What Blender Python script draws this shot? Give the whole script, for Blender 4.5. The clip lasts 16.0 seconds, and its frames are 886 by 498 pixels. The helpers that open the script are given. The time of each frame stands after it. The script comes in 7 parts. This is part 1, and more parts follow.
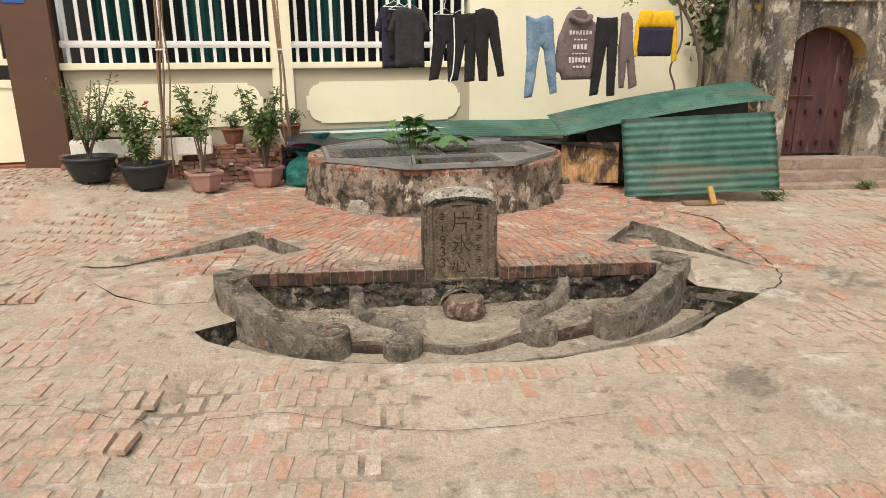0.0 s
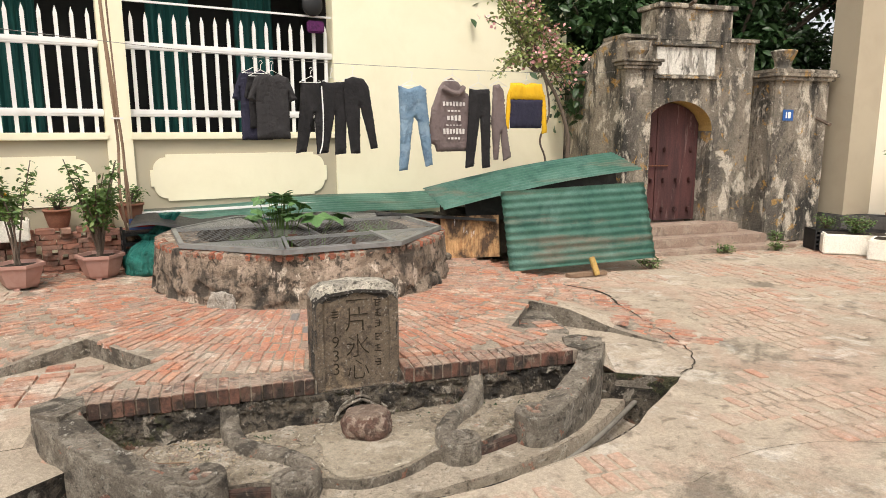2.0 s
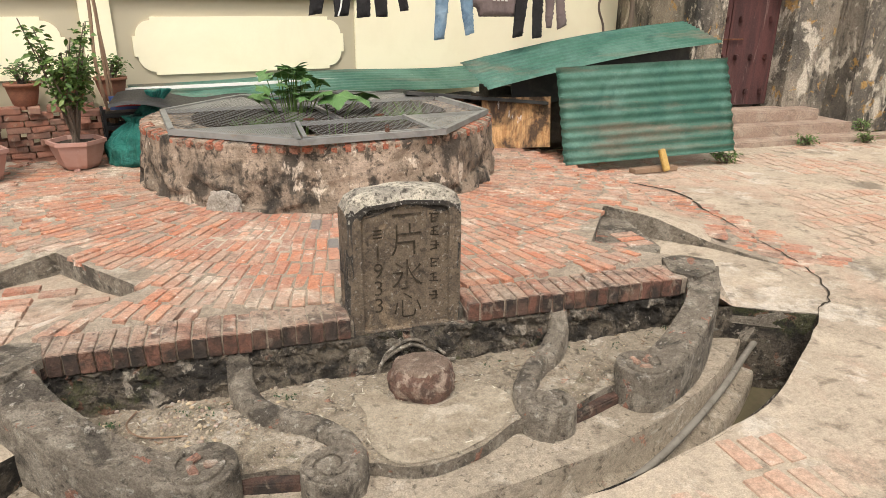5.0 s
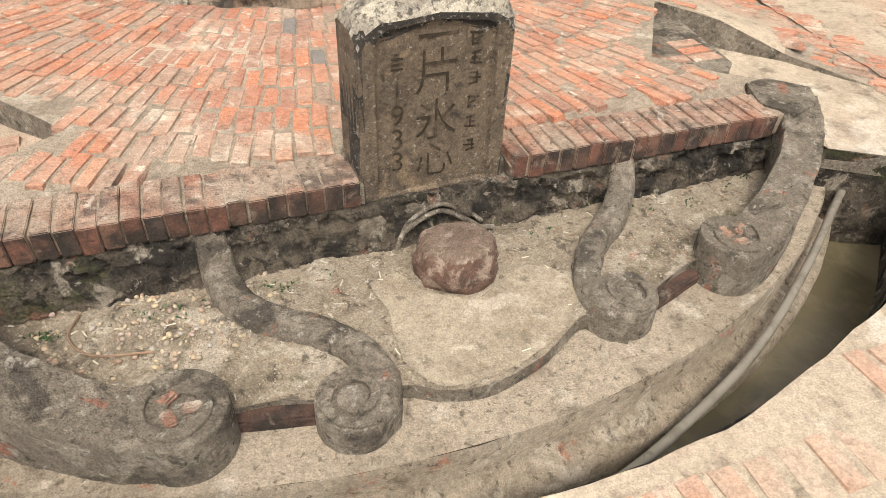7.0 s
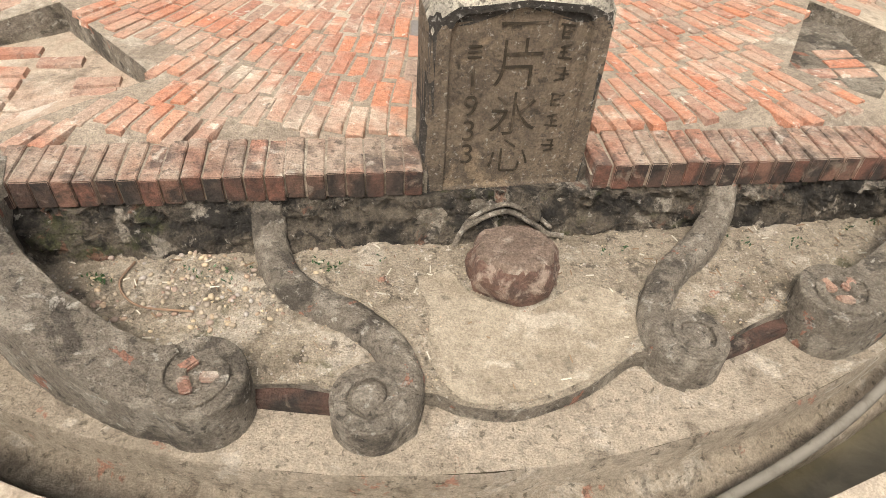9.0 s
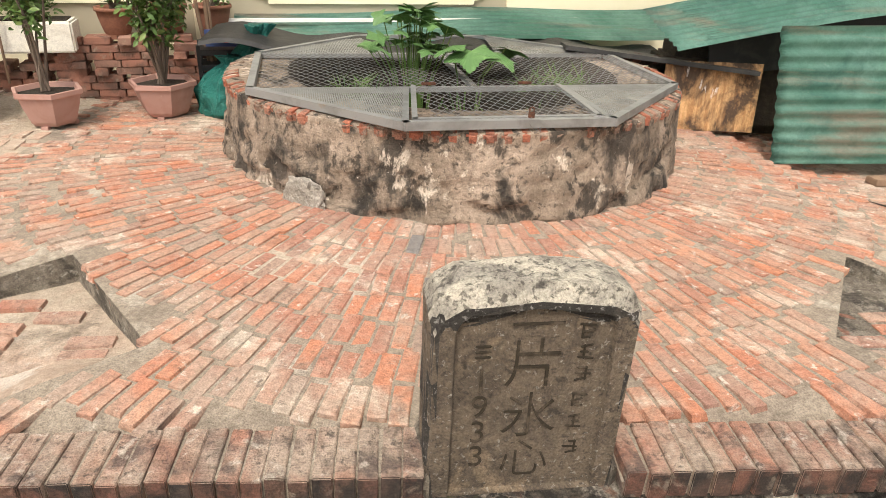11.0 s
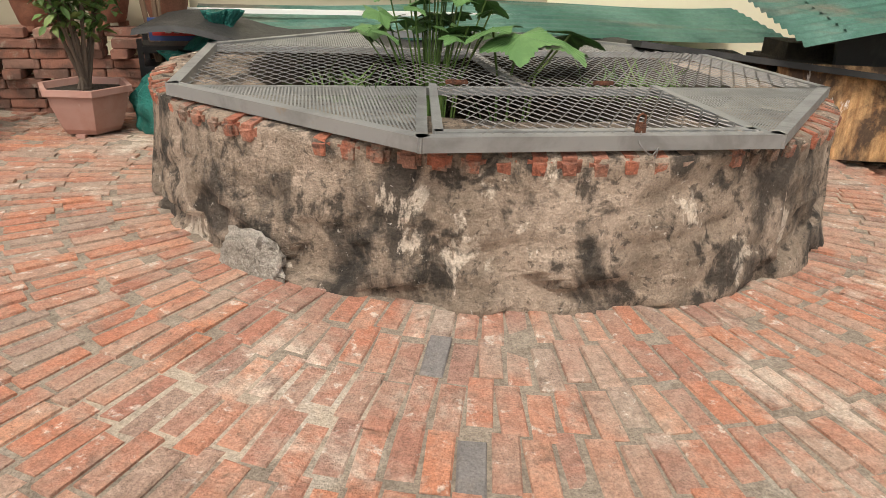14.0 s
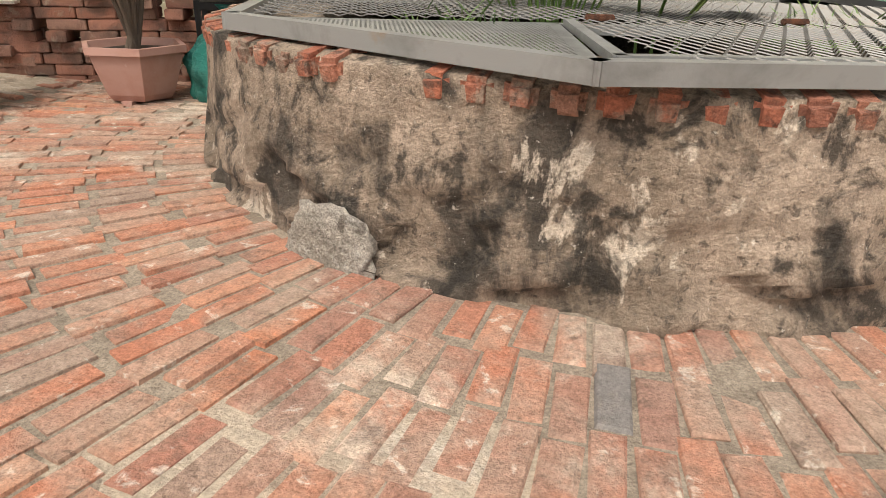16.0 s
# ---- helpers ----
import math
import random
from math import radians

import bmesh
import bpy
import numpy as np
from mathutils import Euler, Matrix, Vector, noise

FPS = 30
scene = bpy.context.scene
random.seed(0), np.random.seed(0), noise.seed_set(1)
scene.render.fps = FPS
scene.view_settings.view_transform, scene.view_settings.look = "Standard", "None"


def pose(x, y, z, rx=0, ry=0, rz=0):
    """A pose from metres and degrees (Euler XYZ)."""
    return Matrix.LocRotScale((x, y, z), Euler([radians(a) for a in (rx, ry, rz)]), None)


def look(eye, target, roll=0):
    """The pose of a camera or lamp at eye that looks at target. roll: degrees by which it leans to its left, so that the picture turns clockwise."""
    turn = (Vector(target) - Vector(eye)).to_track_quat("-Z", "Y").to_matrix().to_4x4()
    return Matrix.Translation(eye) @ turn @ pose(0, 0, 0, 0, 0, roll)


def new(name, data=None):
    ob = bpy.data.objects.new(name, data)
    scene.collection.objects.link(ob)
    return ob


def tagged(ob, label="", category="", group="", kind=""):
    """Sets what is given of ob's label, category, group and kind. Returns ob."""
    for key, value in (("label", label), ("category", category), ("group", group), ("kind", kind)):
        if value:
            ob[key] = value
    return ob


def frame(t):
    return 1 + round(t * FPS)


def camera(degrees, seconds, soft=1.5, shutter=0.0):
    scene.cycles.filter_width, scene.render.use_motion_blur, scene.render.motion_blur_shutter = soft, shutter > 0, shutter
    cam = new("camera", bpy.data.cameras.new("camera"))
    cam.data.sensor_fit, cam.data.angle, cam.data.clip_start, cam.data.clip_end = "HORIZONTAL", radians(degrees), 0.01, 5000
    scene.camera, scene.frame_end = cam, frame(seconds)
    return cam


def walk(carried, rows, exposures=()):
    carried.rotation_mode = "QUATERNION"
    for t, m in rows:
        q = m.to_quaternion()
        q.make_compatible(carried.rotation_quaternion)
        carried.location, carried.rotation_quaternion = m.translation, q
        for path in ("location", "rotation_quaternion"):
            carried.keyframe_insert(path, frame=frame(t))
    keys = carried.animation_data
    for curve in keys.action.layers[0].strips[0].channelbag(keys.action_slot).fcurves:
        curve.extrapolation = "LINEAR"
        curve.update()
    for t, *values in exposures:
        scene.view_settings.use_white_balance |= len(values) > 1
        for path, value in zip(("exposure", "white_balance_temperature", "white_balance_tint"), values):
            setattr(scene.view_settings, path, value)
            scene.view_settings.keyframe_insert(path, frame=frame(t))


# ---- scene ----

# the camera and its walk
cam = camera(67.8, 16.0, soft=0.6)
PATH = [
    (0, (-0.567, -5.030, 1.585), (-0.416, -3.110, 1.043), -0.4),
    (0.5, (-0.533, -4.796, 1.553), (-0.363, -2.894, 0.961), -0.9),
    (1, (-0.515, -4.513, 1.547), (-0.323, -2.582, 1.062), -1.1),
    (1.5, (-0.619, -4.337, 1.569), (-0.244, -2.424, 1.123), -0.1),
    (2, (-0.763, -4.213, 1.606), (-0.168, -2.336, 1.258), -0.2),
    (2.5, (-0.792, -4.162, 1.598), (-0.147, -2.296, 1.280), -0.1),
    (3, (-0.807, -4.072, 1.584), (-0.118, -2.229, 1.223), 0.7),
    (3.5, (-0.775, -3.836, 1.559), (-0.063, -2.004, 1.190), 0.5),
    (4, (-0.727, -3.558, 1.534), (-0.129, -1.703, 1.084), 0.2),
    (4.2, (-0.726, -3.441, 1.519), (-0.152, -1.595, 1.006), 0.2),
    (6.3, (-0.802, -2.206, 1.372), (-0.236, -0.585, 0.346), 0.6),
    (6.5, (-0.798, -2.117, 1.364), (-0.220, -0.559, 0.251), 1.0),
    (7, (-0.773, -1.980, 1.343), (-0.201, -0.541, 0.078), 2.9),
    (7.5, (-0.648, -1.894, 1.327), (-0.309, -0.441, -0.005), 2.3),
    (8, (-0.580, -1.867, 1.323), (-0.312, -0.455, -0.067), 2.7),
    (8.5, (-0.572, -1.867, 1.328), (-0.329, -0.463, -0.076), 3.2),
    (9, (-0.524, -1.850, 1.349), (-0.300, -0.396, -0.007), 3.5),
    (9.5, (-0.463, -1.798, 1.406), (-0.296, -0.237, 0.168), 2.5),
    (10, (-0.436, -1.676, 1.435), (-0.286, -0.030, 0.310), 2.5),
    (10.2, (-0.442, -1.600, 1.443), (-0.270, 0.076, 0.365), 3.0),
    (12.3, (-0.357, -1.387, 1.510), (-0.270, 0.492, 0.829), 1.6),
    (12.5, (-0.362, -1.364, 1.501), (-0.270, 0.518, 0.829), 1.6),
    (13, (-0.375, -1.067, 1.397), (-0.251, 0.795, 0.680), 2.0),
    (13.5, (-0.414, -0.431, 1.160), (-0.267, 1.412, 0.396), 2.7),
    (14, (-0.407, -0.015, 1.035), (-0.291, 1.808, 0.219), 2.5),
    (14.5, (-0.388, 0.218, 0.962), (-0.305, 2.025, 0.108), 1.8),
    (15, (-0.510, 0.397, 0.855), (-0.355, 2.163, -0.071), 3.3),
    (15.5, (-0.489, 0.482, 0.735), (-0.508, 2.276, -0.150), 1.5),
    (16, (-0.615, 0.552, 0.739), (-0.651, 2.375, -0.083), 1.9),
]
walk(cam, [(t, look(eye, target, roll)) for t, eye, target, roll in PATH],
     exposures=[(0.0, 0.42, 6950, 10), (2.0, 0.60, 6800, 10), (4.2, 0.64, 6800, 10), (6.5, 0.92, 7000, 10), (10.2, 0.98, 6950, 10), (12.5, 0.66, 6900, 10), (14.0, 0.58, 6900, 10), (16.0, 0.66, 7000, 10)])

# overcast daylight
world = bpy.data.worlds.new("world")
scene.world = world
world.use_nodes = True
wt = world.node_tree
sky = wt.nodes.new("ShaderNodeTexSky")
sky.sky_type = "NISHITA"
sky.sun_disc = False
sky.sun_elevation, sky.sun_rotation = radians(58), radians(200)
sky.dust_density = 4.0
soft_sky = wt.nodes.new("ShaderNodeHueSaturation")
soft_sky.inputs["Saturation"].default_value = 0.3
wt.links.new(sky.outputs[0], soft_sky.inputs["Color"])
wt.links.new(soft_sky.outputs[0], wt.nodes["Background"].inputs["Color"])
wt.nodes["Background"].inputs["Strength"].default_value = 0.15
sun = new("sun", bpy.data.lights.new("sun", "SUN"))
sun.data.energy, sun.data.angle, sun.data.color = 1.3, radians(14), (1.0, 0.95, 0.87)
sun.matrix_world = look((-2.0, -5.0, 9.0), (0, 0, 0))

# ---- materials ----
def nodes_of(name):
    m = bpy.data.materials.new(name)
    m.use_nodes = True
    return m, m.node_tree, m.node_tree.nodes["Principled BSDF"]


def coords(nt, scale=(1, 1, 1), kind="Object"):
    tc = nt.nodes.new("ShaderNodeTexCoord")
    mp = nt.nodes.new("ShaderNodeMapping")
    mp.inputs["Scale"].default_value = scale
    if kind == "World":
        g = nt.nodes.new("ShaderNodeNewGeometry")
        nt.links.new(g.outputs["Position"], mp.inputs["Vector"])
    else:
        nt.links.new(tc.outputs[kind], mp.inputs["Vector"])
    return mp.outputs["Vector"]


def noise_fac(nt, vec, scale, detail=6.0, rough=0.6, lo=0.35, hi=0.65, distort=0.0):
    n = nt.nodes.new("ShaderNodeTexNoise")
    n.inputs["Scale"].default_value, n.inputs["Detail"].default_value = scale, detail
    n.inputs["Roughness"].default_value, n.inputs["Distortion"].default_value = rough, distort
    nt.links.new(vec, n.inputs["Vector"])
    r = nt.nodes.new("ShaderNodeMapRange")
    r.inputs["From Min"].default_value, r.inputs["From Max"].default_value = lo, hi
    nt.links.new(n.outputs["Fac"], r.inputs["Value"])
    return r.outputs["Result"]


def mixed(nt, fac, a, b):
    m = nt.nodes.new("ShaderNodeMix")
    m.data_type = "RGBA"
    for sock, v in ((m.inputs["Factor"], fac), (m.inputs["A"], a), (m.inputs["B"], b)):
        if isinstance(v, (int, float)):
            sock.default_value = v
        elif isinstance(v, (tuple, list)):
            sock.default_value = (*v[:3], 1)
        else:
            nt.links.new(v, sock)
    return m.outputs["Result"]


def times(nt, a, b):
    m = nt.nodes.new("ShaderNodeMath")
    m.operation = "MULTIPLY"
    for sock, v in ((m.inputs[0], a), (m.inputs[1], b)):
        if isinstance(v, (int, float)):
            sock.default_value = v
        else:
            nt.links.new(v, sock)
    return m.outputs[0]


def bumped(nt, bsdf, fac, strength=0.3, distance=0.01):
    b = nt.nodes.new("ShaderNodeBump")
    b.inputs["Strength"].default_value, b.inputs["Distance"].default_value = strength, distance
    nt.links.new(fac, b.inputs["Height"])
    nt.links.new(b.outputs["Normal"], bsdf.inputs["Normal"])


def surface(name, base, layers=(), rough=0.85, bump=0.3, bump_scale=60, metal=0.0, kind="World", random_to=None, random_amount=0.0, spec=0.4, stretch=(1, 1, 1), dist=0.006, island=False, grain=0.0):
    """base colour, then layers of (colour, scale, lo, hi, amount[, stretch]) laid over it by noise."""
    m, nt, bsdf = nodes_of(name)
    col = base
    if random_to is not None:
        if island:
            ri = nt.nodes.new("ShaderNodeNewGeometry").outputs["Random Per Island"]
        else:
            ri = nt.nodes.new("ShaderNodeObjectInfo").outputs["Random"]
        ramp = nt.nodes.new("ShaderNodeValToRGB")
        ramp.color_ramp.elements[0].color = (*base, 1)
        ramp.color_ramp.elements[-1].color = (*random_to[-1], 1)
        for k, c in enumerate(random_to[:-1]):
            e = ramp.color_ramp.elements.new((k + 1) / len(random_to))
            e.color = (*c, 1)
        nt.links.new(ri, ramp.inputs["Fac"])
        col = ramp.outputs["Color"]
    for layer in layers:
        c, s, lo, hi, amount = layer[:5]
        vec = coords(nt, layer[5] if len(layer) > 5 else stretch, kind)
        f = noise_fac(nt, vec, s, 8.0, 0.65, lo, hi, 0.4)
        col = mixed(nt, times(nt, f, amount), col, c)
    if grain:
        for s, g in ((150, grain), (38, grain * 0.7)):
            f = noise_fac(nt, coords(nt, (1, 1, 1), kind), s, 4.0, 0.7, 0.36, 0.6)
            mm = nt.nodes.new("ShaderNodeMix")
            mm.data_type, mm.blend_type = "RGBA", "MULTIPLY"
            lo = 1 - g
            tone = mixed(nt, f, (lo, lo, lo), (1.12, 1.12, 1.12))
            mm.inputs["Factor"].default_value = 1.0
            if isinstance(col, tuple):
                mm.inputs["A"].default_value = (*col, 1)
            else:
                nt.links.new(col, mm.inputs["A"])
            nt.links.new(tone, mm.inputs["B"])
            col = mm.outputs["Result"]
    if isinstance(col, tuple):
        bsdf.inputs["Base Color"].default_value = (*col, 1)
    else:
        nt.links.new(col, bsdf.inputs["Base Color"])
    bsdf.inputs["Roughness"].default_value, bsdf.inputs["Metallic"].default_value = rough, metal
    bsdf.inputs["Specular IOR Level"].default_value = spec
    if bump:
        f = noise_fac(nt, coords(nt, stretch, kind), bump_scale, 8.0, 0.75, 0.2, 0.8)
        f2 = noise_fac(nt, coords(nt, stretch, kind), bump_scale / 4, 6.0, 0.7, 0.25, 0.75)
        ad = nt.nodes.new("ShaderNodeMath")
        nt.links.new(f, ad.inputs[0])
        nt.links.new(times(nt, f2, 1.6), ad.inputs[1])
        f = ad.outputs[0]
        bumped(nt, bsdf, f, bump, dist)
    return m


M_PAVE = surface("cement paving", (0.46, 0.385, 0.30), [((0.33, 0.27, 0.205), 1.3, 0.4, 0.62, 0.8), ((0.44, 0.26, 0.19), 0.9, 0.5, 0.66, 0.6), ((0.60, 0.55, 0.48), 2.6, 0.56, 0.68, 0.7), ((0.15, 0.12, 0.09), 7, 0.55, 0.68, 0.75), ((0.10, 0.085, 0.065), 1.6, 0.58, 0.66, 0.6), ((0.13, 0.11, 0.09), 0.5, 0.62, 0.72, 0.45)], 0.9, 0.6, 45, dist=0.012, grain=0.21)
BRICK_LAY = [((0.45, 0.36, 0.285), 0.9, 0.49, 0.62, 0.66), ((0.42, 0.32, 0.25), 4.5, 0.45, 0.64, 0.66), ((0.60, 0.51, 0.415), 2.3, 0.55, 0.64, 0.75), ((0.70, 0.64, 0.55), 15, 0.60, 0.66, 0.65), ((0.15, 0.10, 0.08), 6, 0.56, 0.68, 0.6), ((0.10, 0.075, 0.06), 22, 0.6, 0.68, 0.55)]
M_BRICK = surface("red paving brick", (0.45, 0.205, 0.135), BRICK_LAY, 0.88, 0.8, 70, random_to=[(0.54, 0.225, 0.13), (0.40, 0.185, 0.13), (0.55, 0.28, 0.18), (0.34, 0.19, 0.145), (0.50, 0.20, 0.12), (0.45, 0.275, 0.20), (0.31, 0.22, 0.175)], grain=0.26)
M_BRICK_STUFF = surface("red paving brick joined", (0.45, 0.205, 0.135), BRICK_LAY, 0.88, 0.8, 70, random_to=[(0.54, 0.225, 0.13), (0.40, 0.185, 0.13), (0.55, 0.28, 0.18), (0.34, 0.19, 0.145), (0.50, 0.20, 0.12), (0.45, 0.275, 0.20), (0.31, 0.22, 0.175)], island=True, grain=0.26)
M_BRICK_WORN = surface("cement smeared paving brick", (0.44, 0.24, 0.17), [((0.45, 0.37, 0.29), 1.6, 0.38, 0.60, 0.8), ((0.58, 0.52, 0.45), 5, 0.57, 0.7, 0.6), ((0.22, 0.18, 0.14), 9, 0.56, 0.72, 0.6)], 0.9, 0.6, 60, random_to=[(0.46, 0.28, 0.2), (0.42, 0.31, 0.24), (0.48, 0.25, 0.17), (0.41, 0.33, 0.26)], island=True, grain=0.23)
M_BRICK_RIM = surface("chipped rim brick", (0.40, 0.135, 0.08), [((0.33, 0.27, 0.21), 9, 0.52, 0.62, 0.85), ((0.16, 0.09, 0.065), 13, 0.5, 0.64, 0.7), ((0.05, 0.042, 0.035), 22, 0.57, 0.66, 0.7)], 0.9, 1.0, 60, random_to=[(0.48, 0.17, 0.10), (0.30, 0.115, 0.075), (0.44, 0.19, 0.125), (0.33, 0.24, 0.18)], grain=0.3)
M_BRICK_GREY = surface("grey paving brick", (0.19, 0.175, 0.165), [((0.3, 0.25, 0.2), 9, 0.5, 0.7, 0.6)], 0.85, 0.6, 70, grain=0.20)
M_BRICK_DARK = surface("dark edging brick", (0.16, 0.078, 0.056), [((0.03, 0.026, 0.022), 7, 0.42, 0.58, 0.9), ((0.30, 0.24, 0.185), 13, 0.58, 0.68, 0.6)], 0.9, 1.0, 60, random_to=[(0.20, 0.09, 0.062), (0.075, 0.052, 0.042), (0.22, 0.115, 0.08)], grain=0.3)
M_STONE = surface("weathered dark masonry", (0.185, 0.152, 0.115), [((0.03, 0.026, 0.022), 4.5, 0.465, 0.56, 0.9), ((0.46, 0.40, 0.325), 7, 0.56, 0.61, 0.9), ((0.085, 0.095, 0.03), 3, 0.57, 0.64, 0.7), ((0.30, 0.15, 0.10), 6, 0.61, 0.65, 0.75), ((0.03, 0.026, 0.022), 16, 0.52, 0.6, 0.8), ((0.55, 0.5, 0.43), 24, 0.62, 0.68, 0.7)], 0.95, 1.0, 30, dist=0.035, grain=0.34)
M_RENDER = surface("grey cement render", (0.27, 0.23, 0.182), [((0.42, 0.365, 0.295), 8, 0.50, 0.58, 0.85), ((0.09, 0.076, 0.06), 5, 0.52, 0.60, 0.8), ((0.42, 0.19, 0.13), 7, 0.625, 0.645, 0.8), ((0.58, 0.535, 0.46), 21, 0.59, 0.65, 0.7), ((0.035, 0.03, 0.025), 26, 0.57, 0.66, 0.65)], 0.92, 1.0, 70, dist=0.014, grain=0.32)
M_FLOOR = surface("dusty basin floor", (0.37, 0.31, 0.235), [((0.21, 0.172, 0.125), 2.6, 0.48, 0.57, 0.8), ((0.52, 0.455, 0.37), 4, 0.54, 0.6, 0.8), ((0.09, 0.09, 0.04), 3.5, 0.60, 0.66, 0.65), ((0.42, 0.20, 0.14), 5, 0.63, 0.65, 0.8), ((0.08, 0.066, 0.05), 15, 0.55, 0.63, 0.75), ((0.66, 0.6, 0.51), 32, 0.60, 0.66, 0.75)], 0.95, 0.8, 90, dist=0.012, grain=0.30)
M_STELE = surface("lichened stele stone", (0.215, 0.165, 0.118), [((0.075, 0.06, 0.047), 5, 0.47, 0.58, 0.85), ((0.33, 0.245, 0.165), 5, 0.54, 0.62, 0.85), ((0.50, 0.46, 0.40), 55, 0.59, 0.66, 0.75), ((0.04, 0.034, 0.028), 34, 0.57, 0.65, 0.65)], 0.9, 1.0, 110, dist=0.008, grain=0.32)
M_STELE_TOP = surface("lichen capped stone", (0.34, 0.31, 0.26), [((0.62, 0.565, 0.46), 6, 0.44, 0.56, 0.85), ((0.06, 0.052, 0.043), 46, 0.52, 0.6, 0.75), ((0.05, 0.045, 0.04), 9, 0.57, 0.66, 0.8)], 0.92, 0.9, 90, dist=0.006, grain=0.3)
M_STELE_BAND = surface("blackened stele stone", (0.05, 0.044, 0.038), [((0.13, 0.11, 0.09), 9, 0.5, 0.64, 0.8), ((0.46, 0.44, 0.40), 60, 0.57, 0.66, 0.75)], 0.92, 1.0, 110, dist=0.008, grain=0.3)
M_APRON = surface("smooth pale cement", (0.33, 0.28, 0.212), [((0.25, 0.205, 0.15), 4, 0.45, 0.6, 0.85), ((0.42, 0.365, 0.29), 5, 0.56, 0.62, 0.8), ((0.13, 0.107, 0.08), 16, 0.57, 0.66, 0.6)], 0.9, 0.6, 80, grain=0.26)
M_LEDGE = surface("sandy worn cement", (0.50, 0.42, 0.325), [((0.37, 0.305, 0.23), 2.2, 0.45, 0.58, 0.85), ((0.62, 0.55, 0.455), 6, 0.56, 0.63, 0.8), ((0.46, 0.22, 0.15), 5, 0.64, 0.66, 0.8), ((0.17, 0.14, 0.105), 9, 0.56, 0.66, 0.7), ((0.10, 0.085, 0.06), 30, 0.58, 0.65, 0.7)], 0.93, 0.9, 80, dist=0.01, grain=0.28)
M_SMEAR = surface("whitish cement", (0.58, 0.53, 0.46), [((0.40, 0.35, 0.29), 7, 0.46, 0.6, 0.8), ((0.72, 0.68, 0.61), 13, 0.55, 0.63, 0.8), ((0.15, 0.125, 0.10), 17, 0.58, 0.66, 0.7)], 0.92, 1.0, 40, dist=0.02, grain=0.25)
M_INK = surface("dark incised stroke", (0.036, 0.029, 0.021), [((0.12, 0.093, 0.07), 24, 0.5, 0.62, 0.7)], 0.98, 0, spec=0.1)
M_ROCK = surface("reddish rock", (0.20, 0.115, 0.085), [((0.10, 0.066, 0.052), 9, 0.47, 0.6, 0.8), ((0.50, 0.39, 0.31), 14, 0.5, 0.62, 0.75)], 0.85, 1.0, 50, dist=0.012, grain=0.25)
M_WELL = surface("stained old plaster", (0.33, 0.255, 0.192), [((0.43, 0.335, 0.26), 2.6, 0.46, 0.57, 0.8), ((0.20, 0.155, 0.115), 2.2, 0.45, 0.57, 0.8, (1, 1, 0.7)), ((0.05, 0.042, 0.034), 2.9, 0.505, 0.60, 0.9, (1.1, 1.1, 0.6)), ((0.62, 0.53, 0.43), 3.6, 0.60, 0.625, 0.85, (1, 1, 0.6)), ((0.025, 0.022, 0.018), 8, 0.53, 0.61, 0.85, (1, 1, 0.8)), ((0.03, 0.026, 0.022), 30, 0.57, 0.65, 0.65), ((0.74, 0.68, 0.59), 40, 0.64, 0.68, 0.5)], 0.92, 0.8, 26, dist=0.014, grain=0.20)
M_WATER = surface("murky drain water", (0.10, 0.085, 0.052), [((0.18, 0.15, 0.095), 3, 0.45, 0.65, 0.8)], 0.12, 0.15, 20)
M_STEEL = surface("galvanised steel", (0.30, 0.305, 0.30), [((0.20, 0.20, 0.195), 5, 0.45, 0.6, 0.7), ((0.30, 0.22, 0.15), 8, 0.64, 0.74, 0.6)], 0.5, 0.1, 60, metal=0.55)
M_WIRE = surface("chain wire", (0.20, 0.195, 0.185), [((0.2, 0.14, 0.09), 20, 0.5, 0.7, 0.5)], 0.5, 0, metal=0.5)
M_RUST = surface("rusty iron", (0.16, 0.06, 0.03), [((0.06, 0.03, 0.02), 30, 0.4, 0.6, 0.8)], 0.9, 0.6, 90)
M_CREAM = surface("cream house paint", (0.88, 0.82, 0.61), [((0.78, 0.71, 0.50), 1.2, 0.45, 0.7, 0.5), ((0.70, 0.62, 0.43), 3, 0.62, 0.78, 0.35, (1, 1, 0.2))], 0.7, 0.12, 40)
M_TAUPE = surface("taupe panel paint", (0.46, 0.41, 0.30), [((0.40, 0.35, 0.26), 2, 0.45, 0.7, 0.5)], 0.7, 0.1, 40)
M_WHITE = surface("white bar paint", (0.80, 0.79, 0.76), [((0.66, 0.63, 0.58), 4, 0.5, 0.7, 0.5)], 0.45, 0.05, 60)
M_TEAL = surface("teal curtain cloth", (0.008, 0.085, 0.075), [((0.004, 0.045, 0.042), 6, 0.4, 0.6, 0.7, (1, 1, 0.1))], 0.8, 0.2, 30)
# near-black colour that paints the shade behind window bars and yard gate
M_INNER_SHADE = surface("near-black inner shade", (0.03, 0.03, 0.028), [((0.015, 0.015, 0.015), 2, 0.4, 0.6, 0.7)], 0.8, 0)
M_BROWN = surface("brown gatepost paint", (0.115, 0.056, 0.032), [((0.085, 0.042, 0.026), 2, 0.4, 0.65, 0.6)], 0.6, 0.1, 40)
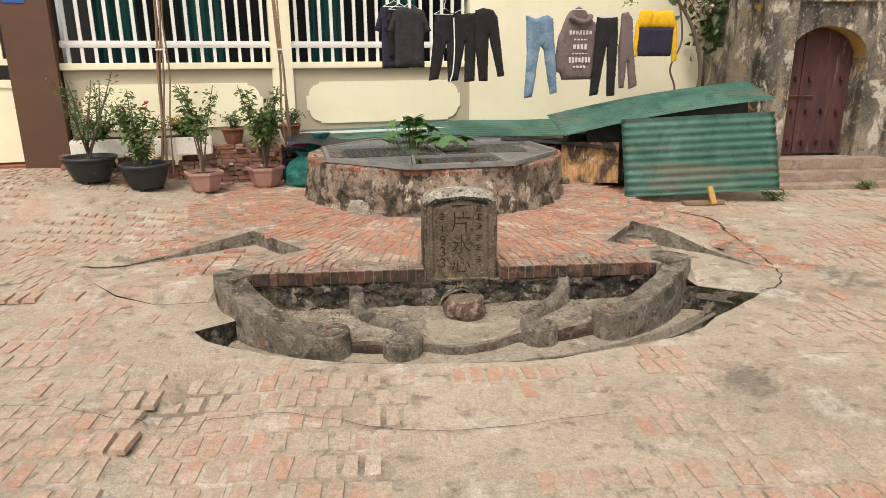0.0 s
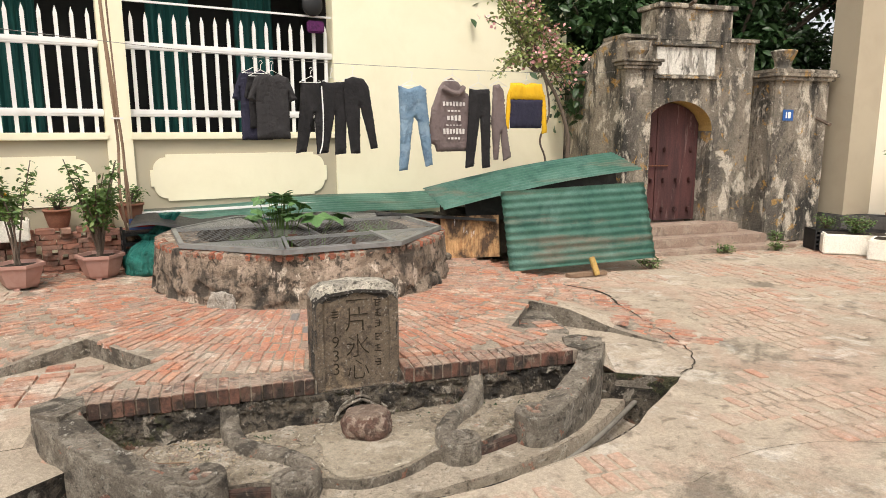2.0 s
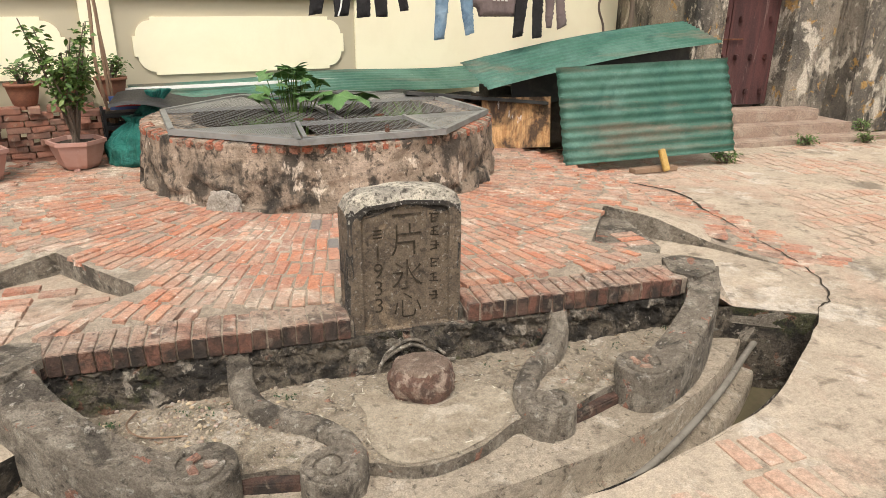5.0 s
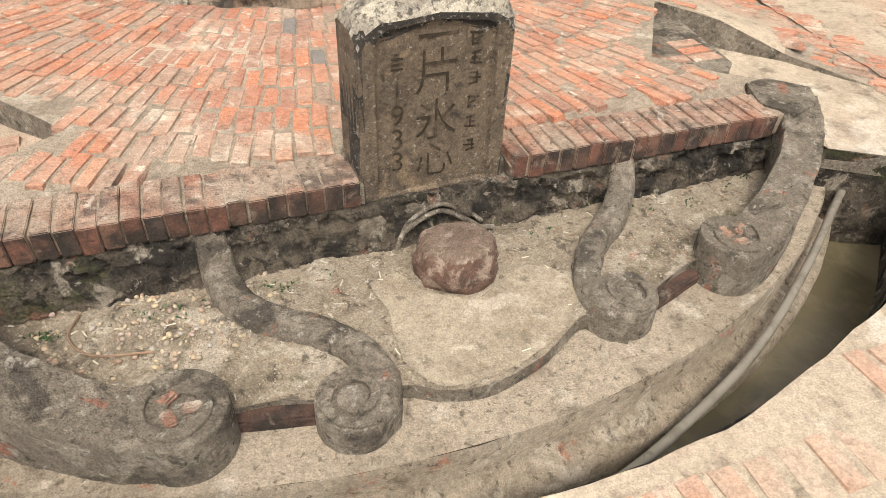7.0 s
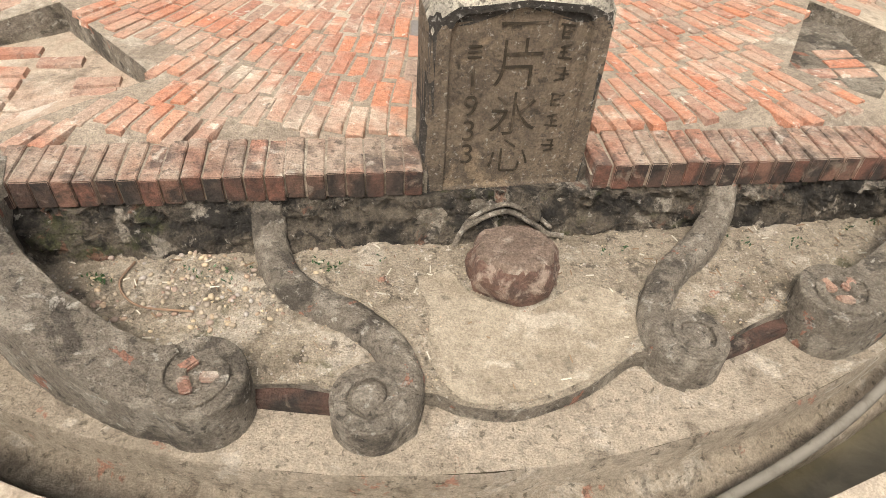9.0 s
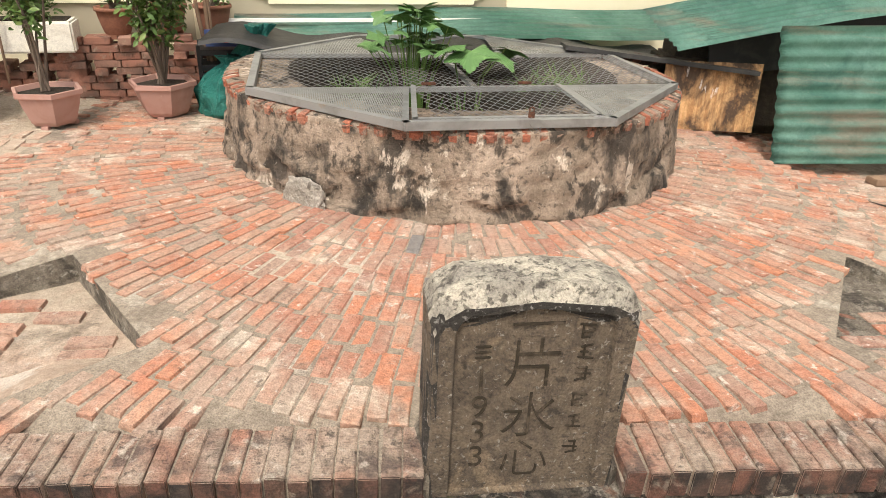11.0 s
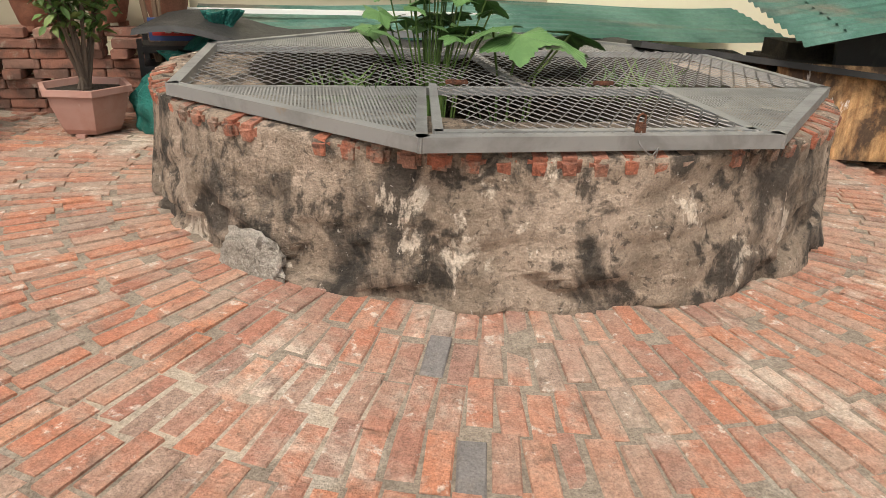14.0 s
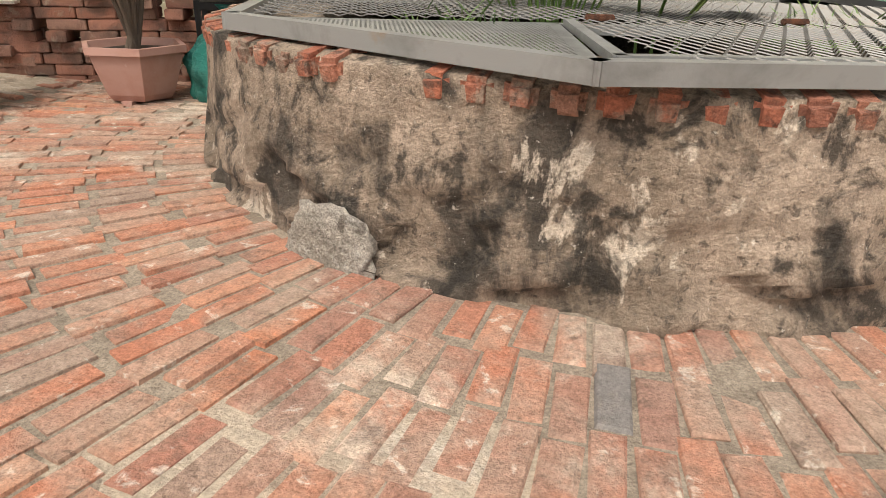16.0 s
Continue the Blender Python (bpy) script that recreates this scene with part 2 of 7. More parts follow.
M_GATE = surface("black stained gate plaster", (0.30, 0.255, 0.20), [((0.10, 0.09, 0.075), 1.4, 0.42, 0.60, 0.9, (1, 1, 0.5)), ((0.028, 0.027, 0.024), 2.2, 0.50, 0.62, 0.9, (1.3, 1.3, 0.45)), ((0.60, 0.535, 0.44), 3.4, 0.53, 0.60, 0.88, (1, 1, 0.55)), ((0.46, 0.26, 0.07), 4.2, 0.60, 0.65, 0.75), ((0.6, 0.55, 0.47), 12, 0.60, 0.66, 0.6), ((0.04, 0.038, 0.034), 9, 0.56, 0.68, 0.7)], 0.92, 0.8, 20, dist=0.02, grain=0.23)
M_OCHRE = surface("ochre reveal plaster", (0.46, 0.30, 0.10), [((0.30, 0.2, 0.09), 4, 0.45, 0.65, 0.7)], 0.9, 0.4, 30, grain=0.15)
M_DOOR = surface("weathered maroon door wood", (0.085, 0.032, 0.03), [((0.045, 0.02, 0.02), 8, 0.4, 0.6, 0.8, (1, 1, 0.12)), ((0.27, 0.19, 0.17), 10, 0.58, 0.7, 0.75, (1, 1, 0.1))], 0.75, 0.4, 40, stretch=(1, 1, 0.1), grain=0.17)
M_STEP = surface("worn step brick", (0.28, 0.2, 0.155), [((0.4, 0.33, 0.26), 4, 0.45, 0.65, 0.7), ((0.13, 0.10, 0.08), 6, 0.52, 0.68, 0.7)], 0.9, 0.6, 40, grain=0.20)
M_TIN = surface("green painted corrugated steel", (0.075, 0.20, 0.15), [((0.17, 0.32, 0.26), 1.3, 0.42, 0.60, 0.8), ((0.26, 0.215, 0.165), 1.1, 0.53, 0.64, 0.85, (0.4, 1, 4)), ((0.03, 0.12, 0.10), 3, 0.5, 0.66, 0.6), ((0.35, 0.38, 0.34), 9, 0.66, 0.76, 0.5)], 0.5, 0.1, 50, metal=0.0, grain=0.07)
# black felt and board colour, also painted shade under the sloping sheet
M_TAR_SHADE = surface("black roofing sheet and shade", (0.02, 0.02, 0.02), [((0.07, 0.065, 0.06), 4, 0.5, 0.7, 0.6)], 0.6, 0.4, 20)
M_PLY = surface("scorched plywood", (0.54, 0.32, 0.15), [((0.32, 0.16, 0.065), 5, 0.45, 0.6, 0.85, (6, 6, 0.25)), ((0.035, 0.022, 0.017), 2.3, 0.43, 0.53, 0.92, (1, 1, 0.8)), ((0.7, 0.68, 0.64), 5, 0.62, 0.66, 0.8, (2, 2, 0.5))], 0.7, 0.2, 30, stretch=(8, 8, 0.3), grain=0.10)
M_BLACK = surface("black cloth", (0.013, 0.012, 0.013), [((0.03, 0.028, 0.03), 5, 0.45, 0.65, 0.6)], 0.9, 0.5, 9, dist=0.03)
M_CHARCOAL = surface("charcoal cotton", (0.028, 0.026, 0.027), [((0.045, 0.042, 0.043), 6, 0.45, 0.65, 0.6)], 0.9, 0.5, 9, dist=0.03)
M_NAVY = surface("navy cloth", (0.02, 0.02, 0.04), [((0.035, 0.03, 0.06), 5, 0.45, 0.65, 0.6)], 0.9, 0.5, 9, dist=0.03)
M_DENIM = surface("washed denim", (0.15, 0.24, 0.33), [((0.26, 0.36, 0.45), 5, 0.45, 0.62, 0.8), ((0.07, 0.12, 0.19), 8, 0.52, 0.68, 0.7)], 0.9, 0.5, 12, dist=0.03)
M_TAUPE_CLOTH = surface("taupe sweat cloth", (0.17, 0.13, 0.125), [((0.12, 0.09, 0.09), 6, 0.45, 0.65, 0.6)], 0.9, 0.5, 9, dist=0.03)
M_YELLOW = surface("yellow cloth", (0.72, 0.42, 0.015), [((0.6, 0.33, 0.01), 6, 0.45, 0.65, 0.6)], 0.85, 0.4, 9, dist=0.03)
M_LETTER = surface("pale print", (0.6, 0.57, 0.54), [], 0.8, 0)
M_POT_PINK = surface("pink plastic pot", (0.40, 0.235, 0.195), [((0.33, 0.16, 0.12), 6, 0.45, 0.65, 0.6), ((0.5, 0.4, 0.33), 12, 0.62, 0.74, 0.6)], 0.65, 0.1, 40)
M_POT_BLACK = surface("black speckled pot", (0.022, 0.024, 0.026), [((0.35, 0.35, 0.34), 60, 0.64, 0.7, 0.7)], 0.5, 0.1, 40)
M_POT_TERRA = surface("terracotta pot", (0.24, 0.105, 0.065), [((0.17, 0.075, 0.05), 6, 0.45, 0.65, 0.6)], 0.85, 0.2, 40, grain=0.10)
# soil colour, also used to paint shade in the well and lean-to
M_SOIL_SHADE = surface("dark soil and shade", (0.05, 0.038, 0.027), [((0.09, 0.07, 0.045), 12, 0.45, 0.65, 0.7)], 0.95, 1.0, 60, dist=0.02)
M_FOAM = surface("dirty white foam", (0.72, 0.69, 0.61), [((0.42, 0.36, 0.27), 4, 0.54, 0.7, 0.7)], 0.8, 0.2, 50, grain=0.07)
M_LEAF = surface("green leaf", (0.065, 0.13, 0.028), [((0.10, 0.17, 0.04), 9, 0.45, 0.65, 0.7)], 0.5, 0, random_to=[(0.10, 0.17, 0.04), (0.045, 0.10, 0.022), (0.15, 0.20, 0.055)], island=True)
M_LEAF_DARK = surface("dark tree leaf", (0.012, 0.035, 0.010), [((0.03, 0.065, 0.02), 3, 0.45, 0.65, 0.7)], 0.4, 0, random_to=[(0.03, 0.07, 0.02), (0.015, 0.04, 0.012), (0.05, 0.10, 0.03)], island=True)
M_LEAF_PALE = surface("pale broad leaf", (0.075, 0.16, 0.05), [((0.12, 0.23, 0.075), 12, 0.45, 0.65, 0.7)], 0.5, 0.1, 40)
M_LEAF_VINE = surface("yellowish vine leaf", (0.16, 0.22, 0.05), [((0.30, 0.30, 0.12), 9, 0.5, 0.65, 0.7)], 0.55, 0, random_to=[(0.22, 0.27, 0.08), (0.10, 0.16, 0.035), (0.34, 0.32, 0.16)], island=True)
M_PINK = surface("pink blossom", (0.76, 0.36, 0.38), [((0.85, 0.6, 0.55), 20, 0.45, 0.65, 0.7)], 0.7, 0)
M_RED = surface("red blossom", (0.65, 0.03, 0.09), [((0.85, 0.4, 0.45), 30, 0.5, 0.65, 0.7)], 0.7, 0)
M_GOLD = surface("yellow blossom", (0.75, 0.42, 0.02), [], 0.7, 0)
M_BARK = surface("grey brown bark", (0.14, 0.105, 0.08), [((0.08, 0.06, 0.045), 20, 0.45, 0.65, 0.7, (1, 1, 0.2))], 0.9, 0.6, 60)
M_SACK = surface("teal woven sack", (0.012, 0.14, 0.115), [((0.03, 0.21, 0.17), 5, 0.45, 0.62, 0.7), ((0.006, 0.07, 0.06), 8, 0.52, 0.68, 0.6)], 0.45, 0.7, 16, dist=0.03)
M_CRATE = surface("black plastic crate", (0.018, 0.018, 0.019), [], 0.5, 0.1, 40)
M_BLUE = surface("blue enamel plate", (0.02, 0.10, 0.33), [], 0.35, 0)
M_CARD_RED = surface("red printed card", (0.5, 0.03, 0.03), [], 0.6, 0)
M_CARD_BLUE = surface("blue printed card", (0.05, 0.09, 0.25), [], 0.6, 0)
M_PIPE = surface("grey plastic pipe", (0.2, 0.182, 0.152), [((0.11, 0.095, 0.075), 9, 0.48, 0.66, 0.8), ((0.1, 0.085, 0.065), 22, 0.56, 0.66, 0.6)], 0.7, 0.1, 50)
M_GREYPIL = surface("grey brown column paint", (0.40, 0.34, 0.25), [((0.34, 0.285, 0.21), 1.5, 0.45, 0.7, 0.6)], 0.75, 0.1, 40)
M_PEACH = surface("pale peach house paint", (0.84, 0.75, 0.60), [((0.76, 0.67, 0.53), 1.0, 0.45, 0.7, 0.5)], 0.75, 0.1, 40)
M_COBBLE = surface("dark plinth stone", (0.06, 0.06, 0.06), [((0.12, 0.115, 0.11), 9, 0.45, 0.65, 0.6)], 0.7, 0.5, 40, random_to=[(0.11, 0.105, 0.10), (0.16, 0.15, 0.14), (0.035, 0.036, 0.037)], grain=0.15)
M_TILE_ROOF = surface("red roof tile", (0.30, 0.11, 0.06), [((0.18, 0.07, 0.045), 6, 0.45, 0.65, 0.7)], 0.85, 0.4, 30)
M_PEBBLE = surface("mixed pebbles", (0.38, 0.31, 0.23), [], 0.8, 0.3, 90, random_to=[(0.42, 0.35, 0.26), (0.24, 0.2, 0.16), (0.52, 0.42, 0.28), (0.30, 0.2, 0.15), (0.40, 0.37, 0.33)], island=True)
M_BAMBOO = surface("dry pole wood", (0.26, 0.17, 0.11), [((0.16, 0.10, 0.07), 12, 0.45, 0.65, 0.7, (1, 1, 0.1))], 0.8, 0.3, 50)
M_PAPER = surface("litter", (0.55, 0.5, 0.4), [], 0.8, 0, random_to=[(0.6, 0.56, 0.46), (0.2, 0.13, 0.08), (0.3, 0.2, 0.12), (0.16, 0.11, 0.07)], island=True)
M_BRICK_EDGE = surface("worn edging brick", (0.34, 0.17, 0.12), [((0.42, 0.335, 0.265), 3.2, 0.42, 0.58, 0.85), ((0.09, 0.07, 0.06), 5, 0.5, 0.6, 0.75), ((0.58, 0.51, 0.43), 12, 0.57, 0.66, 0.7), ((0.05, 0.042, 0.036), 26, 0.58, 0.66, 0.7)], 0.9, 1.0, 60, random_to=[(0.40, 0.2, 0.14), (0.24, 0.14, 0.105), (0.44, 0.27, 0.195), (0.30, 0.16, 0.12)], grain=0.3)
M_MORTAR = surface("grey brown mortar", (0.33, 0.275, 0.215), [((0.22, 0.18, 0.14), 6, 0.45, 0.62, 0.8), ((0.5, 0.44, 0.36), 3, 0.55, 0.66, 0.8)], 0.95, 0.8, 60, grain=0.3)
M_ROCK_TOP = surface("broken rock face", (0.32, 0.235, 0.18), [((0.20, 0.14, 0.105), 10, 0.45, 0.6, 0.8), ((0.56, 0.47, 0.38), 16, 0.55, 0.66, 0.7)], 0.9, 1.0, 60, dist=0.012, grain=0.3)
M_WHITEWASH = surface("peeling whitewash", (0.62, 0.59, 0.53), [((0.2, 0.18, 0.15), 4, 0.5, 0.58, 0.85, (2, 2, 0.4)), ((0.05, 0.05, 0.045), 9, 0.56, 0.64, 0.8, (1, 1, 0.5))], 0.9, 0.5, 30, grain=0.2)
M_PURPLE = surface("purple cloth", (0.10, 0.015, 0.09), [((0.05, 0.01, 0.05), 20, 0.45, 0.6, 0.8)], 0.9, 0.3, 40)

# ---- mesh helpers ----
from mathutils.geometry import delaunay_2d_cdt

rnd = random.Random(7)


def link_mesh(name, bm, material, smooth=False):
    me = bpy.data.meshes.new(name)
    bm.to_mesh(me)
    bm.free()
    for m in (material if isinstance(material, (list, tuple)) else [material]):
        me.materials.append(m)
    if smooth:
        me.polygons.foreach_set("use_smooth", [True] * len(me.polygons))
    return new(name, me)


def part(name, bm, material, parent, label="", smooth=False):
    ob = link_mesh(name, bm, material, smooth)
    ob.parent = parent
    if label:
        tagged(ob, label)
    return ob


def thing(name, label, category, at=(0, 0, 0), turn=0.0, group="", kind=""):
    e = new(name)
    e.empty_display_size = 0.1
    e.matrix_world = pose(*at, 0, 0, turn)
    return tagged(e, label, category, group, kind)


def single(name, bm, material, label, category, group="", kind="", smooth=False):
    return tagged(link_mesh(name, bm, material, smooth), label, category, group, kind)


def box(bm, size, at=(0, 0, 0), turn=0.0, m=None, bevel=0.0):
    mat = (m if m is not None else pose(*at, 0, 0, turn)) @ Matrix.Diagonal((*size, 1))
    r = bmesh.ops.create_cube(bm, size=1.0, matrix=mat)
    if bevel:
        es = list({e for v in r["verts"] for e in v.link_edges})
        bmesh.ops.bevel(bm, geom=es, offset=bevel, segments=2, affect="EDGES")
    return bm


def newbm():
    return bmesh.new()


def prism(bm, pts, z0, z1):
    """A closed upright prism over a plan polygon; z1 may be a list of heights."""
    tops = z1 if isinstance(z1, (list, tuple)) else [z1] * len(pts)
    lo = [bm.verts.new((x, y, z0)) for x, y in pts]
    hi = [bm.verts.new((x, y, z)) for (x, y), z in zip(pts, tops)]
    n = len(pts)
    for i in range(n):
        j = (i + 1) % n
        bm.faces.new((lo[i], lo[j], hi[j], hi[i]))
    bm.faces.new(hi)
    bm.faces.new(lo[::-1])
    return bm


def tube(bm, path, radius, sides=10, caps=True):
    """A swept round tube; radius a number or one for each point."""
    pts = [Vector(p) for p in path]
    rad = radius if isinstance(radius, (list, tuple)) else [radius] * len(pts)
    rings, side = [], None
    for i, p in enumerate(pts):
        d = (pts[min(i + 1, len(pts) - 1)] - pts[max(i - 1, 0)]).normalized()
        if side is None:
            side = d.cross(Vector((0, 0, 1)))
            if side.length < 1e-3:
                side = Vector((1, 0, 0))
        side = (side - d * side.dot(d)).normalized()
        up = side.cross(d)
        rings.append([bm.verts.new(p + rad[i] * (math.cos(a) * side + math.sin(a) * up)) for a in [2 * math.pi * k / sides for k in range(sides)]])
    for a, b in zip(rings, rings[1:]):
        for k in range(sides):
            bm.faces.new((a[k], a[(k + 1) % sides], b[(k + 1) % sides], b[k]))
    if caps:
        bm.faces.new(rings[0][::-1])
        bm.faces.new(rings[-1])
    return bm


def lathe(bm, profile, sides=48, centre=(0, 0), jitter=0.0, close=False, squash=None):
    """Turns (radius, height) pairs about the upright axis."""
    rings = []
    for r, z in profile:
        ring = []
        for k in range(sides):
            a = 2 * math.pi * k / sides
            rr = r * (squash(a) if squash else 1.0)
            if jitter:
                rr += jitter * noise.noise((3 * math.cos(a) * r, 3 * math.sin(a) * r, 4 * z + 5))
            ring.append(bm.verts.new((centre[0] + rr * math.cos(a), centre[1] + rr * math.sin(a), z)))
        rings.append(ring)
    for a, b in zip(rings, rings[1:]):
        for k in range(sides):
            j = (k + 1) % sides
            bm.faces.new((a[k], a[j], b[j], b[k]))
    if close:
        bm.faces.new(rings[0][::-1])
        bm.faces.new(rings[-1])
    return bm


def smooth_line(pts, n=8):
    """A Catmull-Rom line through points."""
    P = [Vector(p) for p in pts]
    P = [2 * P[0] - P[1]] + P + [2 * P[-1] - P[-2]]
    out = []
    for i in range(1, len(P) - 2):
        for k in range(n):
            t = k / n
            a, b, c, d = P[i - 1:i + 3]
            out.append(0.5 * ((2 * b) + (c - a) * t + (2 * a - 5 * b + 4 * c - d) * t * t + (3 * b - a - 3 * c + d) * t ** 3))
    return out + [P[-2]]


def ss(a, b, x):
    t = min(1.0, max(0.0, (x - a) / (b - a)))
    return t * t * (3 - 2 * t)


def inside(p, poly):
    x, y = p[0], p[1]
    c = False
    for i in range(len(poly)):
        (x1, y1), (x2, y2) = poly[i], poly[i - 1]
        if (y1 > y) != (y2 > y) and x < (x2 - x1) * (y - y1) / (y2 - y1) + x1:
            c = not c
    return c


def arc(cx, cy, r, x0, x1, n):
    """The front part of a circle from x0 to x1."""
    out = []
    for i in range(n + 1):
        x = x0 + (x1 - x0) * i / n
        out.append((x, cy - math.sqrt(r * r - (x - cx) ** 2)))
    return out


def sheet(name, loops, height, step, material, label="", kind="", bounds=None, hole=None, extra=()):
    """A triangulated sheet inside loops[0], without what lies in the other loops."""
    pts, edges = [], []
    for lp in loops:
        n0 = len(pts)
        pts += [Vector(p) for p in lp]
        edges += [(n0 + i, n0 + (i + 1) % len(lp)) for i in range(len(lp))]
    (x0, y0), (x1, y1) = bounds
    for i in range(int((x1 - x0) / step) + 1):
        for j in range(int((y1 - y0) / step) + 1):
            p = (x0 + i * step + rnd.uniform(-0.2, 0.2) * step, y0 + j * step + rnd.uniform(-0.2, 0.2) * step)
            if inside(p, loops[0]) and not any(inside(p, lp) for lp in loops[1:]):
                pts.append(Vector(p))
    pts += [Vector(p) for p in extra]
    vs, _, fs, *_ = delaunay_2d_cdt(pts, edges, [], 0, 1e-5)
    keep = []
    for f in fs:
        c = sum((vs[i] for i in f), Vector((0, 0))) / len(f)
        if inside(c, loops[0]) and not any(inside(c, lp) for lp in loops[1:]):
            keep.append(tuple(f))
    me = bpy.data.meshes.new(name)
    me.from_pydata([(v.x, v.y, height(v.x, v.y)) for v in vs], [], keep)
    me.materials.append(material)
    me.polygons.foreach_set("use_smooth", [True] * len(me.polygons))
    ob = new(name, me)
    return tagged(ob, label, "", "", kind)


def words(body, size, material, parent, m, label="", name="writing", depth=0.002):
    cu = bpy.data.curves.new(name, "FONT")
    cu.body, cu.size, cu.extrude, cu.offset = body, size, depth, -0.0029 if size > 0.13 else -0.0016
    cu.align_x, cu.align_y = "CENTER", "CENTER"
    tmp = bpy.data.objects.new(name, cu)
    me = bpy.data.meshes.new_from_object(tmp)
    bpy.data.objects.remove(tmp)
    me.materials.clear()
    me.materials.append(material)
    ob = new(name, me)
    ob.parent = parent
    ob.matrix_basis = m
    if label:
        tagged(ob, label)
    return ob

# ---- the court: ground, sunken basin, notches ----
WELL = (0.0, 3.44)
RING = (-0.2, 2.39, 3.31)
RIM = (-0.05, 2.28, 3.5)
NOTCH_L = [(-1.345, 0.68), (-1.63, 1.05), (-1.93, 1.42), (-2.30, 1.20), (-2.62, 0.99), (-3.02, 0.86), (-3.12, 0.45), (-2.75, 0.05), (-2.40, -0.08), (-2.02, -0.06), (-1.99, 0.10), (-1.86, 0.26), (-1.62, 0.46)]
NOTCH_R = [(1.40, 0.71), (1.66, 1.08), (1.90, 1.43), (2.18, 1.14), (2.46, 0.84), (2.72, 0.42), (2.66, 0.05), (2.34, -0.285), (2.14, -0.2), (1.93, -0.06), (1.95, 0.16), (1.82, 0.30), (1.62, 0.44)]
STEP_R = [(1.38, 0.71), (1.62, 0.42), (1.93, 0.69), (2.03, 1.31), (1.90, 1.45)]


def gz(x, y):
    """The height of the court's surface."""
    front = ss(0.1, -0.5, y)
    right = ss(1.9, 3.0, x) if y > 0.9 else ss(1.9, 2.7, x)
    left = ss(1.9, 3.0, -x) * 0.75
    beside = ss(0.3, -0.05, y) if x < -1.71 or x > 1.75 else 0.0
    z = -0.2 * max(front if y < -0.5 else beside, right, left * ss(3.0, 1.5, y))
    z += 0.30 * ss(-2.4, -5.4, x) * ss(1.2, 4.0, y)
    if y < 0.215 and -1.9 < x < 1.75:
        z -= 0.05
    return z + 0.012 * noise.noise((x * 1.7, y * 1.7, 0)) + 0.004 * noise.noise((x * 7, y * 7, 3))


HOLE = arc(*RIM, -1.97, 2.33, 44) + [(2.14, -0.2), (1.93, -0.06), (1.70, 0.0)] + [(1.6 - 0.13 * i, 0.0) for i in range(10)] + [(0.285, 0.0), (0.27, 0.27), (-0.33, 0.24), (-0.325, 0.0)] + [(-0.42 - 0.128 * i, 0.0) for i in range(11)] + [(-1.74, -0.33)]
HOLE = [(x + 0.02 * noise.noise((x * 5, y * 5, 1)), y + (0.03 * noise.noise((x * 4, y * 4, 2)) if y < -0.3 else 0)) for x, y in HOLE]
FAR = [(-300, -300), (300, -300), (300, 300), (-300, 300)]
WELL_HOLE = [(WELL[0] + 1.3 * math.cos(k * math.pi / 24), WELL[1] + 1.3 * math.sin(k * math.pi / 24)) for k in range(48)]
ground = sheet("ground", [FAR, HOLE, NOTCH_L, NOTCH_R, WELL_HOLE], lambda x, y: gz(x, y) if abs(x) < 20 and abs(y) < 20 else -0.2, 0.16, M_PAVE,
               "worn brick and cement courtyard ground, stained and patched", "structure", bounds=((-7.5, -7.5), (9.5, 7.5)))
ground.data.materials.append(M_MORTAR)
for f in ground.data.polygons:
    c = f.center
    if 1.2 < math.hypot(c.x - WELL[0], c.y - WELL[1]) < 4.2 and -2.9 < c.x < 3.1 and 0.0 < c.y < 5.2 and noise.noise((c.x * 1.1, c.y * 1.1, 8)) < 0.36:
        f.material_index = 1


def skirt(bm, loop, top, bottom, lean=0.0):
    n = len(loop)
    hi = [bm.verts.new((x, y, top(x, y))) for x, y in loop]
    rows = [hi]
    for k in range(1, 5):
        rows.append([bm.verts.new((v.co.x + 0.012 * noise.noise((v.co.x * 6, v.co.y * 6, k)), v.co.y + 0.012 * noise.noise((v.co.x * 6, v.co.y * 6, k + 9)), v.co.z + (bottom - v.co.z) * k / 4)) for v in hi])
    for a, b in zip(rows, rows[1:]):
        for i in range(n - 1):
            bm.faces.new((a[i], b[i], b[i + 1], a[i + 1]))
    return bm


# the cut edges of the basin and of the two notches
def closed(loop):
    return loop + [loop[0]]


single("channel_wall", skirt(newbm(), arc(*RIM, -1.97, 2.33, 44) + [(2.14, -0.2), (1.93, -0.06), (1.70, 0.0)], lambda x, y: (gz(x, y) if y < -0.3 else -0.2) + 0.001, -0.8), M_STONE, "rough outer wall of the drain channel", "wall", kind="structure")
single("channel_wall_left", skirt(newbm(), [(-1.70, 0.0), (-1.74, -0.33), (-1.97, -0.65)], lambda x, y: gz(x, y) + 0.001, -0.8), M_STONE, "rough end wall of the drain channel", "wall", kind="structure")
single("notch_wall_left", skirt(newbm(), closed(NOTCH_L), lambda x, y: gz(x, y) + 0.001, -0.3), M_RENDER, "low brick wall of a sunken step", "wall", kind="structure")
single("notch_wall_right", skirt(newbm(), closed(NOTCH_R), lambda x, y: gz(x, y) + 0.001, -0.3), M_RENDER, "low brick wall of a sunken step", "wall", kind="structure")


def low_left(x, y):
    """The sunken floor, rising to the platform in front and running out into the court."""
    z = -0.14 + 0.01 * noise.noise((x * 4, y * 4, 0))
    z += (0.012 + gz(-1.6, 0.4) + 0.13) * ss(-2.0, -1.60, x) * ss(0.85, 0.45, y)
    return z + (gz(x, y) + 0.004 - z) * max(ss(-2.45, -3.0, x), ss(0.12, -0.06, y))


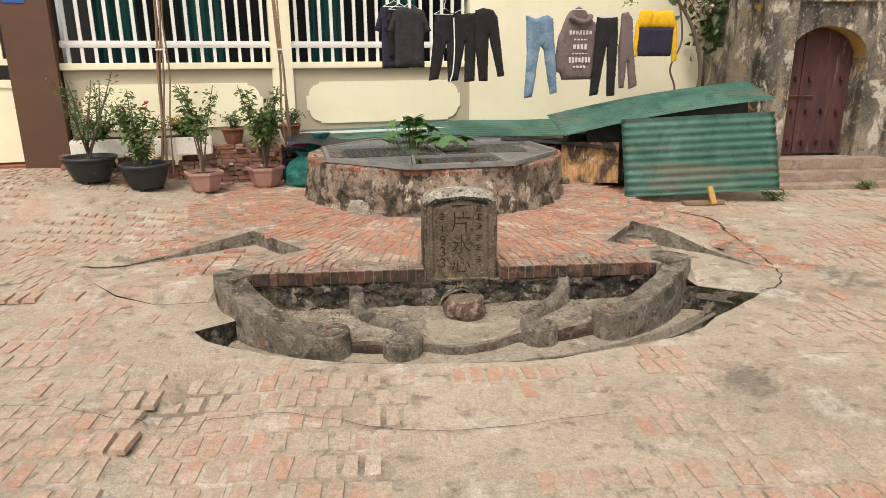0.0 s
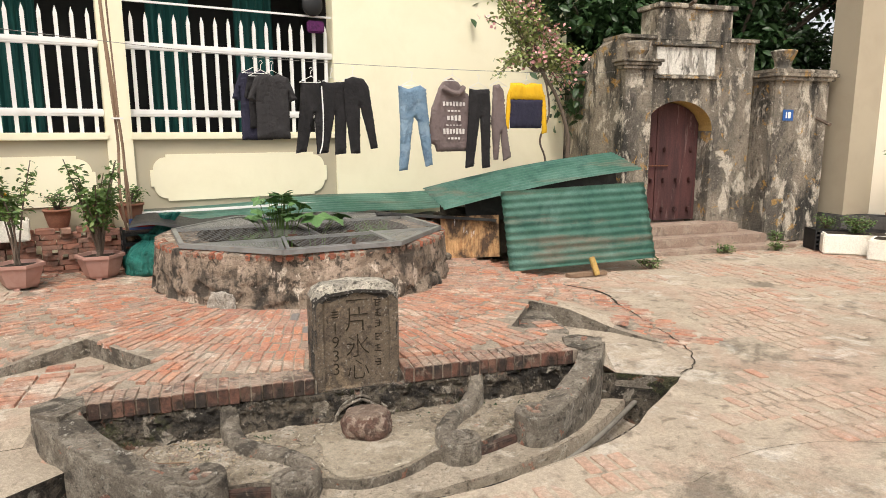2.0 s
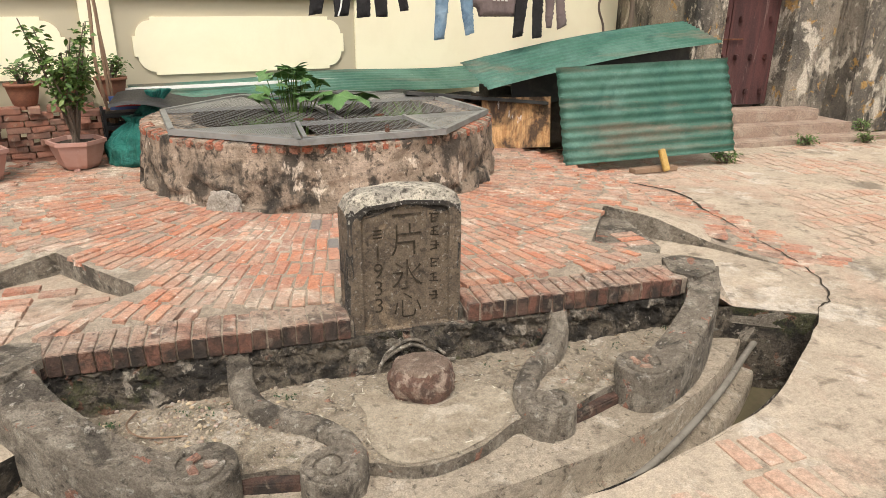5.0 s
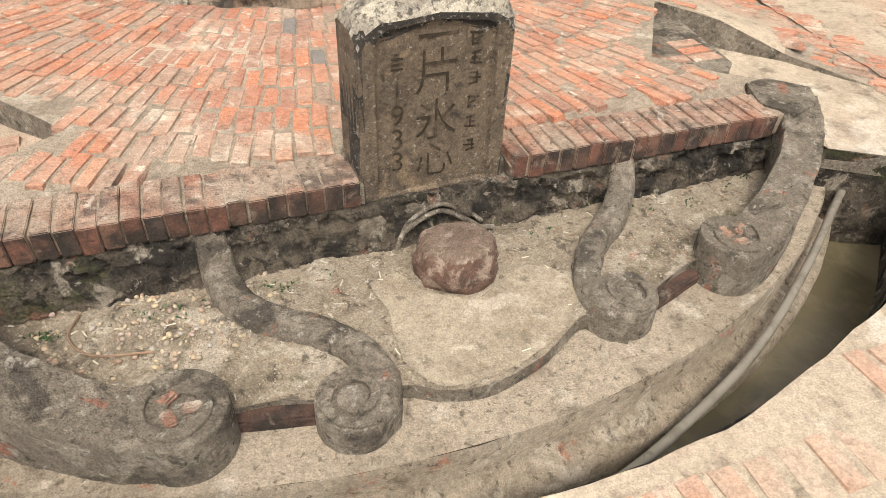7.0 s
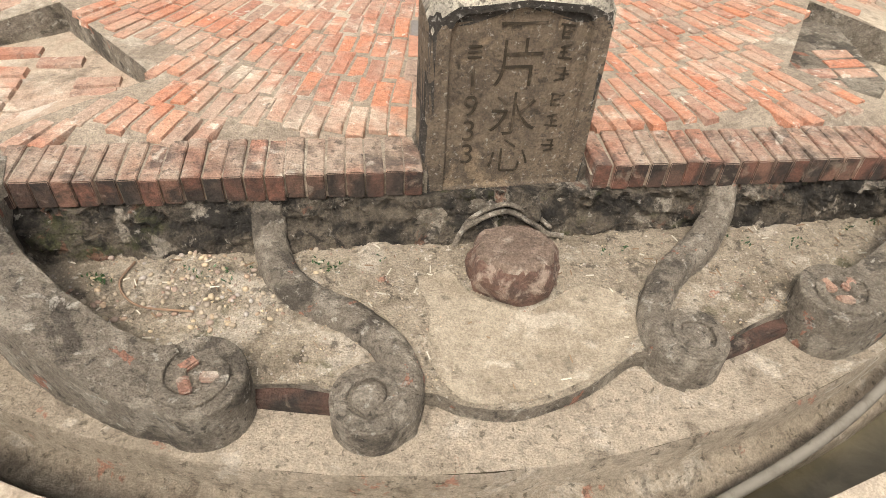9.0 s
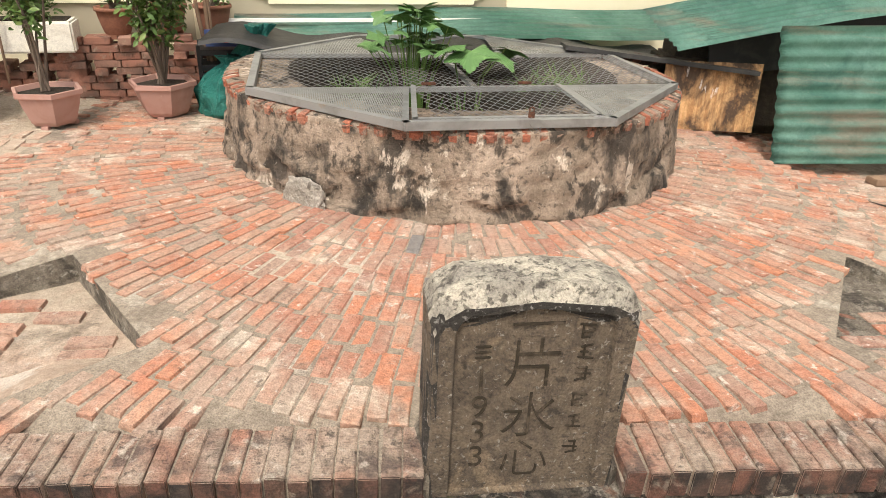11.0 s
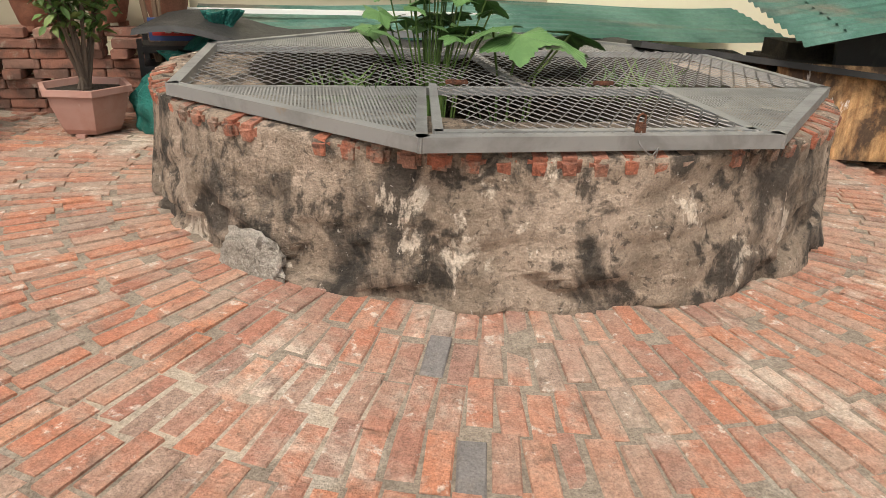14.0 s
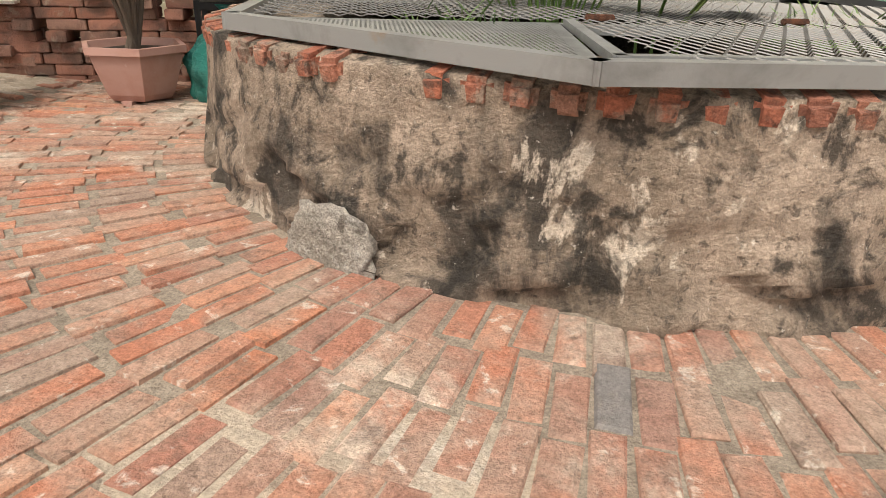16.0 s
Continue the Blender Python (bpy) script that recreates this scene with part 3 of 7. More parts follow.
sheet("notch_floor_left", [NOTCH_L], low_left, 0.08, M_PAVE, "dusty sunken step with worn bricks", "structure", bounds=((-3.2, -0.1), (-1.3, 1.5)))
sheet("notch_floor_right", [NOTCH_R], lambda x, y: -0.2 + 0.008 * noise.noise((x * 4, y * 4, 0)) + (gz(x, y) + 0.204) * ss(2.45, 2.7, x) * ss(0.5, 0.3, y), 0.08, M_PAVE, "low cement slab beside the platform", "structure", bounds=((1.3, -0.3), (2.8, 1.5)))
bm = newbm()
prism(bm, STEP_R[::-1], -0.21, -0.085)
bmesh.ops.recalc_face_normals(bm, faces=bm.faces)
single("sunken_step", bm, M_RENDER, "low cement step inside the platform's notch", "step", kind="structure")

# the back wall of the basin, rubble under a course of edging bricks
bm = newbm()
nx, nzr = 300, 22
grid = []
for i in range(nx + 1):
    x = -1.78 + 3.5 * i / nx
    col = []
    for k in range(nzr + 1):
        z = -0.105 - 0.27 * k / nzr
        w_ = 1 - 0.75 * k / nzr
        y = -0.005 - 0.075 * k / nzr + w_ * (0.05 * noise.noise((x * 7, z * 12, 0)) + 0.035 * noise.noise((x * 17, z * 24, 4)) + 0.024 * noise.noise((x * 45, z * 55, 4))) + 0.05 * (x / 1.7) * k / nzr
        col.append(bm.verts.new((x, y, z)))
    grid.append(col)
for i in range(nx):
    for k in range(nzr):
        bm.faces.new((grid[i][k], grid[i][k + 1], grid[i + 1][k + 1], grid[i + 1][k]))
for i in range(nx):
    a, b = grid[i][0], grid[i + 1][0]
    c, d = bm.verts.new((b.co.x, 0.2, -0.105)), bm.verts.new((a.co.x, 0.2, -0.105))
    bm.faces.new((a, b, c, d))
basin_wall = single("basin_wall", bm, M_STONE, "blackened rubble wall at the back of the basin", "wall", kind="structure")


# floor of the basin with its step, and the ring round it
def basin_z(x, y):
    return -0.282 + 0.09 * min(0.0, y + 0.05) + 0.008 * noise.noise((x * 6, y * 6, 0)) + 0.005 * noise.noise((x * 20, y * 20, 0))


INNER_PTS = [(-1.72, -0.02), (-1.62, -0.30), (-1.35, -0.55), (-1.05, -0.68), (-0.89, -0.61), (-0.65, -0.65), (-0.52, -0.75), (-0.37, -0.68), (-0.24, -0.74), (-0.07, -0.757), (0.13, -0.70), (0.30, -0.60), (0.36, -0.585), (0.5, -0.62), (0.68, -0.54), (0.93, -0.45), (1.1, -0.52), (1.4, -0.38), (1.62, -0.1), (1.66, 0.06), (0.0, 0.03)]
INNER = [(p.x, p.y) for p in smooth_line([(x, y, 0) for x, y in INNER_PTS], 4)]
sheet("basin_floor", [INNER], basin_z, 0.05, M_FLOOR, "dusty cement floor of the sunken basin", "structure", bounds=((-1.8, -0.9), (1.8, 0.1)))
APRON = [(p.x + 0.02 * noise.noise((p.x * 14, p.y * 14, 5)), p.y + 0.02 * noise.noise((p.x * 14, p.y * 14, 8)) * (p.y > -0.5)) for p in smooth_line([(-0.36, -0.22, 0), (-0.33, -0.40, 0), (-0.34, -0.58, 0), (-0.25, -0.72, 0), (-0.07, -0.735, 0), (0.13, -0.68, 0), (0.28, -0.59, 0), (0.37, -0.48, 0), (0.34, -0.36, 0), (0.22, -0.30, 0), (0.0, -0.40, 0), (-0.16, -0.33, 0), (-0.25, -0.2, 0)], 4)]
sheet("cement_apron", [APRON], lambda x, y: basin_z(x, y) + 0.005, 0.05, M_APRON, "smooth pale cement apron on the basin floor", "structure", bounds=((-0.4, -0.8), (0.4, -0.15)))
bm = skirt(newbm(), closed(INNER), basin_z, -0.5)
single("basin_step", bm, M_RENDER, "low rounded step along the basin floor", "step", kind="structure")
ring_edge = arc(*RING, -1.80, 2.05, 60)
ledge = ring_edge + [(1.75, 0.1), (-1.75, 0.1)]
sheet("ring_ledge", [ledge], lambda x, y: -0.405 + 0.006 * noise.noise((x * 6, y * 6, 7)), 0.06, M_LEDGE, "curved cement ledge round the basin", "structure", bounds=((-1.9, -1.0), (2.1, 0.2)))
bm = newbm()
rows = []
for dr, z in ((0.0, -0.405), (0.008, -0.43), (0.0, -0.56), (0.05, -0.585), (0.10, -0.60), (0.11, -0.63), (0.11, -0.85)):
    rows.append([bm.verts.new((x + dr * (x - RING[0]) / RING[2], y + dr * (y - RING[1]) / RING[2] + 0.006 * noise.noise((x * 8, z * 8, 0)), z)) for x, y in ring_edge])
for a, b in zip(rows, rows[1:]):
    for i in range(len(a) - 1):
        bm.faces.new((a[i], b[i], b[i + 1], a[i + 1]))
single("ring_wall", bm, M_LEDGE, "curved cement wall below the basin ledge", "wall", kind="structure", smooth=True)
bm = newbm()
box(bm, (5.2, 3.0, 0.02), (0.1, -0.2, -0.72))
single("drain_water", bm, M_WATER, "shallow murky water in the drain channel", "water", kind="structure")
bm = newbm()
box(bm, (7, 5, 0.02), (0.1, 0.8, -0.86))
single("channel_bed", bm, M_SOIL_SHADE, "dark bed of the drain channel", "ground", kind="structure")


# cracks and slab joints across the court
def crack(name, pts, width, label):
    line = smooth_line([(x, y, 0) for x, y in pts], 14)
    bm = newbm()
    prev = None
    for i, p in enumerate(line):
        d = line[min(i + 1, len(line) - 1)] - line[max(i - 1, 0)]
        s = Vector((-d.y, d.x, 0)).normalized()
        w = width * (0.35 + 0.65 * abs(noise.noise((i * 0.37, 3, width * 40)))) * min(1.0, 0.2 + i * 0.2, 0.2 + (len(line) - 1 - i) * 0.2)
        q = p + s * 0.03 * noise.noise((i * 0.3, 9, 1))
        z = gz(q.x, q.y) + 0.009
        cur = [bm.verts.new((q.x + s.x * w, q.y + s.y * w, z)), bm.verts.new((q.x - s.x * w, q.y - s.y * w, z))]
        if prev:
            bm.faces.new((prev[0], prev[1], cur[1], cur[0]))
        prev = cur
    return single(name, bm, M_SOIL_SHADE, label, "crack", kind="structure")


crack("slab_joint", [(2.9, 2.75), (3.15, 2.2), (3.05, 1.6)], 0.03, "open earth-filled joint in the paving")
crack("slab_joint", [(3.05, 1.6), (2.95, 1.0), (2.85, 0.4), (2.65, -0.05), (2.36, -0.25)], 0.010, "curved slab joint beside the sunken step")
crack("slab_joint", [(-3.4, -1.7), (-2.6, -1.62), (-1.9, -1.85), (-1.2, -1.75), (-0.4, -2.0), (0.8, -1.9)], 0.004, "wandering crack in the paving")
crack("slab_joint", [(-2.6, 0.95), (-3.0, 0.8), (-3.4, 0.85)], 0.03, "broken edge of the sunken step")
crack("slab_joint", [(1.4, -1.5), (2.2, -1.4), (3.0, -1.55), (4.0, -1.2), (5.0, -1.3)], 0.0035, "wandering crack in the paving")
crack("slab_joint", [(3.4, 1.2), (4.2, 1.0), (5.2, 1.3), (6.2, 1.1)], 0.004, "wandering crack in the paving")

# ---- carved things in the basin ----
def scroll_top(bm, cx, cy, z, r, turns=1.6, sign=1, start=0.0, h=0.014):
    """A raised spiral band with a round boss on a flat top."""
    prev = None
    n = 54
    for i in range(n + 1):
        t = i / n
        rr = r * (0.985 - 0.62 * t) + 0.004 * noise.noise((t * 9, cx * 5, 0))
        half = r * (0.15 - 0.05 * t)
        a = start + sign * turns * 2 * math.pi * t
        c, s = math.cos(a), math.sin(a)
        hz = z + h * (1 + 0.35 * noise.noise((t * 14, cy * 7, 2)))
        cur = [bm.verts.new((cx + q * c, cy + q * s, zz)) for q, zz in ((rr - 2 * half, z - 0.012), (rr - 2 * half, hz - 0.004), (rr - 2 * half + 0.005, hz), (rr - 0.005, hz), (rr, hz - 0.004), (rr, z - 0.012))]
        if prev:
            for k in range(5):
                bm.faces.new((prev[k], cur[k], cur[k + 1], prev[k + 1]))
        else:
            bm.faces.new(cur)
        prev = cur
    bm.faces.new(prev[::-1])
    bmesh.ops.recalc_face_normals(bm, faces=bm.faces)
    return bm


def drum(bm, cx, cy, z0, z1, r):
    lathe(bm, [(r * 1.05, z0), (r * 1.01, z0 + 0.05), (r * 1.0, z1 - 0.008), (r * 0.98, z1 - 0.001), (r * 0.95, z1), (r * 0.5, z1 - 0.003), (0.001, z1 - 0.004)], 56, (cx, cy), 0.012)
    return bm


def tendril(path, radii, centre, r, top, sign, start, label):
    e = thing("carved_tendril", label, "carved scroll", group="carved scrolls in the basin")
    line = smooth_line(path, 14)
    bm = newbm()
    rings = []
    for i, p in enumerate(line):
        t = i / (len(line) - 1) * (len(radii) - 1)
        k = min(int(t), len(radii) - 2)
        w = (radii[k] + (radii[k + 1] - radii[k]) * (t - k)) * (1 + 0.10 * noise.noise((i * 0.3, 1, radii[0])))
        d = line[min(i + 1, len(line) - 1)] - line[max(i - 1, 0)]
        s = Vector((-d.y, d.x, 0)).normalized()
        ring = []
        for q, h in ((-1.10, -9), (-1.04, -1.2), (-1.0, -0.75), (-0.9, -0.38), (-0.66, -0.13), (-0.3, -0.02), (0, 0), (0.3, -0.02), (0.66, -0.13), (0.9, -0.38), (1.0, -0.75), (1.04, -1.2), (1.10, -9)):
            v = p + s * (q * w)
            v.z = -0.47 if h == -9 else p.z + h * w
            v += 0.006 * noise.noise_vector(v * 15) + 0.003 * noise.noise_vector(v * 48)
            ring.append(bm.verts.new(v))
        rings.append(ring)
    for a, b in zip(rings, rings[1:]):
        for k in range(len(a) - 1):
            bm.faces.new((a[k], a[k + 1], b[k + 1], b[k]))
    bm.faces.new(rings[0])
    bm.faces.new(rings[-1][::-1])
    bmesh.ops.recalc_face_normals(bm, faces=bm.faces)
    part("stem", bm, M_RENDER, e, smooth=True)
    b2 = newbm()
    drum(b2, *centre, -0.47, top, r)
    part("drum", b2, M_RENDER, e)
    b3 = newbm()
    scroll_top(b3, *centre, top, r, 1.5, sign, start)
    part("spiral", b3, M_RENDER, e)
    b4 = newbm()
    lathe(b4, [(r * 0.36, top), (r * 0.34, top + 0.014), (r * 0.25, top + 0.02), (0.001, top + 0.021)], 20, centre, 0.006)
    part("boss", b4, M_RENDER, e, "pale broken boss")
    return e


tendril([(-0.875, 0.03, -0.10), (-0.872, -0.02, -0.12), (-0.862, -0.09, -0.19), (-0.825, -0.19, -0.235), (-0.735, -0.30, -0.25), (-0.585, -0.395, -0.262), (-0.475, -0.51, -0.27), (-0.43, -0.64, -0.275), (-0.455, -0.75, -0.278), (-0.53, -0.80, -0.28)],
        [0.058, 0.058, 0.058, 0.060, 0.062, 0.062, 0.060, 0.056, 0.052, 0.04], (-0.535, -0.72), 0.125, -0.283, -1, 5.2, "mossy cement tendril curling into a scroll, brick showing")
tendril([(0.815, 0.06, -0.06), (0.812, 0.0, -0.075), (0.79, -0.06, -0.14), (0.69, -0.17, -0.20), (0.545, -0.28, -0.232), (0.45, -0.40, -0.248), (0.412, -0.52, -0.256), (0.43, -0.61, -0.262), (0.50, -0.67, -0.266)],
        [0.052, 0.052, 0.055, 0.056, 0.055, 0.052, 0.050, 0.046, 0.036], (0.515, -0.575), 0.118, -0.27, 1, 3.6, "pale lichened cement tendril curling into a round scroll")


def arm(outer, inner, centre, r, top, sign, start, label):
    """A curb wall whose flat top falls from the platform to a scroll."""
    e = thing("curved_curb", label, "curb", group="curved curbs of the basin")
    bm = newbm()
    o, i_ = smooth_line(outer, 14), smooth_line(inner, 14)
    n = len(o)
    tops, lows = [], []
    for a, b in zip(o, i_):
        jz = 0.006 * noise.noise((a.x * 9, a.y * 9, 0))
        sect = [(a.x * 1.0, a.y, -0.5), (a.x, a.y, a.z - 0.02 + jz), (a.x * 0.97 + b.x * 0.03, a.y * 0.97 + b.y * 0.03, a.z + jz), (b.x * 0.97 + a.x * 0.03, b.y * 0.97 + a.y * 0.03, b.z + jz), (b.x, b.y, b.z - 0.02), (b.x, b.y, -0.5)]
        tops.append([bm.verts.new(p) for p in sect])
    for p, q in zip(tops, tops[1:]):
        for k in range(5):
            bm.faces.new((p[k], q[k], q[k + 1], p[k + 1]))
    bm.faces.new(tops[0])
    bm.faces.new(tops[-1][::-1])
    bmesh.ops.recalc_face_normals(bm, faces=bm.faces)
    bmesh.ops.subdivide_edges(bm, edges=[q for q in bm.edges if q.calc_length() > 0.06], cuts=3, use_grid_fill=True)
    for v in bm.verts:
        v.co += 0.006 * noise.noise_vector(v.co * 9) + 0.004 * noise.noise_vector(v.co * 42)
    part("curb_wall", bm, M_RENDER, e)
    b2 = newbm()
    drum(b2, *centre, -0.48, top, r)
    part("drum", b2, M_RENDER, e)
    b3 = newbm()
    scroll_top(b3, *centre, top, r, 1.2, sign, start, 0.016)
    part("spiral", b3, M_RENDER, e)
    for k in range(3):
        b4 = newbm()
        a = 1.9 * k + start
        box(b4, (0.06, 0.035, 0.022), m=pose(centre[0] + 0.045 * math.cos(a), centre[1] + 0.045 * math.sin(a), top + 0.006, 6, -5, 40 + 70 * k), bevel=0.006)
        part("brick_chip", b4, M_BRICK_EDGE, e, "broken red brick chip")
    return e


arm([(-1.99, 0.03, 0.004), (-1.87, -0.2, -0.035), (-1.64, -0.45, -0.10), (-1.42, -0.61, -0.17), (-1.22, -0.72, -0.215), (-1.03, -0.775, -0.235)],
    [(-1.70, 0.02, 0.004), (-1.68, -0.10, -0.02), (-1.54, -0.28, -0.09), (-1.37, -0.41, -0.165), (-1.20, -0.51, -0.215), (-1.03, -0.52, -0.235)], (-1.03, -0.645), 0.145, -0.228, 1, 2.2, "worn cement curb falling to a scroll, brick core exposed")
arm([(1.93, 0.10, 0.004), (1.74, -0.15, -0.035), (1.52, -0.36, -0.09), (1.33, -0.50, -0.15), (1.18, -0.58, -0.195), (1.07, -0.60, -0.215)],
    [(1.64, 0.08, 0.004), (1.60, -0.05, -0.03), (1.42, -0.22, -0.09), (1.26, -0.32, -0.155), (1.14, -0.37, -0.195), (1.03, -0.36, -0.215)], (1.055, -0.48), 0.135, -0.205, -1, 0.6, "worn cement curb falling to a cracked scroll, brick core exposed")
for pts, lab in (([(-1.99, 0.06), (-1.96, -0.06), (-1.80, -0.16), (-1.68, -0.02), (-1.72, 0.14), (-1.86, 0.17)], "cement capping pad"), ([(1.58, 0.10), (1.68, -0.03), (1.86, 0.04), (1.94, 0.18), (1.80, 0.32), (1.66, 0.30)], "cement capping pad")):
    bm = newbm()
    prism(bm, pts, -0.04, 0.008)
    single("capping_slab", bm, M_RENDER, "grey cement pad where the curb meets the platform", "slab")

# low bars between the scrolls
for a, b in (((-0.92, -0.605), (-0.62, -0.665)), ((0.62, -0.56), (0.95, -0.45))):
    bm = newbm()
    d = Vector((b[0] - a[0], b[1] - a[1], 0))
    box(bm, (d.length, 0.075, 0.14), m=pose((a[0] + b[0]) / 2, (a[1] + b[1]) / 2, -0.43, 0, 0, math.degrees(math.atan2(d.y, d.x))), bevel=0.008)
    single("brick_bar", bm, M_BRICK_DARK, "low brick bar joining two scrolls", "curb", group="low brick bars")

# the rock under the stele
bm = newbm()
bmesh.ops.create_icosphere(bm, subdivisions=4, radius=1.0)
for v in bm.verts:
    n = v.co.normalized()
    k = 1 + 0.12 * noise.noise(n * 1.7) + 0.07 * noise.noise(n * 3.6) + 0.02 * noise.noise(n * 11)
    v.co = Vector((n.x * 0.165 * k, n.y * 0.15 * k, n.z * 0.15 * k))
    top = 0.085 - 0.35 * v.co.y * 0.25
    if v.co.z > top:
        v.co.z = top + 0.15 * (v.co.z - top) + 0.006 * noise.noise(v.co * 25)
    v.co += Vector((-0.02, -0.235, -0.25))
for f in bm.faces:
    f.material_index = 1 if f.calc_center_median().z > -0.178 and f.normal.z > 0.55 else 0
single("rock", bm, [M_ROCK, M_ROCK_TOP], "reddish brown broken-topped rock set below the stele", "rock")
bm = newbm()
tube(bm, smooth_line([(-0.215, -0.085, -0.30), (-0.17, -0.06, -0.22), (-0.03, -0.04, -0.165), (0.08, -0.055, -0.215), (0.14, -0.07, -0.255), (0.20, -0.075, -0.265)], 6), 0.010, 8)
tube(bm, smooth_line([(-0.20, -0.07, -0.27), (-0.15, -0.045, -0.19), (-0.03, -0.03, -0.14), (0.09, -0.04, -0.19), (0.15, -0.06, -0.235)], 6), 0.009, 8)
single("moulded_band", bm, M_RENDER, "thin curved cement mouldings framing the rock", "moulding", smooth=True)

# ---- the stele ----
stele = thing("stele", "dark lichened stone stele with incised characters", "stele", (-0.025, 0.03, 0.0), 3.4)
W, T, Z0, Z1 = 0.60, 0.24, -0.15, 0.62


def stele_outline(w, top, cut):
    return [(-w / 2, Z0), (w / 2, Z0), (w / 2 + 0.0, top - cut), (w / 2 - cut * 0.35, top - cut * 0.42), (w / 2 - cut, top - 0.01), (0.0, top + 0.012), (-w / 2 + cut, top - 0.004), (-w / 2 + cut * 0.35, top - cut * 0.40), (-w / 2, top - cut)]


bm = newbm()
rings = []
for dy, shrink, drop in ((0.0, 0.05, 0.05), (0.03, 0.0, 0.0), (0.17, 0.0, 0.0), (0.215, 0.02, 0.018), (0.24, 0.05, 0.05)):
    rings.append([bm.verts.new((x * (1 - shrink), dy, z if i < 2 else z - drop)) for i, (x, z) in enumerate(stele_outline(W, Z1, 0.085))])
for a, b in zip(rings, rings[1:]):
    for i in range(len(a)):
        j = (i + 1) % len(a)
        bm.faces.new((a[i], a[j], b[j], b[i]))
back = bm.faces.new(rings[-1])
# the front face with a sunk panel
fr = rings[0]
inn = [bm.verts.new((x * 0.80, 0.0, Z0 + 0.03 + (z - Z0) * 0.93 if i > 1 else Z0 + 0.05)) for i, (x, z) in enumerate(stele_outline(W * 0.95, Z1 - 0.05, 0.06))]
deep = [bm.verts.new((v.co.x * 0.975, 0.018, v.co.z - (0.006 if v.co.z > 0 else -0.006))) for v in inn]
for a, b in ((fr, inn), (inn, deep)):
    for i in range(len(a)):
        j = (i + 1) % len(a)
        bm.faces.new((a[i], b[i], b[j], a[j]))
panel = bm.faces.new(deep)
bmesh.ops.recalc_face_normals(bm, faces=bm.faces)
bmesh.ops.triangulate(bm, faces=bm.faces)
bmesh.ops.subdivide_edges(bm, edges=bm.edges, cuts=3, use_grid_fill=True)
for v in bm.verts:
    v.co += Vector((0.004 * noise.noise(v.co * 14), 0.0012 * noise.noise(v.co * 17 + Vector((3, 0, 0))), 0.006 * noise.noise(v.co * 11 + Vector((0, 5, 0)))))
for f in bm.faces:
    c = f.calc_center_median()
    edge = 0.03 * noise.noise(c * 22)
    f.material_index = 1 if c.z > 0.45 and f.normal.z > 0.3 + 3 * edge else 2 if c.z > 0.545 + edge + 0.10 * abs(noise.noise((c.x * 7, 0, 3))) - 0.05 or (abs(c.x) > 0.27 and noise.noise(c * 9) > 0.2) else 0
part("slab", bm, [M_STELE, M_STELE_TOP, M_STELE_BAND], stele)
UP = Matrix(((1, 0, 0, 0), (0, 0, -1, 0), (0, 1, 0, 0), (0, 0, 0, 1)))


def carve(body, size, x, z, mat=None):
    words(body, size, mat or M_INK, stele, Matrix.Translation((x, 0.0155, z)) @ UP, "dark incised characters", "incised_writing", 0.002)


for i, ch in enumerate("一片氷心"):
    carve(ch, (0.165, 0.185, 0.18, 0.165)[i], 0.005, (0.49, 0.36, 0.175, 0.01)[i])
for i, ch in enumerate("1933"):
    carve(ch, 0.115, -0.145, 0.315 - 0.094 * i)
for k in range(3):
    b = newbm()
    box(b, (0.045, 0.005, 0.008), (-0.145, 0.0155, 0.435 - 0.018 * k), bevel=0.002)
    part("worn_stroke", b, M_INK, stele, "worn illegible stroke")
for k, zc in enumerate((0.475, 0.405, 0.33, 0.235, 0.155, 0.055)):
    for q in range(4):
        b = newbm()
        if q == 3:
            box(b, (0.007, 0.005, 0.05), (0.145 + (-0.012, 0.0, 0.014)[k % 3], 0.0155, zc), bevel=0.002)
        else:
            box(b, (0.05 - 0.012 * ((q + k) % 3), 0.005, 0.007), m=pose(0.145 + 0.006 * ((k + q) % 2), 0.0155, zc + 0.02 - 0.02 * q, 0, (8, -12, 4)[(k + q) % 3], 0), bevel=0.002)
        part("worn_stroke", b, M_INK, stele, "worn illegible stroke")
base = newbm()
box(base, (0.68, 0.28, 0.09), (0.0, 0.10, -0.185), bevel=0.012)
part("base", base, M_RENDER, stele, "cracked cement footing")
for sx in (-1, 1):
    b = newbm()
    prism(b, [(sx * 0.285, -0.01), (sx * 0.33, 0.03), (sx * 0.325, 0.2), (sx * 0.28, 0.22)][::sx], -0.13, [-0.02, -0.06, -0.02, 0.06][::sx])
    part("footing_wing", b, M_RENDER, stele, "cement fillet")

# ---- pipe and litter ----
bm = newbm()
tube(bm, smooth_line([(2.5, 0.12, -0.36), (2.05, -0.14, -0.42), (1.55, -0.48, -0.46), (0.98, -0.82, -0.48), (0.46, -1.03, -0.52), (0.1, -1.13, -0.56)], 8), 0.019, 12)
single("drain_pipe", bm, M_PIPE, "grey plastic pipe lying in the drain channel", "pipe", smooth=True)
bm = newbm()
tube(bm, smooth_line([(1.66, -0.02, -0.30), (1.95, -0.03, -0.36), (2.3, -0.02, -0.33)], 6), 0.014, 8)
single("drain_pipe", bm, M_PIPE, "thin grey pipe crossing under the slab edge", "pipe", smooth=True)


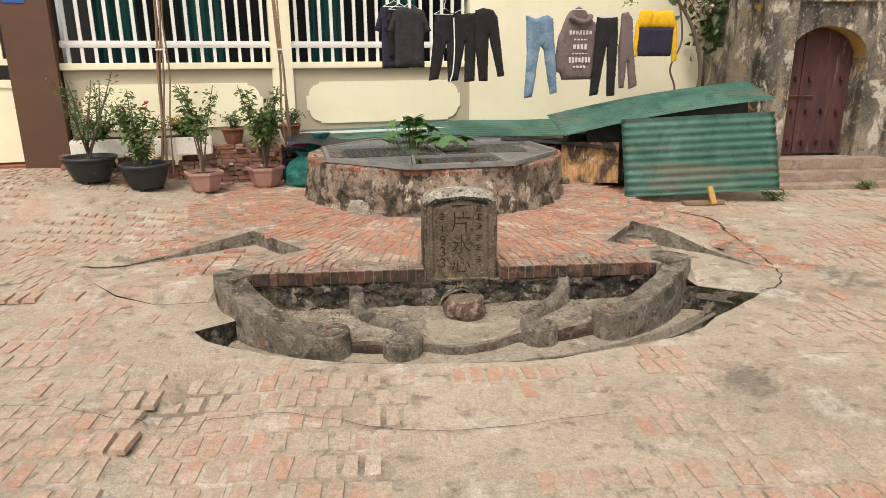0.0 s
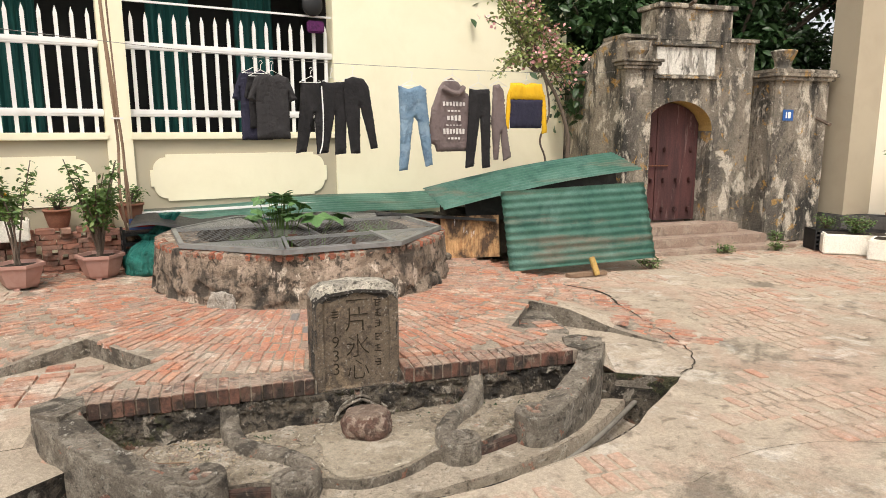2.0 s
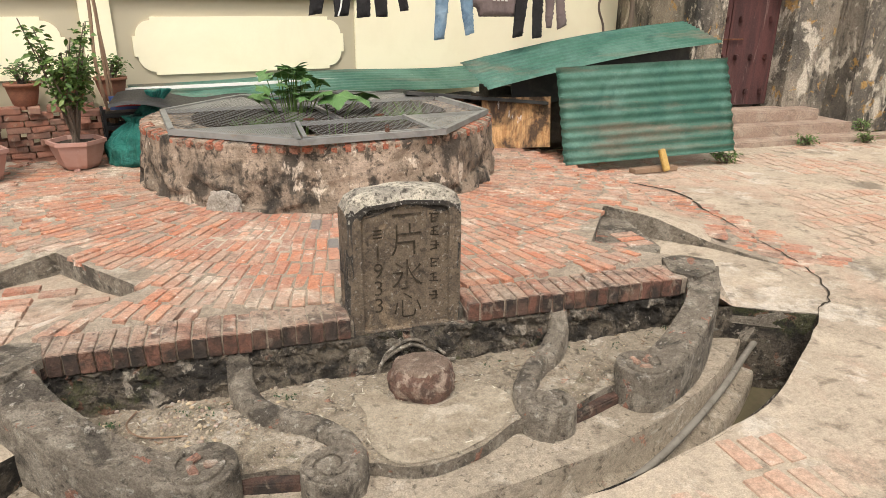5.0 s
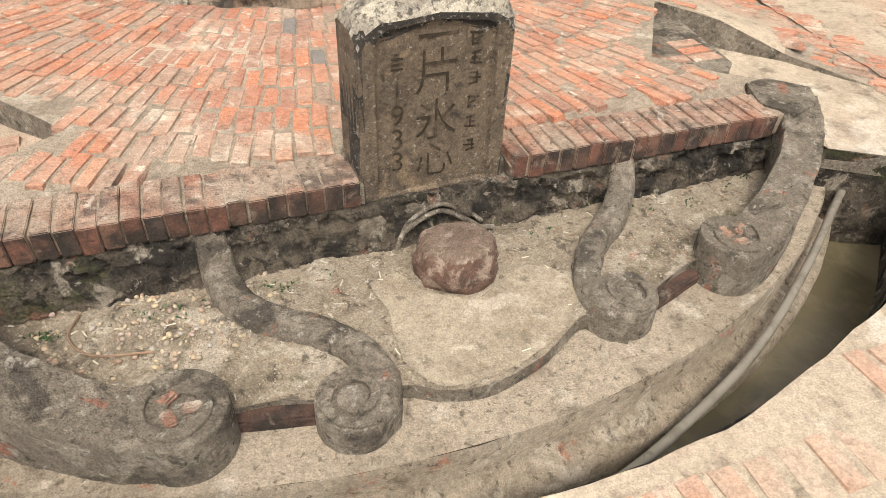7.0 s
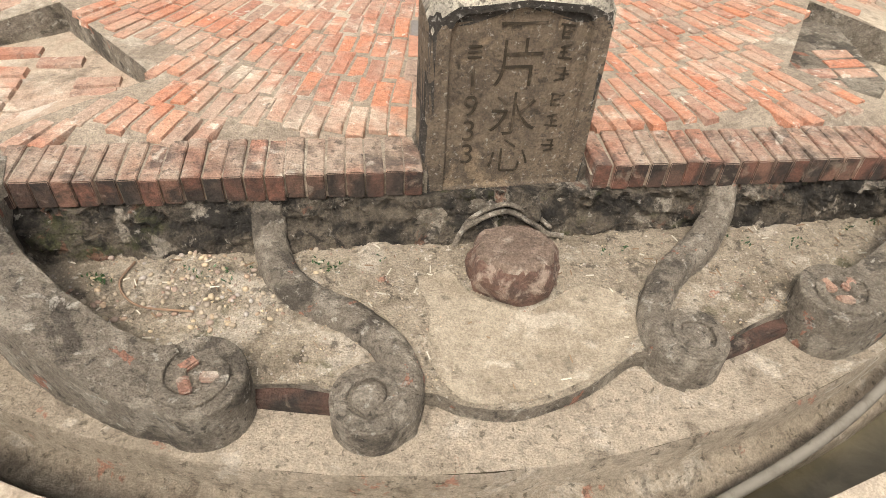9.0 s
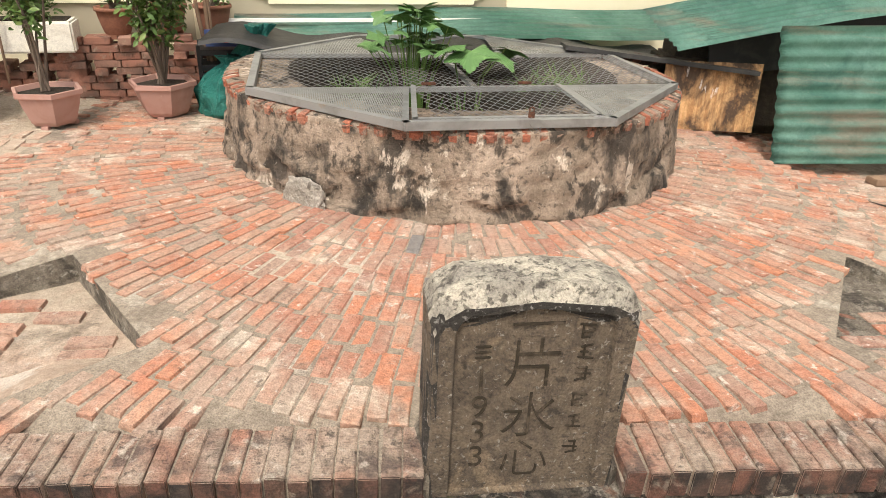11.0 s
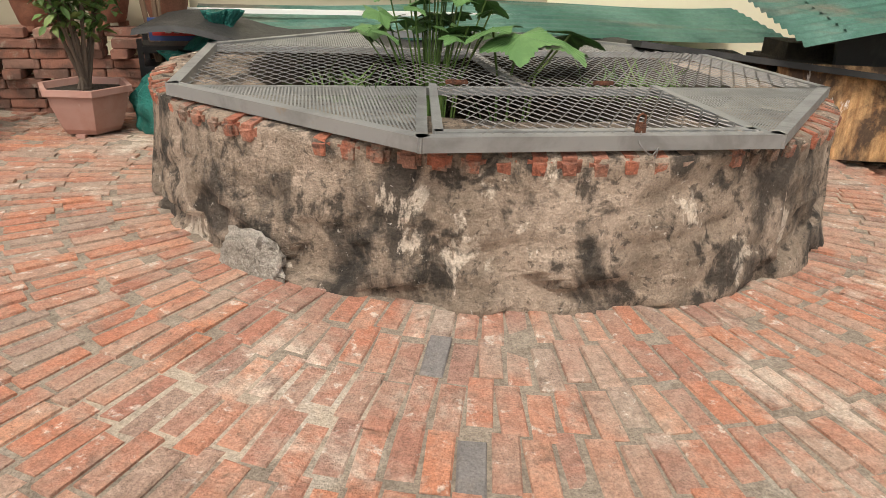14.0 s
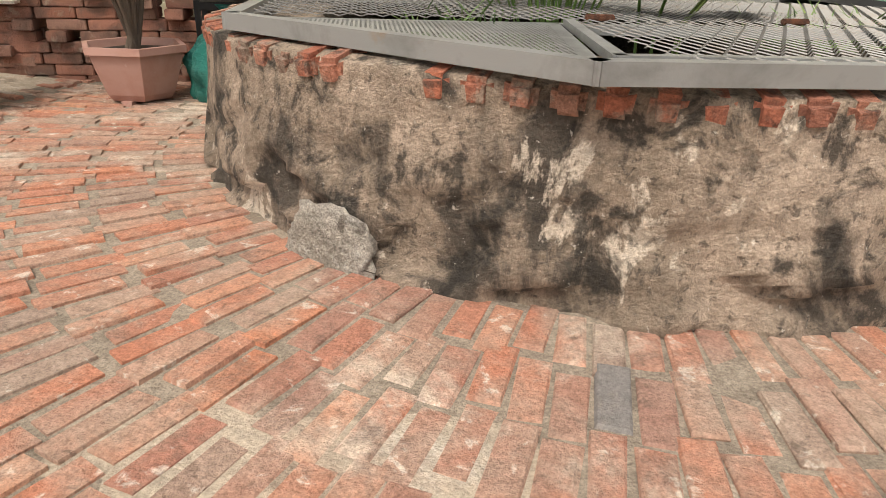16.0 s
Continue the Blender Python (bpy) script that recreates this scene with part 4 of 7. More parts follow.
def scatter(name, n, where, size, material, label, category, flat=0.6):
    bm = newbm()
    for _ in range(n):
        x, y, z = where()
        s = size * rnd.uniform(0.5, 1.5)
        bmesh.ops.create_icosphere(bm, subdivisions=1, radius=s, matrix=pose(x, y, z + s * flat * 0.5, rnd.uniform(-30, 30), rnd.uniform(-30, 30), rnd.uniform(0, 360)) @ Matrix.Diagonal((1, rnd.uniform(0.6, 0.9), flat, 1)))
    return single(name, bm, material, label, category, kind="stuff", smooth=True)


def in_left():
    while True:
        x, y = rnd.gauss(-1.12, 0.22), rnd.gauss(-0.22, 0.13)
        if inside((x, y), INNER) and y < -0.06 and x > -1.5:
            return x, y, basin_z(x, y)


def in_basin():
    while True:
        x, y = rnd.uniform(-1.6, 1.6), rnd.uniform(-0.75, -0.03)
        if inside((x, y), INNER):
            return x, y, basin_z(x, y)


scatter("pebbles", 240, in_left, 0.010, M_PEBBLE, "mixed pebbles on the basin floor", "pebbles")
scatter("grit", 2200, in_basin, 0.004, M_PEBBLE, "fine grit on the basin floor", "grit")
bm = newbm()
for _ in range(110):
    x, y, z = in_basin()
    box(bm, (rnd.uniform(0.012, 0.04), 0.004, 0.003), m=pose(x, y, z + 0.006, rnd.uniform(-8, 8), rnd.uniform(-8, 8), rnd.uniform(0, 180)))
single("litter", bm, M_PAPER, "twigs and paper scraps on the basin floor", "litter", kind="stuff")
bm = newbm()
tube(bm, smooth_line([(-1.33, -0.10, -0.28), (-1.36, -0.2, -0.285), (-1.28, -0.3, -0.29), (-1.1, -0.335, -0.295)], 6), 0.004, 6)
single("dry_stem", bm, M_BAMBOO, "dry curved plant stem on the basin floor", "twig")

# moss and weeds at the foot of the basin wall
bm = newbm()
for _ in range(24):
    x = rnd.choice((rnd.uniform(-1.5, -0.9), rnd.uniform(-0.75, -0.3), rnd.uniform(0.2, 1.5)))
    y = -0.10 + 0.05 * x / 1.7 - abs(rnd.gauss(0, 0.05))
    for _k in range(rnd.randrange(4, 10)):
        leaf_m = pose(x + rnd.gauss(0, 0.012), y + rnd.gauss(0, 0.012), basin_z(x, y), rnd.uniform(10, 75), rnd.uniform(-40, 40), rnd.uniform(0, 360))
        q = [bm.verts.new(leaf_m @ Vector(p)) for p in ((0, 0, 0), (0.004, 0.008, 0), (0, 0.018, 0), (-0.004, 0.008, 0))]
        bm.faces.new(q)
single("weeds", bm, M_LEAF_DARK, "tiny green weeds along the basin wall", "weeds", kind="stuff")

# ---- the well ----
well = thing("well", "round plastered well curb, stained black and flaking", "well", (WELL[0], WELL[1], 0), 8.0)
RW, RT, HW = 1.655, 1.60, 0.50
bm = newbm()
sides, lev = 220, 22
rings = []
for k in range(lev + 1):
    t = k / lev
    z = -0.05 + (HW + 0.05) * t
    r = RW - (RW - RT) * ss(0, 1, t)
    ring = []
    for i in range(sides):
        a = 2 * math.pi * i / sides
        c, s = math.cos(a), math.sin(a)
        n1 = noise.noise((c * 3.1, s * 3.1, z * 2.5))
        n2 = noise.noise((c * 9, s * 9, z * 9))
        n3 = noise.noise((c * 16, s * 16, z * 16))
        low = ss(0.34, 0.06, z)
        flake = -(0.010 + 0.030 * low) * ss(0.10, 0.16, n2 + 0.55 * (0.20 - z)) - 0.010 * ss(0.2, 0.3, n3) + 0.022 * ss(0.08, 0.0, z) * ss(-0.1, 0.3, n1)
        ring.append(bm.verts.new((c * (r + 0.014 * n1 + flake), s * (r + 0.014 * n1 + flake), z)))
    rings.append(ring)
top_in = [bm.verts.new((math.cos(2 * math.pi * i / sides) * (RT - 0.05), math.sin(2 * math.pi * i / sides) * (RT - 0.05), HW + 0.012)) for i in range(sides)]
rin = [bm.verts.new((math.cos(2 * math.pi * i / sides) * 1.18, math.sin(2 * math.pi * i / sides) * 1.18, HW + 0.01)) for i in range(sides)]
deep = [bm.verts.new((math.cos(2 * math.pi * i / sides) * 1.16, math.sin(2 * math.pi * i / sides) * 1.16, -1.2)) for i in range(sides)]
for a, b in [*zip(rings, rings[1:]), (rings[-1], top_in), (top_in, rin), (rin, deep)]:
    for i in range(sides):
        j = (i + 1) % sides
        bm.faces.new((a[i], a[j], b[j], b[i]))
# inner wall takes the dark soil colour to paint the shade inside
for f in bm.faces:
    f.material_index = 1 if math.hypot(*f.calc_center_median()[:2]) < 1.175 else 0
part("curb_wall", bm, [M_WELL, M_SOIL_SHADE], well, smooth=True)
b = newbm()
lathe(b, [(0.001, -0.9), (1.2, -0.9)], 40)
part("earth_fill", b, M_SOIL_SHADE, well, "dark weedy earth inside the well")
# the course of bricks on edge round the top
bb = newbm()
box(bb, (0.125, 0.072, 0.066), bevel=0.014)
for v in bb.verts:
    v.co += 0.006 * noise.noise_vector(v.co * 40)
brick_me = None
for i in range(104):
    a = 2 * math.pi * (i + 0.5) / 104
    if not (math.pi * 0.92 < a < math.pi * 2.12) or (a < math.pi * 1.32 and noise.noise((a * 7, 4, 2)) < -0.1) or rnd.random() < 0.06:
        continue
    if brick_me is None:
        ob = part("brick", bb, M_BRICK_RIM, well)
        brick_me = ob.data
    else:
        ob = new("brick", brick_me)
        ob.parent = well
    sink = 0.001 + 0.016 * noise.noise((a * 9, 1, 1))
    ob.matrix_basis = pose(math.cos(a) * (RT - 0.053 + sink), math.sin(a) * (RT - 0.053 + sink), HW - 0.018 + 0.4 * sink, rnd.uniform(-6, 6), 12 + rnd.uniform(-5, 5), math.degrees(a) + rnd.uniform(-4, 4))

# a smear of newer cement low on the curb
lump = newbm()
bmesh.ops.create_icosphere(lump, subdivisions=4, radius=1.0)
for v in lump.verts:
    k = 1 + 0.35 * noise.noise(v.co * 1.7 + Vector((3, 0, 0))) + 0.16 * noise.noise(v.co * 4.5) + 0.06 * noise.noise(v.co * 12)
    v.co = Vector((v.co.x * 0.022 * k, v.co.y * 0.15 * k, v.co.z * 0.10 * k))
lo = part("cement_smear", lump, M_SMEAR, well, "whitish smear of newer cement", smooth=True)
lo.matrix_basis = pose(1.66 * math.cos(radians(228)), 1.66 * math.sin(radians(228)), 0.05, 0, -6, 228)

# ---- the steel cover: octagon frame, perforated sheets, wire mesh, hatch ----
cover = thing("well_cover", "grey steel octagonal well cover with chain wire and a hatch", "well cover", (WELL[0] + 0.005, WELL[1] - 0.205, 0.545), 8.0)
S = 1.13
AP, CR = S * 1.2071, S * 1.3066
corner = [(CR * math.cos(radians(22.5 + 45 * k)), CR * math.sin(radians(22.5 + 45 * k))) for k in range(8)]


def bar(bm, a, b, w=0.04, h=0.035, z=0.0):
    d = Vector((b[0] - a[0], b[1] - a[1], 0))
    box(bm, (d.length + w * 0.7, w, h), m=pose((a[0] + b[0]) / 2, (a[1] + b[1]) / 2, z, 0, 0, math.degrees(math.atan2(d.y, d.x))))
    return bm


for k in range(8):
    bm = bar(newbm(), corner[k], corner[(k + 1) % 8], 0.045, 0.045)
    part("frame_bar", bm, M_STEEL, cover)
# corners: index 5 and 6 are the two in front
fl, fr_, rr, ll = corner[5], corner[6], corner[7], corner[4]
bk_r, bk_l = corner[0], corner[3]
back_y = ll[1]
hatch_l, hatch_r = -0.38, 0.52
for a, b in ((ll, rr), ((fl[0], fl[1]), (hatch_l - 0.06, back_y)), ((fr_[0], fr_[1]), (hatch_r + 0.06, back_y)), ((0.0, back_y), (0.0, -back_y)), (bk_l, bk_r)):
    bm = bar(newbm(), a, b, 0.035, 0.03, -0.004)
    part("cross_bar", bm, M_STEEL, cover)


def punched(poly):
    """A sheet with rows of small round-cornered holes, cut as thin strips."""
    bm = newbm()
    xs, ys = [p[0] for p in poly], [p[1] for p in poly]
    pitch, th = 0.0125, 0.006
    y = min(ys)
    def span(yv):
        hits = []
        for i in range(len(poly)):
            (x1, y1), (x2, y2) = poly[i], poly[i - 1]
            if (y1 > yv) != (y2 > yv):
                hits.append(x1 + (x2 - x1) * (yv - y1) / (y2 - y1))
        return (min(hits), max(hits)) if len(hits) > 1 else None
    while y < max(ys):
        s = span(y)
        if s:
            q = [bm.verts.new(p) for p in ((s[0], y - th / 2, 0.012), (s[1], y - th / 2, 0.012), (s[1], y + th / 2, 0.012), (s[0], y + th / 2, 0.012))]
            bm.faces.new(q)
            x = math.ceil(s[0] / pitch) * pitch
            while x < s[1] - th:
                q = [bm.verts.new(p) for p in ((x, y + th / 2, 0.012), (x + th, y + th / 2, 0.012), (x + th, y + pitch - th / 2, 0.012), (x, y + pitch - th / 2, 0.012))]
                bm.faces.new(q)
                x += pitch
        y += pitch
    return bm


for poly in ([ll, fl, (hatch_l - 0.06, back_y)], [rr, fr_, (hatch_r + 0.06, back_y)], [bk_l, corner[2], (-0.45, -back_y)], [bk_r, corner[1], (0.45, -back_y)]):
    part("perforated_sheet", punched([(x * 0.985, y * 0.985) for x, y in poly]), M_STEEL, cover, "punched steel sheet")


def chain_mesh(x0, x1, y0, y1, clip=None, pitch=0.062, z=0.02):
    """Woven wire: hexagon netting drawn as flat thin ribbons with thickness."""
    bm = newbm()
    w = 0.0017
    nx, ny = int((x1 - x0) / pitch), int((y1 - y0) / (pitch * 0.8))
    for j in range(ny):
        yb = y0 + j * pitch * 0.8
        pts = []
        for i in range(2 * nx + 1):
            x = x0 + i * pitch / 2
            up = ((i + j) // 1) % 2
            pts.append((x, yb + (pitch * 0.55 if up else 0.0), z + (0.004 if up else -0.002)))
        for a, b in zip(pts, pts[1:]):
            if clip and not (inside(a, clip) and inside(b, clip)):
                continue
            d = Vector((b[0] - a[0], b[1] - a[1], 0)).normalized()
            s = Vector((-d.y, d.x, 0)) * w
            A, B = Vector(a), Vector(b)
            up_ = Vector((0, 0, w * 1.6))
            v = [bm.verts.new(p) for p in (A - s, B - s, B + up_, A + up_, A + s, B + s)]
            bm.faces.new((v[0], v[1], v[2], v[3]))
            bm.faces.new((v[3], v[2], v[5], v[4]))
    return bm


oct_in = [(x * 0.985, y * 0.985) for x, y in corner]
part("wire_mesh", chain_mesh(-1.5, 1.5, back_y, -back_y, oct_in), M_WIRE, cover, "chain wire netting")
part("wire_mesh", chain_mesh(hatch_l - 0.02, hatch_r + 0.02, fl[1], back_y + 0.02), M_WIRE, cover, "chain wire netting")
for a, b in (((-0.51, fl[1] + 0.045), (0.51, fl[1] + 0.045)), ((-0.51, fl[1] + 0.045), (hatch_l - 0.02, back_y - 0.02)), ((0.50, fl[1] + 0.045), (hatch_r + 0.02, back_y - 0.02))):
    part("hatch_bar", bar(newbm(), a, b, 0.03, 0.02, 0.016), M_STEEL, cover)
for x in (-0.3, 0.32):
    part("hinge", box(newbm(), (0.09, 0.018, 0.018), (x, back_y, 0.03), bevel=0.004), M_RUST, cover, "rusty hinge")
lock = newbm()
box(lock, (0.032, 0.022, 0.036), (0.105, fl[1] + 0.02, 0.035), bevel=0.005)
lk = part("padlock", lock, M_RUST, cover, "rusty padlock")
sh = newbm()
tube(sh, [(0.093, fl[1] + 0.02, 0.05), (0.093, fl[1] + 0.02, 0.072), (0.105, fl[1] + 0.02, 0.08), (0.117, fl[1] + 0.02, 0.072), (0.117, fl[1] + 0.02, 0.05)], 0.004, 6)
part("shackle", sh, M_RUST, lk)
wr = newbm()
tube(wr, smooth_line([(0.10, fl[1], 0.03), (0.085, fl[1] - 0.03, 0.0), (0.12, fl[1] - 0.045, -0.03), (0.145, fl[1] - 0.035, -0.01), (0.14, fl[1] - 0.03, -0.05)], 6), 0.002, 5)
part("wire_tie", wr, M_WIRE, cover, "loose wire tie")


# ---- leafy helpers ----
def leaf(bm, m, length, width, fold=0.25):
    """A pointed leaf of six faces, folded along its rib."""
    rows = [(0.0, 0.0), (0.3, 0.8), (0.6, 1.0), (0.85, 0.5), (1.0, 0.0)]
    L = []
    for t, w in rows:
        z = -0.35 * length * t * t
        L.append([bm.verts.new(m @ Vector((s * w * width / 2, t * length, z + abs(s) * w * fold * width / 2))) for s in (-1, 0, 1)] if w else [bm.verts.new(m @ Vector((0, t * length, z)))])
    bm.faces.new((L[0][0], L[1][1], L[1][0]))
    bm.faces.new((L[0][0], L[1][2], L[1][1]))
    for a, b in ((L[1], L[2]), (L[2], L[3])):
        bm.faces.new((a[0], a[1], b[1], b[0]))
        bm.faces.new((a[1], a[2], b[2], b[1]))
    bm.faces.new((L[3][0], L[3][1], L[4][0]))
    bm.faces.new((L[3][1], L[3][2], L[4][0]))


def lobed_leaf(bm, m, r):
    """A broad leaf of five lobes, as a fan."""
    n = 60
    c = bm.verts.new(m @ Vector((0, 0, 0.0)))
    ring = []
    for i in range(n + 1):
        a = radians(-155 + 310 * i / n)
        lob = 0.66 + 0.34 * (1 - abs(math.sin(2.5 * a * 0.93)) ** 1.1) + 0.04 * math.sin(31 * a)
        rr = r * lob * (1.0 - 0.18 * abs(a) / math.pi)
        ring.append(bm.verts.new(m @ Vector((rr * math.sin(a), rr * math.cos(a), -0.25 * rr * rr / r + 0.02 * r * math.sin(5 * a)))))
    for p, q in zip(ring, ring[1:]):
        bm.faces.new((c, q, p))


papaya = thing("well_plant", "bright green broad-leaved plant growing through the well mesh", "plant", (-0.10, 3.15, 0.08))
crown = newbm()
stems = newbm()
for k in range(40):
    a, d = rnd.uniform(0, 6.28), rnd.uniform(0.03, 0.34)
    h = rnd.uniform(0.66, 0.92) - 0.18 * d
    x, y = -0.22 + 0.9 * d * math.cos(a), 0.0 + 0.6 * d * math.sin(a)
    lobed_leaf(crown, pose(x, y, h, rnd.uniform(-30, 15), rnd.uniform(-25, 25), rnd.uniform(0, 360)), rnd.uniform(0.08, 0.14))
    tube(stems, [(-0.2, 0, -0.9), ((x - 0.2) / 2, y / 2, 0.4), (x, y, h)], 0.004, 5)
for x, y, h, r, rx, ry, rz in ((0.16, -0.30, 0.66, 0.20, -18, 8, 170), (0.34, -0.26, 0.64, 0.19, -14, -10, 215), (0.05, -0.24, 0.68, 0.16, -10, 12, 120), (0.42, -0.1, 0.65, 0.17, -8, -20, 260)):
    lobed_leaf(crown, pose(x, y, h, rx, ry, rz), r)
    tube(stems, [(0.15, -0.05, -0.9), ((x + 0.15) / 2, y / 2, 0.45), (x, y, h)], 0.006, 5)
part("leaves", crown, M_LEAF_PALE, papaya)
tagged(part("stalk_mass", stems, M_LEAF, papaya), kind="stuff")
weeds = newbm()
for _ in range(500):
    a, d = rnd.uniform(0, 6.28), 1.12 * math.sqrt(rnd.random())
    x, y = WELL[0] + d * math.cos(a), WELL[1] + d * math.sin(a)
    leaf(weeds, pose(x, y, -0.3 + rnd.uniform(-0.4, 0.2), rnd.uniform(40, 95), rnd.uniform(-30, 30), rnd.uniform(0, 360)), rnd.uniform(0.12, 0.4), 0.02)
for cx, cy in ((0.62, 3.05), (0.75, 3.15), (0.9, 3.2), (0.5, 3.1), (-0.75, 2.85), (-0.62, 2.7), (-0.6, 2.75)):
    for _ in range(26):
        leaf(weeds, pose(cx + rnd.gauss(0, 0.05), cy + rnd.gauss(0, 0.05), 0.45, rnd.uniform(20, 85), rnd.uniform(-40, 40), rnd.uniform(0, 360)), rnd.uniform(0.12, 0.24), 0.008)
single("weeds", weeds, M_LEAF, "grass and weeds growing inside the well", "weeds", kind="stuff")

# ---- the cream house: everything laid along its wall ----
HM = pose(0.76, 5.55, 0, 0, 0, 13)          # u along the wall, v into the house
SILL, PANEL_LO = 1.53, 0.55


def hb(bm, u0, u1, v0, v1, z0, z1, bevel=0.0):
    box(bm, (u1 - u0, v1 - v0, z1 - z0), m=HM @ pose((u0 + u1) / 2, (v0 + v1) / 2, (z0 + z1) / 2), bevel=bevel)
    return bm


def hpoly(bm, uz, v0, v1):
    """A flat outline (u, z) given thickness from v0 to v1."""
    a = [bm.verts.new(HM @ Vector((u, v0, z))) for u, z in uz]
    b = [bm.verts.new(HM @ Vector((u, v1, z))) for u, z in uz]
    n = len(uz)
    bm.faces.new(a)
    bm.faces.new(b[::-1])
    for i in range(n):
        j = (i + 1) % n
        bm.faces.new((a[j], a[i], b[i], b[j]))
    return bm


house = thing("house", "cream painted house wall with barred windows and taupe panels", "house", kind="structure")
BAYS = [(-5.72, -3.05), (-2.76, -0.06)]
part("wall_right", hb(newbm(), -0.06, 4.25, 0.0, 0.25, -0.3, 7.2), M_CREAM, house)
part("wall_end", hb(newbm(), 4.0, 4.25, 0.25, 6.0, -0.3, 7.2), M_CREAM, house)
part("pilaster", hb(newbm(), -3.05, -2.76, -0.012, 0.25, -0.3, 7.2), M_CREAM, house)
for u0, u1 in BAYS:
    part("parapet", hb(newbm(), u0, u1, 0.03, 0.25, -0.3, SILL), M_TAUPE, house, "taupe recessed panel field")
    part("window_sill", hb(newbm(), u0 - 0.02, u1 + 0.02, -0.035, 0.28, SILL, SILL + 0.09, 0.008), M_CREAM, house)
    part("bottom_rail", hb(newbm(), u0, u1, 0.0, 0.26, -0.3, 0.40), M_CREAM, house)
    # cartouche with stepped concave corners
    a0, a1, z0, z1, q = u0 + 0.17, u1 - 0.16, 0.74, 1.34, 0.16
    pts = []
    for cx, cz, sx, sz in ((a1, z1, -1, -1), (a0, z1, 1, -1), (a0, z0, 1, 1), (a1, z0, -1, 1)):
        run = [(cx, cz + sz * (q + 0.035)), (cx + sx * 0.035, cz + sz * (q + 0.035))]
        for k in range(1, 7):
            t = radians(90 * k / 6)
            run.append((cx + sx * (0.035 + q * (1 - math.cos(t))), cz + sz * (0.035 + q * (1 - math.sin(t)))))
        run += [(cx + sx * (0.035 + q), cz)]
        pts += run if sx * sz > 0 else run[::-1]
    part("cartouche", hpoly(newbm(), pts, 0.005, 0.04), M_CREAM, house, "cream raised panel with stepped round corners")
    # window with bars
    win = thing("window_1", "", "", kind="structure")
    win.parent = house
    nb = 16
    for i in range(nb):
        u = u0 + 0.09 + (u1 - u0 - 0.18) * i / (nb - 1)
        bmb = hb(newbm(), u - 0.022, u + 0.022, 0.07, 0.10, SILL + 0.09, 3.0)
        hpoly(bmb, [(u - 0.022, 3.0), (u + 0.022, 3.0), (u, 3.09)], 0.07, 0.10)
        part("bar", bmb, M_WHITE, win, "white painted window bar")
    for z in (1.86, 2.68):
        part("rail", hb(newbm(), u0, u1, 0.055, 0.115, z - 0.045, z + 0.045, 0.01), M_WHITE, win, "white ribbed rail")
        part("rail_groove", hb(newbm(), u0, u1, 0.05, 0.056, z - 0.012, z + 0.012), M_WHITE, win)
    # room wall whose darkness is painted, standing in for indoor shade
    part("room_back", hb(newbm(), u0 - 0.2, u1 + 0.2, 1.6, 1.7, 0.0, 7.0), M_INNER_SHADE, win, "room wall coloured near-black for shade")
    part("lintel", hb(newbm(), u0, u1, 0.0, 0.25, 3.95, 7.2), M_CREAM, win)
    for k in range(2):
        part("top_rail", hb(newbm(), u0, u1, 0.06, 0.09, 3.2 + 0.4 * k, 3.225 + 0.4 * k), M_WHITE, win, "thin white rail")
for u0, u1 in BAYS:
    for k in range(2):
        cu = newbm()
        us = u0 + 0.35 + k * 1.15
        rows = []
        for z in (1.4, 3.9):
            rows.append([cu.verts.new(HM @ Vector((us + 0.55 * i / 24, 0.75 + 0.03 * math.sin(i * 1.3), z))) for i in range(25)])
        for i in range(24):
            cu.faces.new((rows[0][i], rows[0][i + 1], rows[1][i + 1], rows[1][i]))
        single("curtain", cu, M_TEAL, "dark teal curtain hanging behind the window bars", "curtain", "curtains in the window")
# rest of the room, in the same painted shade
part("room_floor", hb(newbm(), -6, 0.2, 0.25, 1.7, 0.9, 1.0), M_INNER_SHADE, house)
part("room_ceiling", hb(newbm(), -6, 0.2, 0.25, 1.7, 4.2, 4.3), M_INNER_SHADE, house)
part("room_side", hb(newbm(), 0.0, 0.1, 0.25, 1.7, 0.9, 4.3), M_INNER_SHADE, house)
part("gate_column", hb(newbm(), -6.28, -5.74, -0.18, 0.3, -0.3, 7.2), M_BROWN, house, "dark brown painted gate column")
part("cornice", hb(newbm(), -0.1, 4.4, -0.1, 0.3, 3.82, 3.92, 0.01), M_CREAM, house, "cream ledge along the wall")
# number plate, unlettered
plate = thing("number_plate", "blue enamel plate with white border on the brown column", "number plate")
part("plate", hb(newbm(), -6.22, -5.98, -0.192, -0.182, 2.34, 2.52), M_BLUE, plate)
for u, z0, z1, w in ((-6.13, 2.39, 2.47, 0.02), (-6.07, 2.39, 2.47, 0.05)):
    part("mark", hb(newbm(), u - w / 2, u + w / 2, -0.197, -0.192, z0, z1), M_WHITE, plate, "white bar")
# the yard gate beyond the column
yg = thing("yard_gate", "cream painted steel yard gate with bars and scrolls", "gate", kind="structure")
part("gate_panel", hb(newbm(), -8.6, -6.28, 0.05, 0.09, 0.36, 1.32), M_CREAM, yg)
part("gate_rail", hb(newbm(), -8.6, -6.28, 0.03, 0.10, 1.32, 1.42), M_CREAM, yg)
part("gate_rail", hb(newbm(), -8.6, -6.28, 0.03, 0.10, 1.60, 1.68), M_CREAM, yg)
for i in range(16):
    u = -6.4 - 0.14 * i
    part("gate_bar", hb(newbm(), u - 0.02, u + 0.02, 0.05, 0.08, 1.68, 3.4), M_CREAM, yg)
sc = newbm()
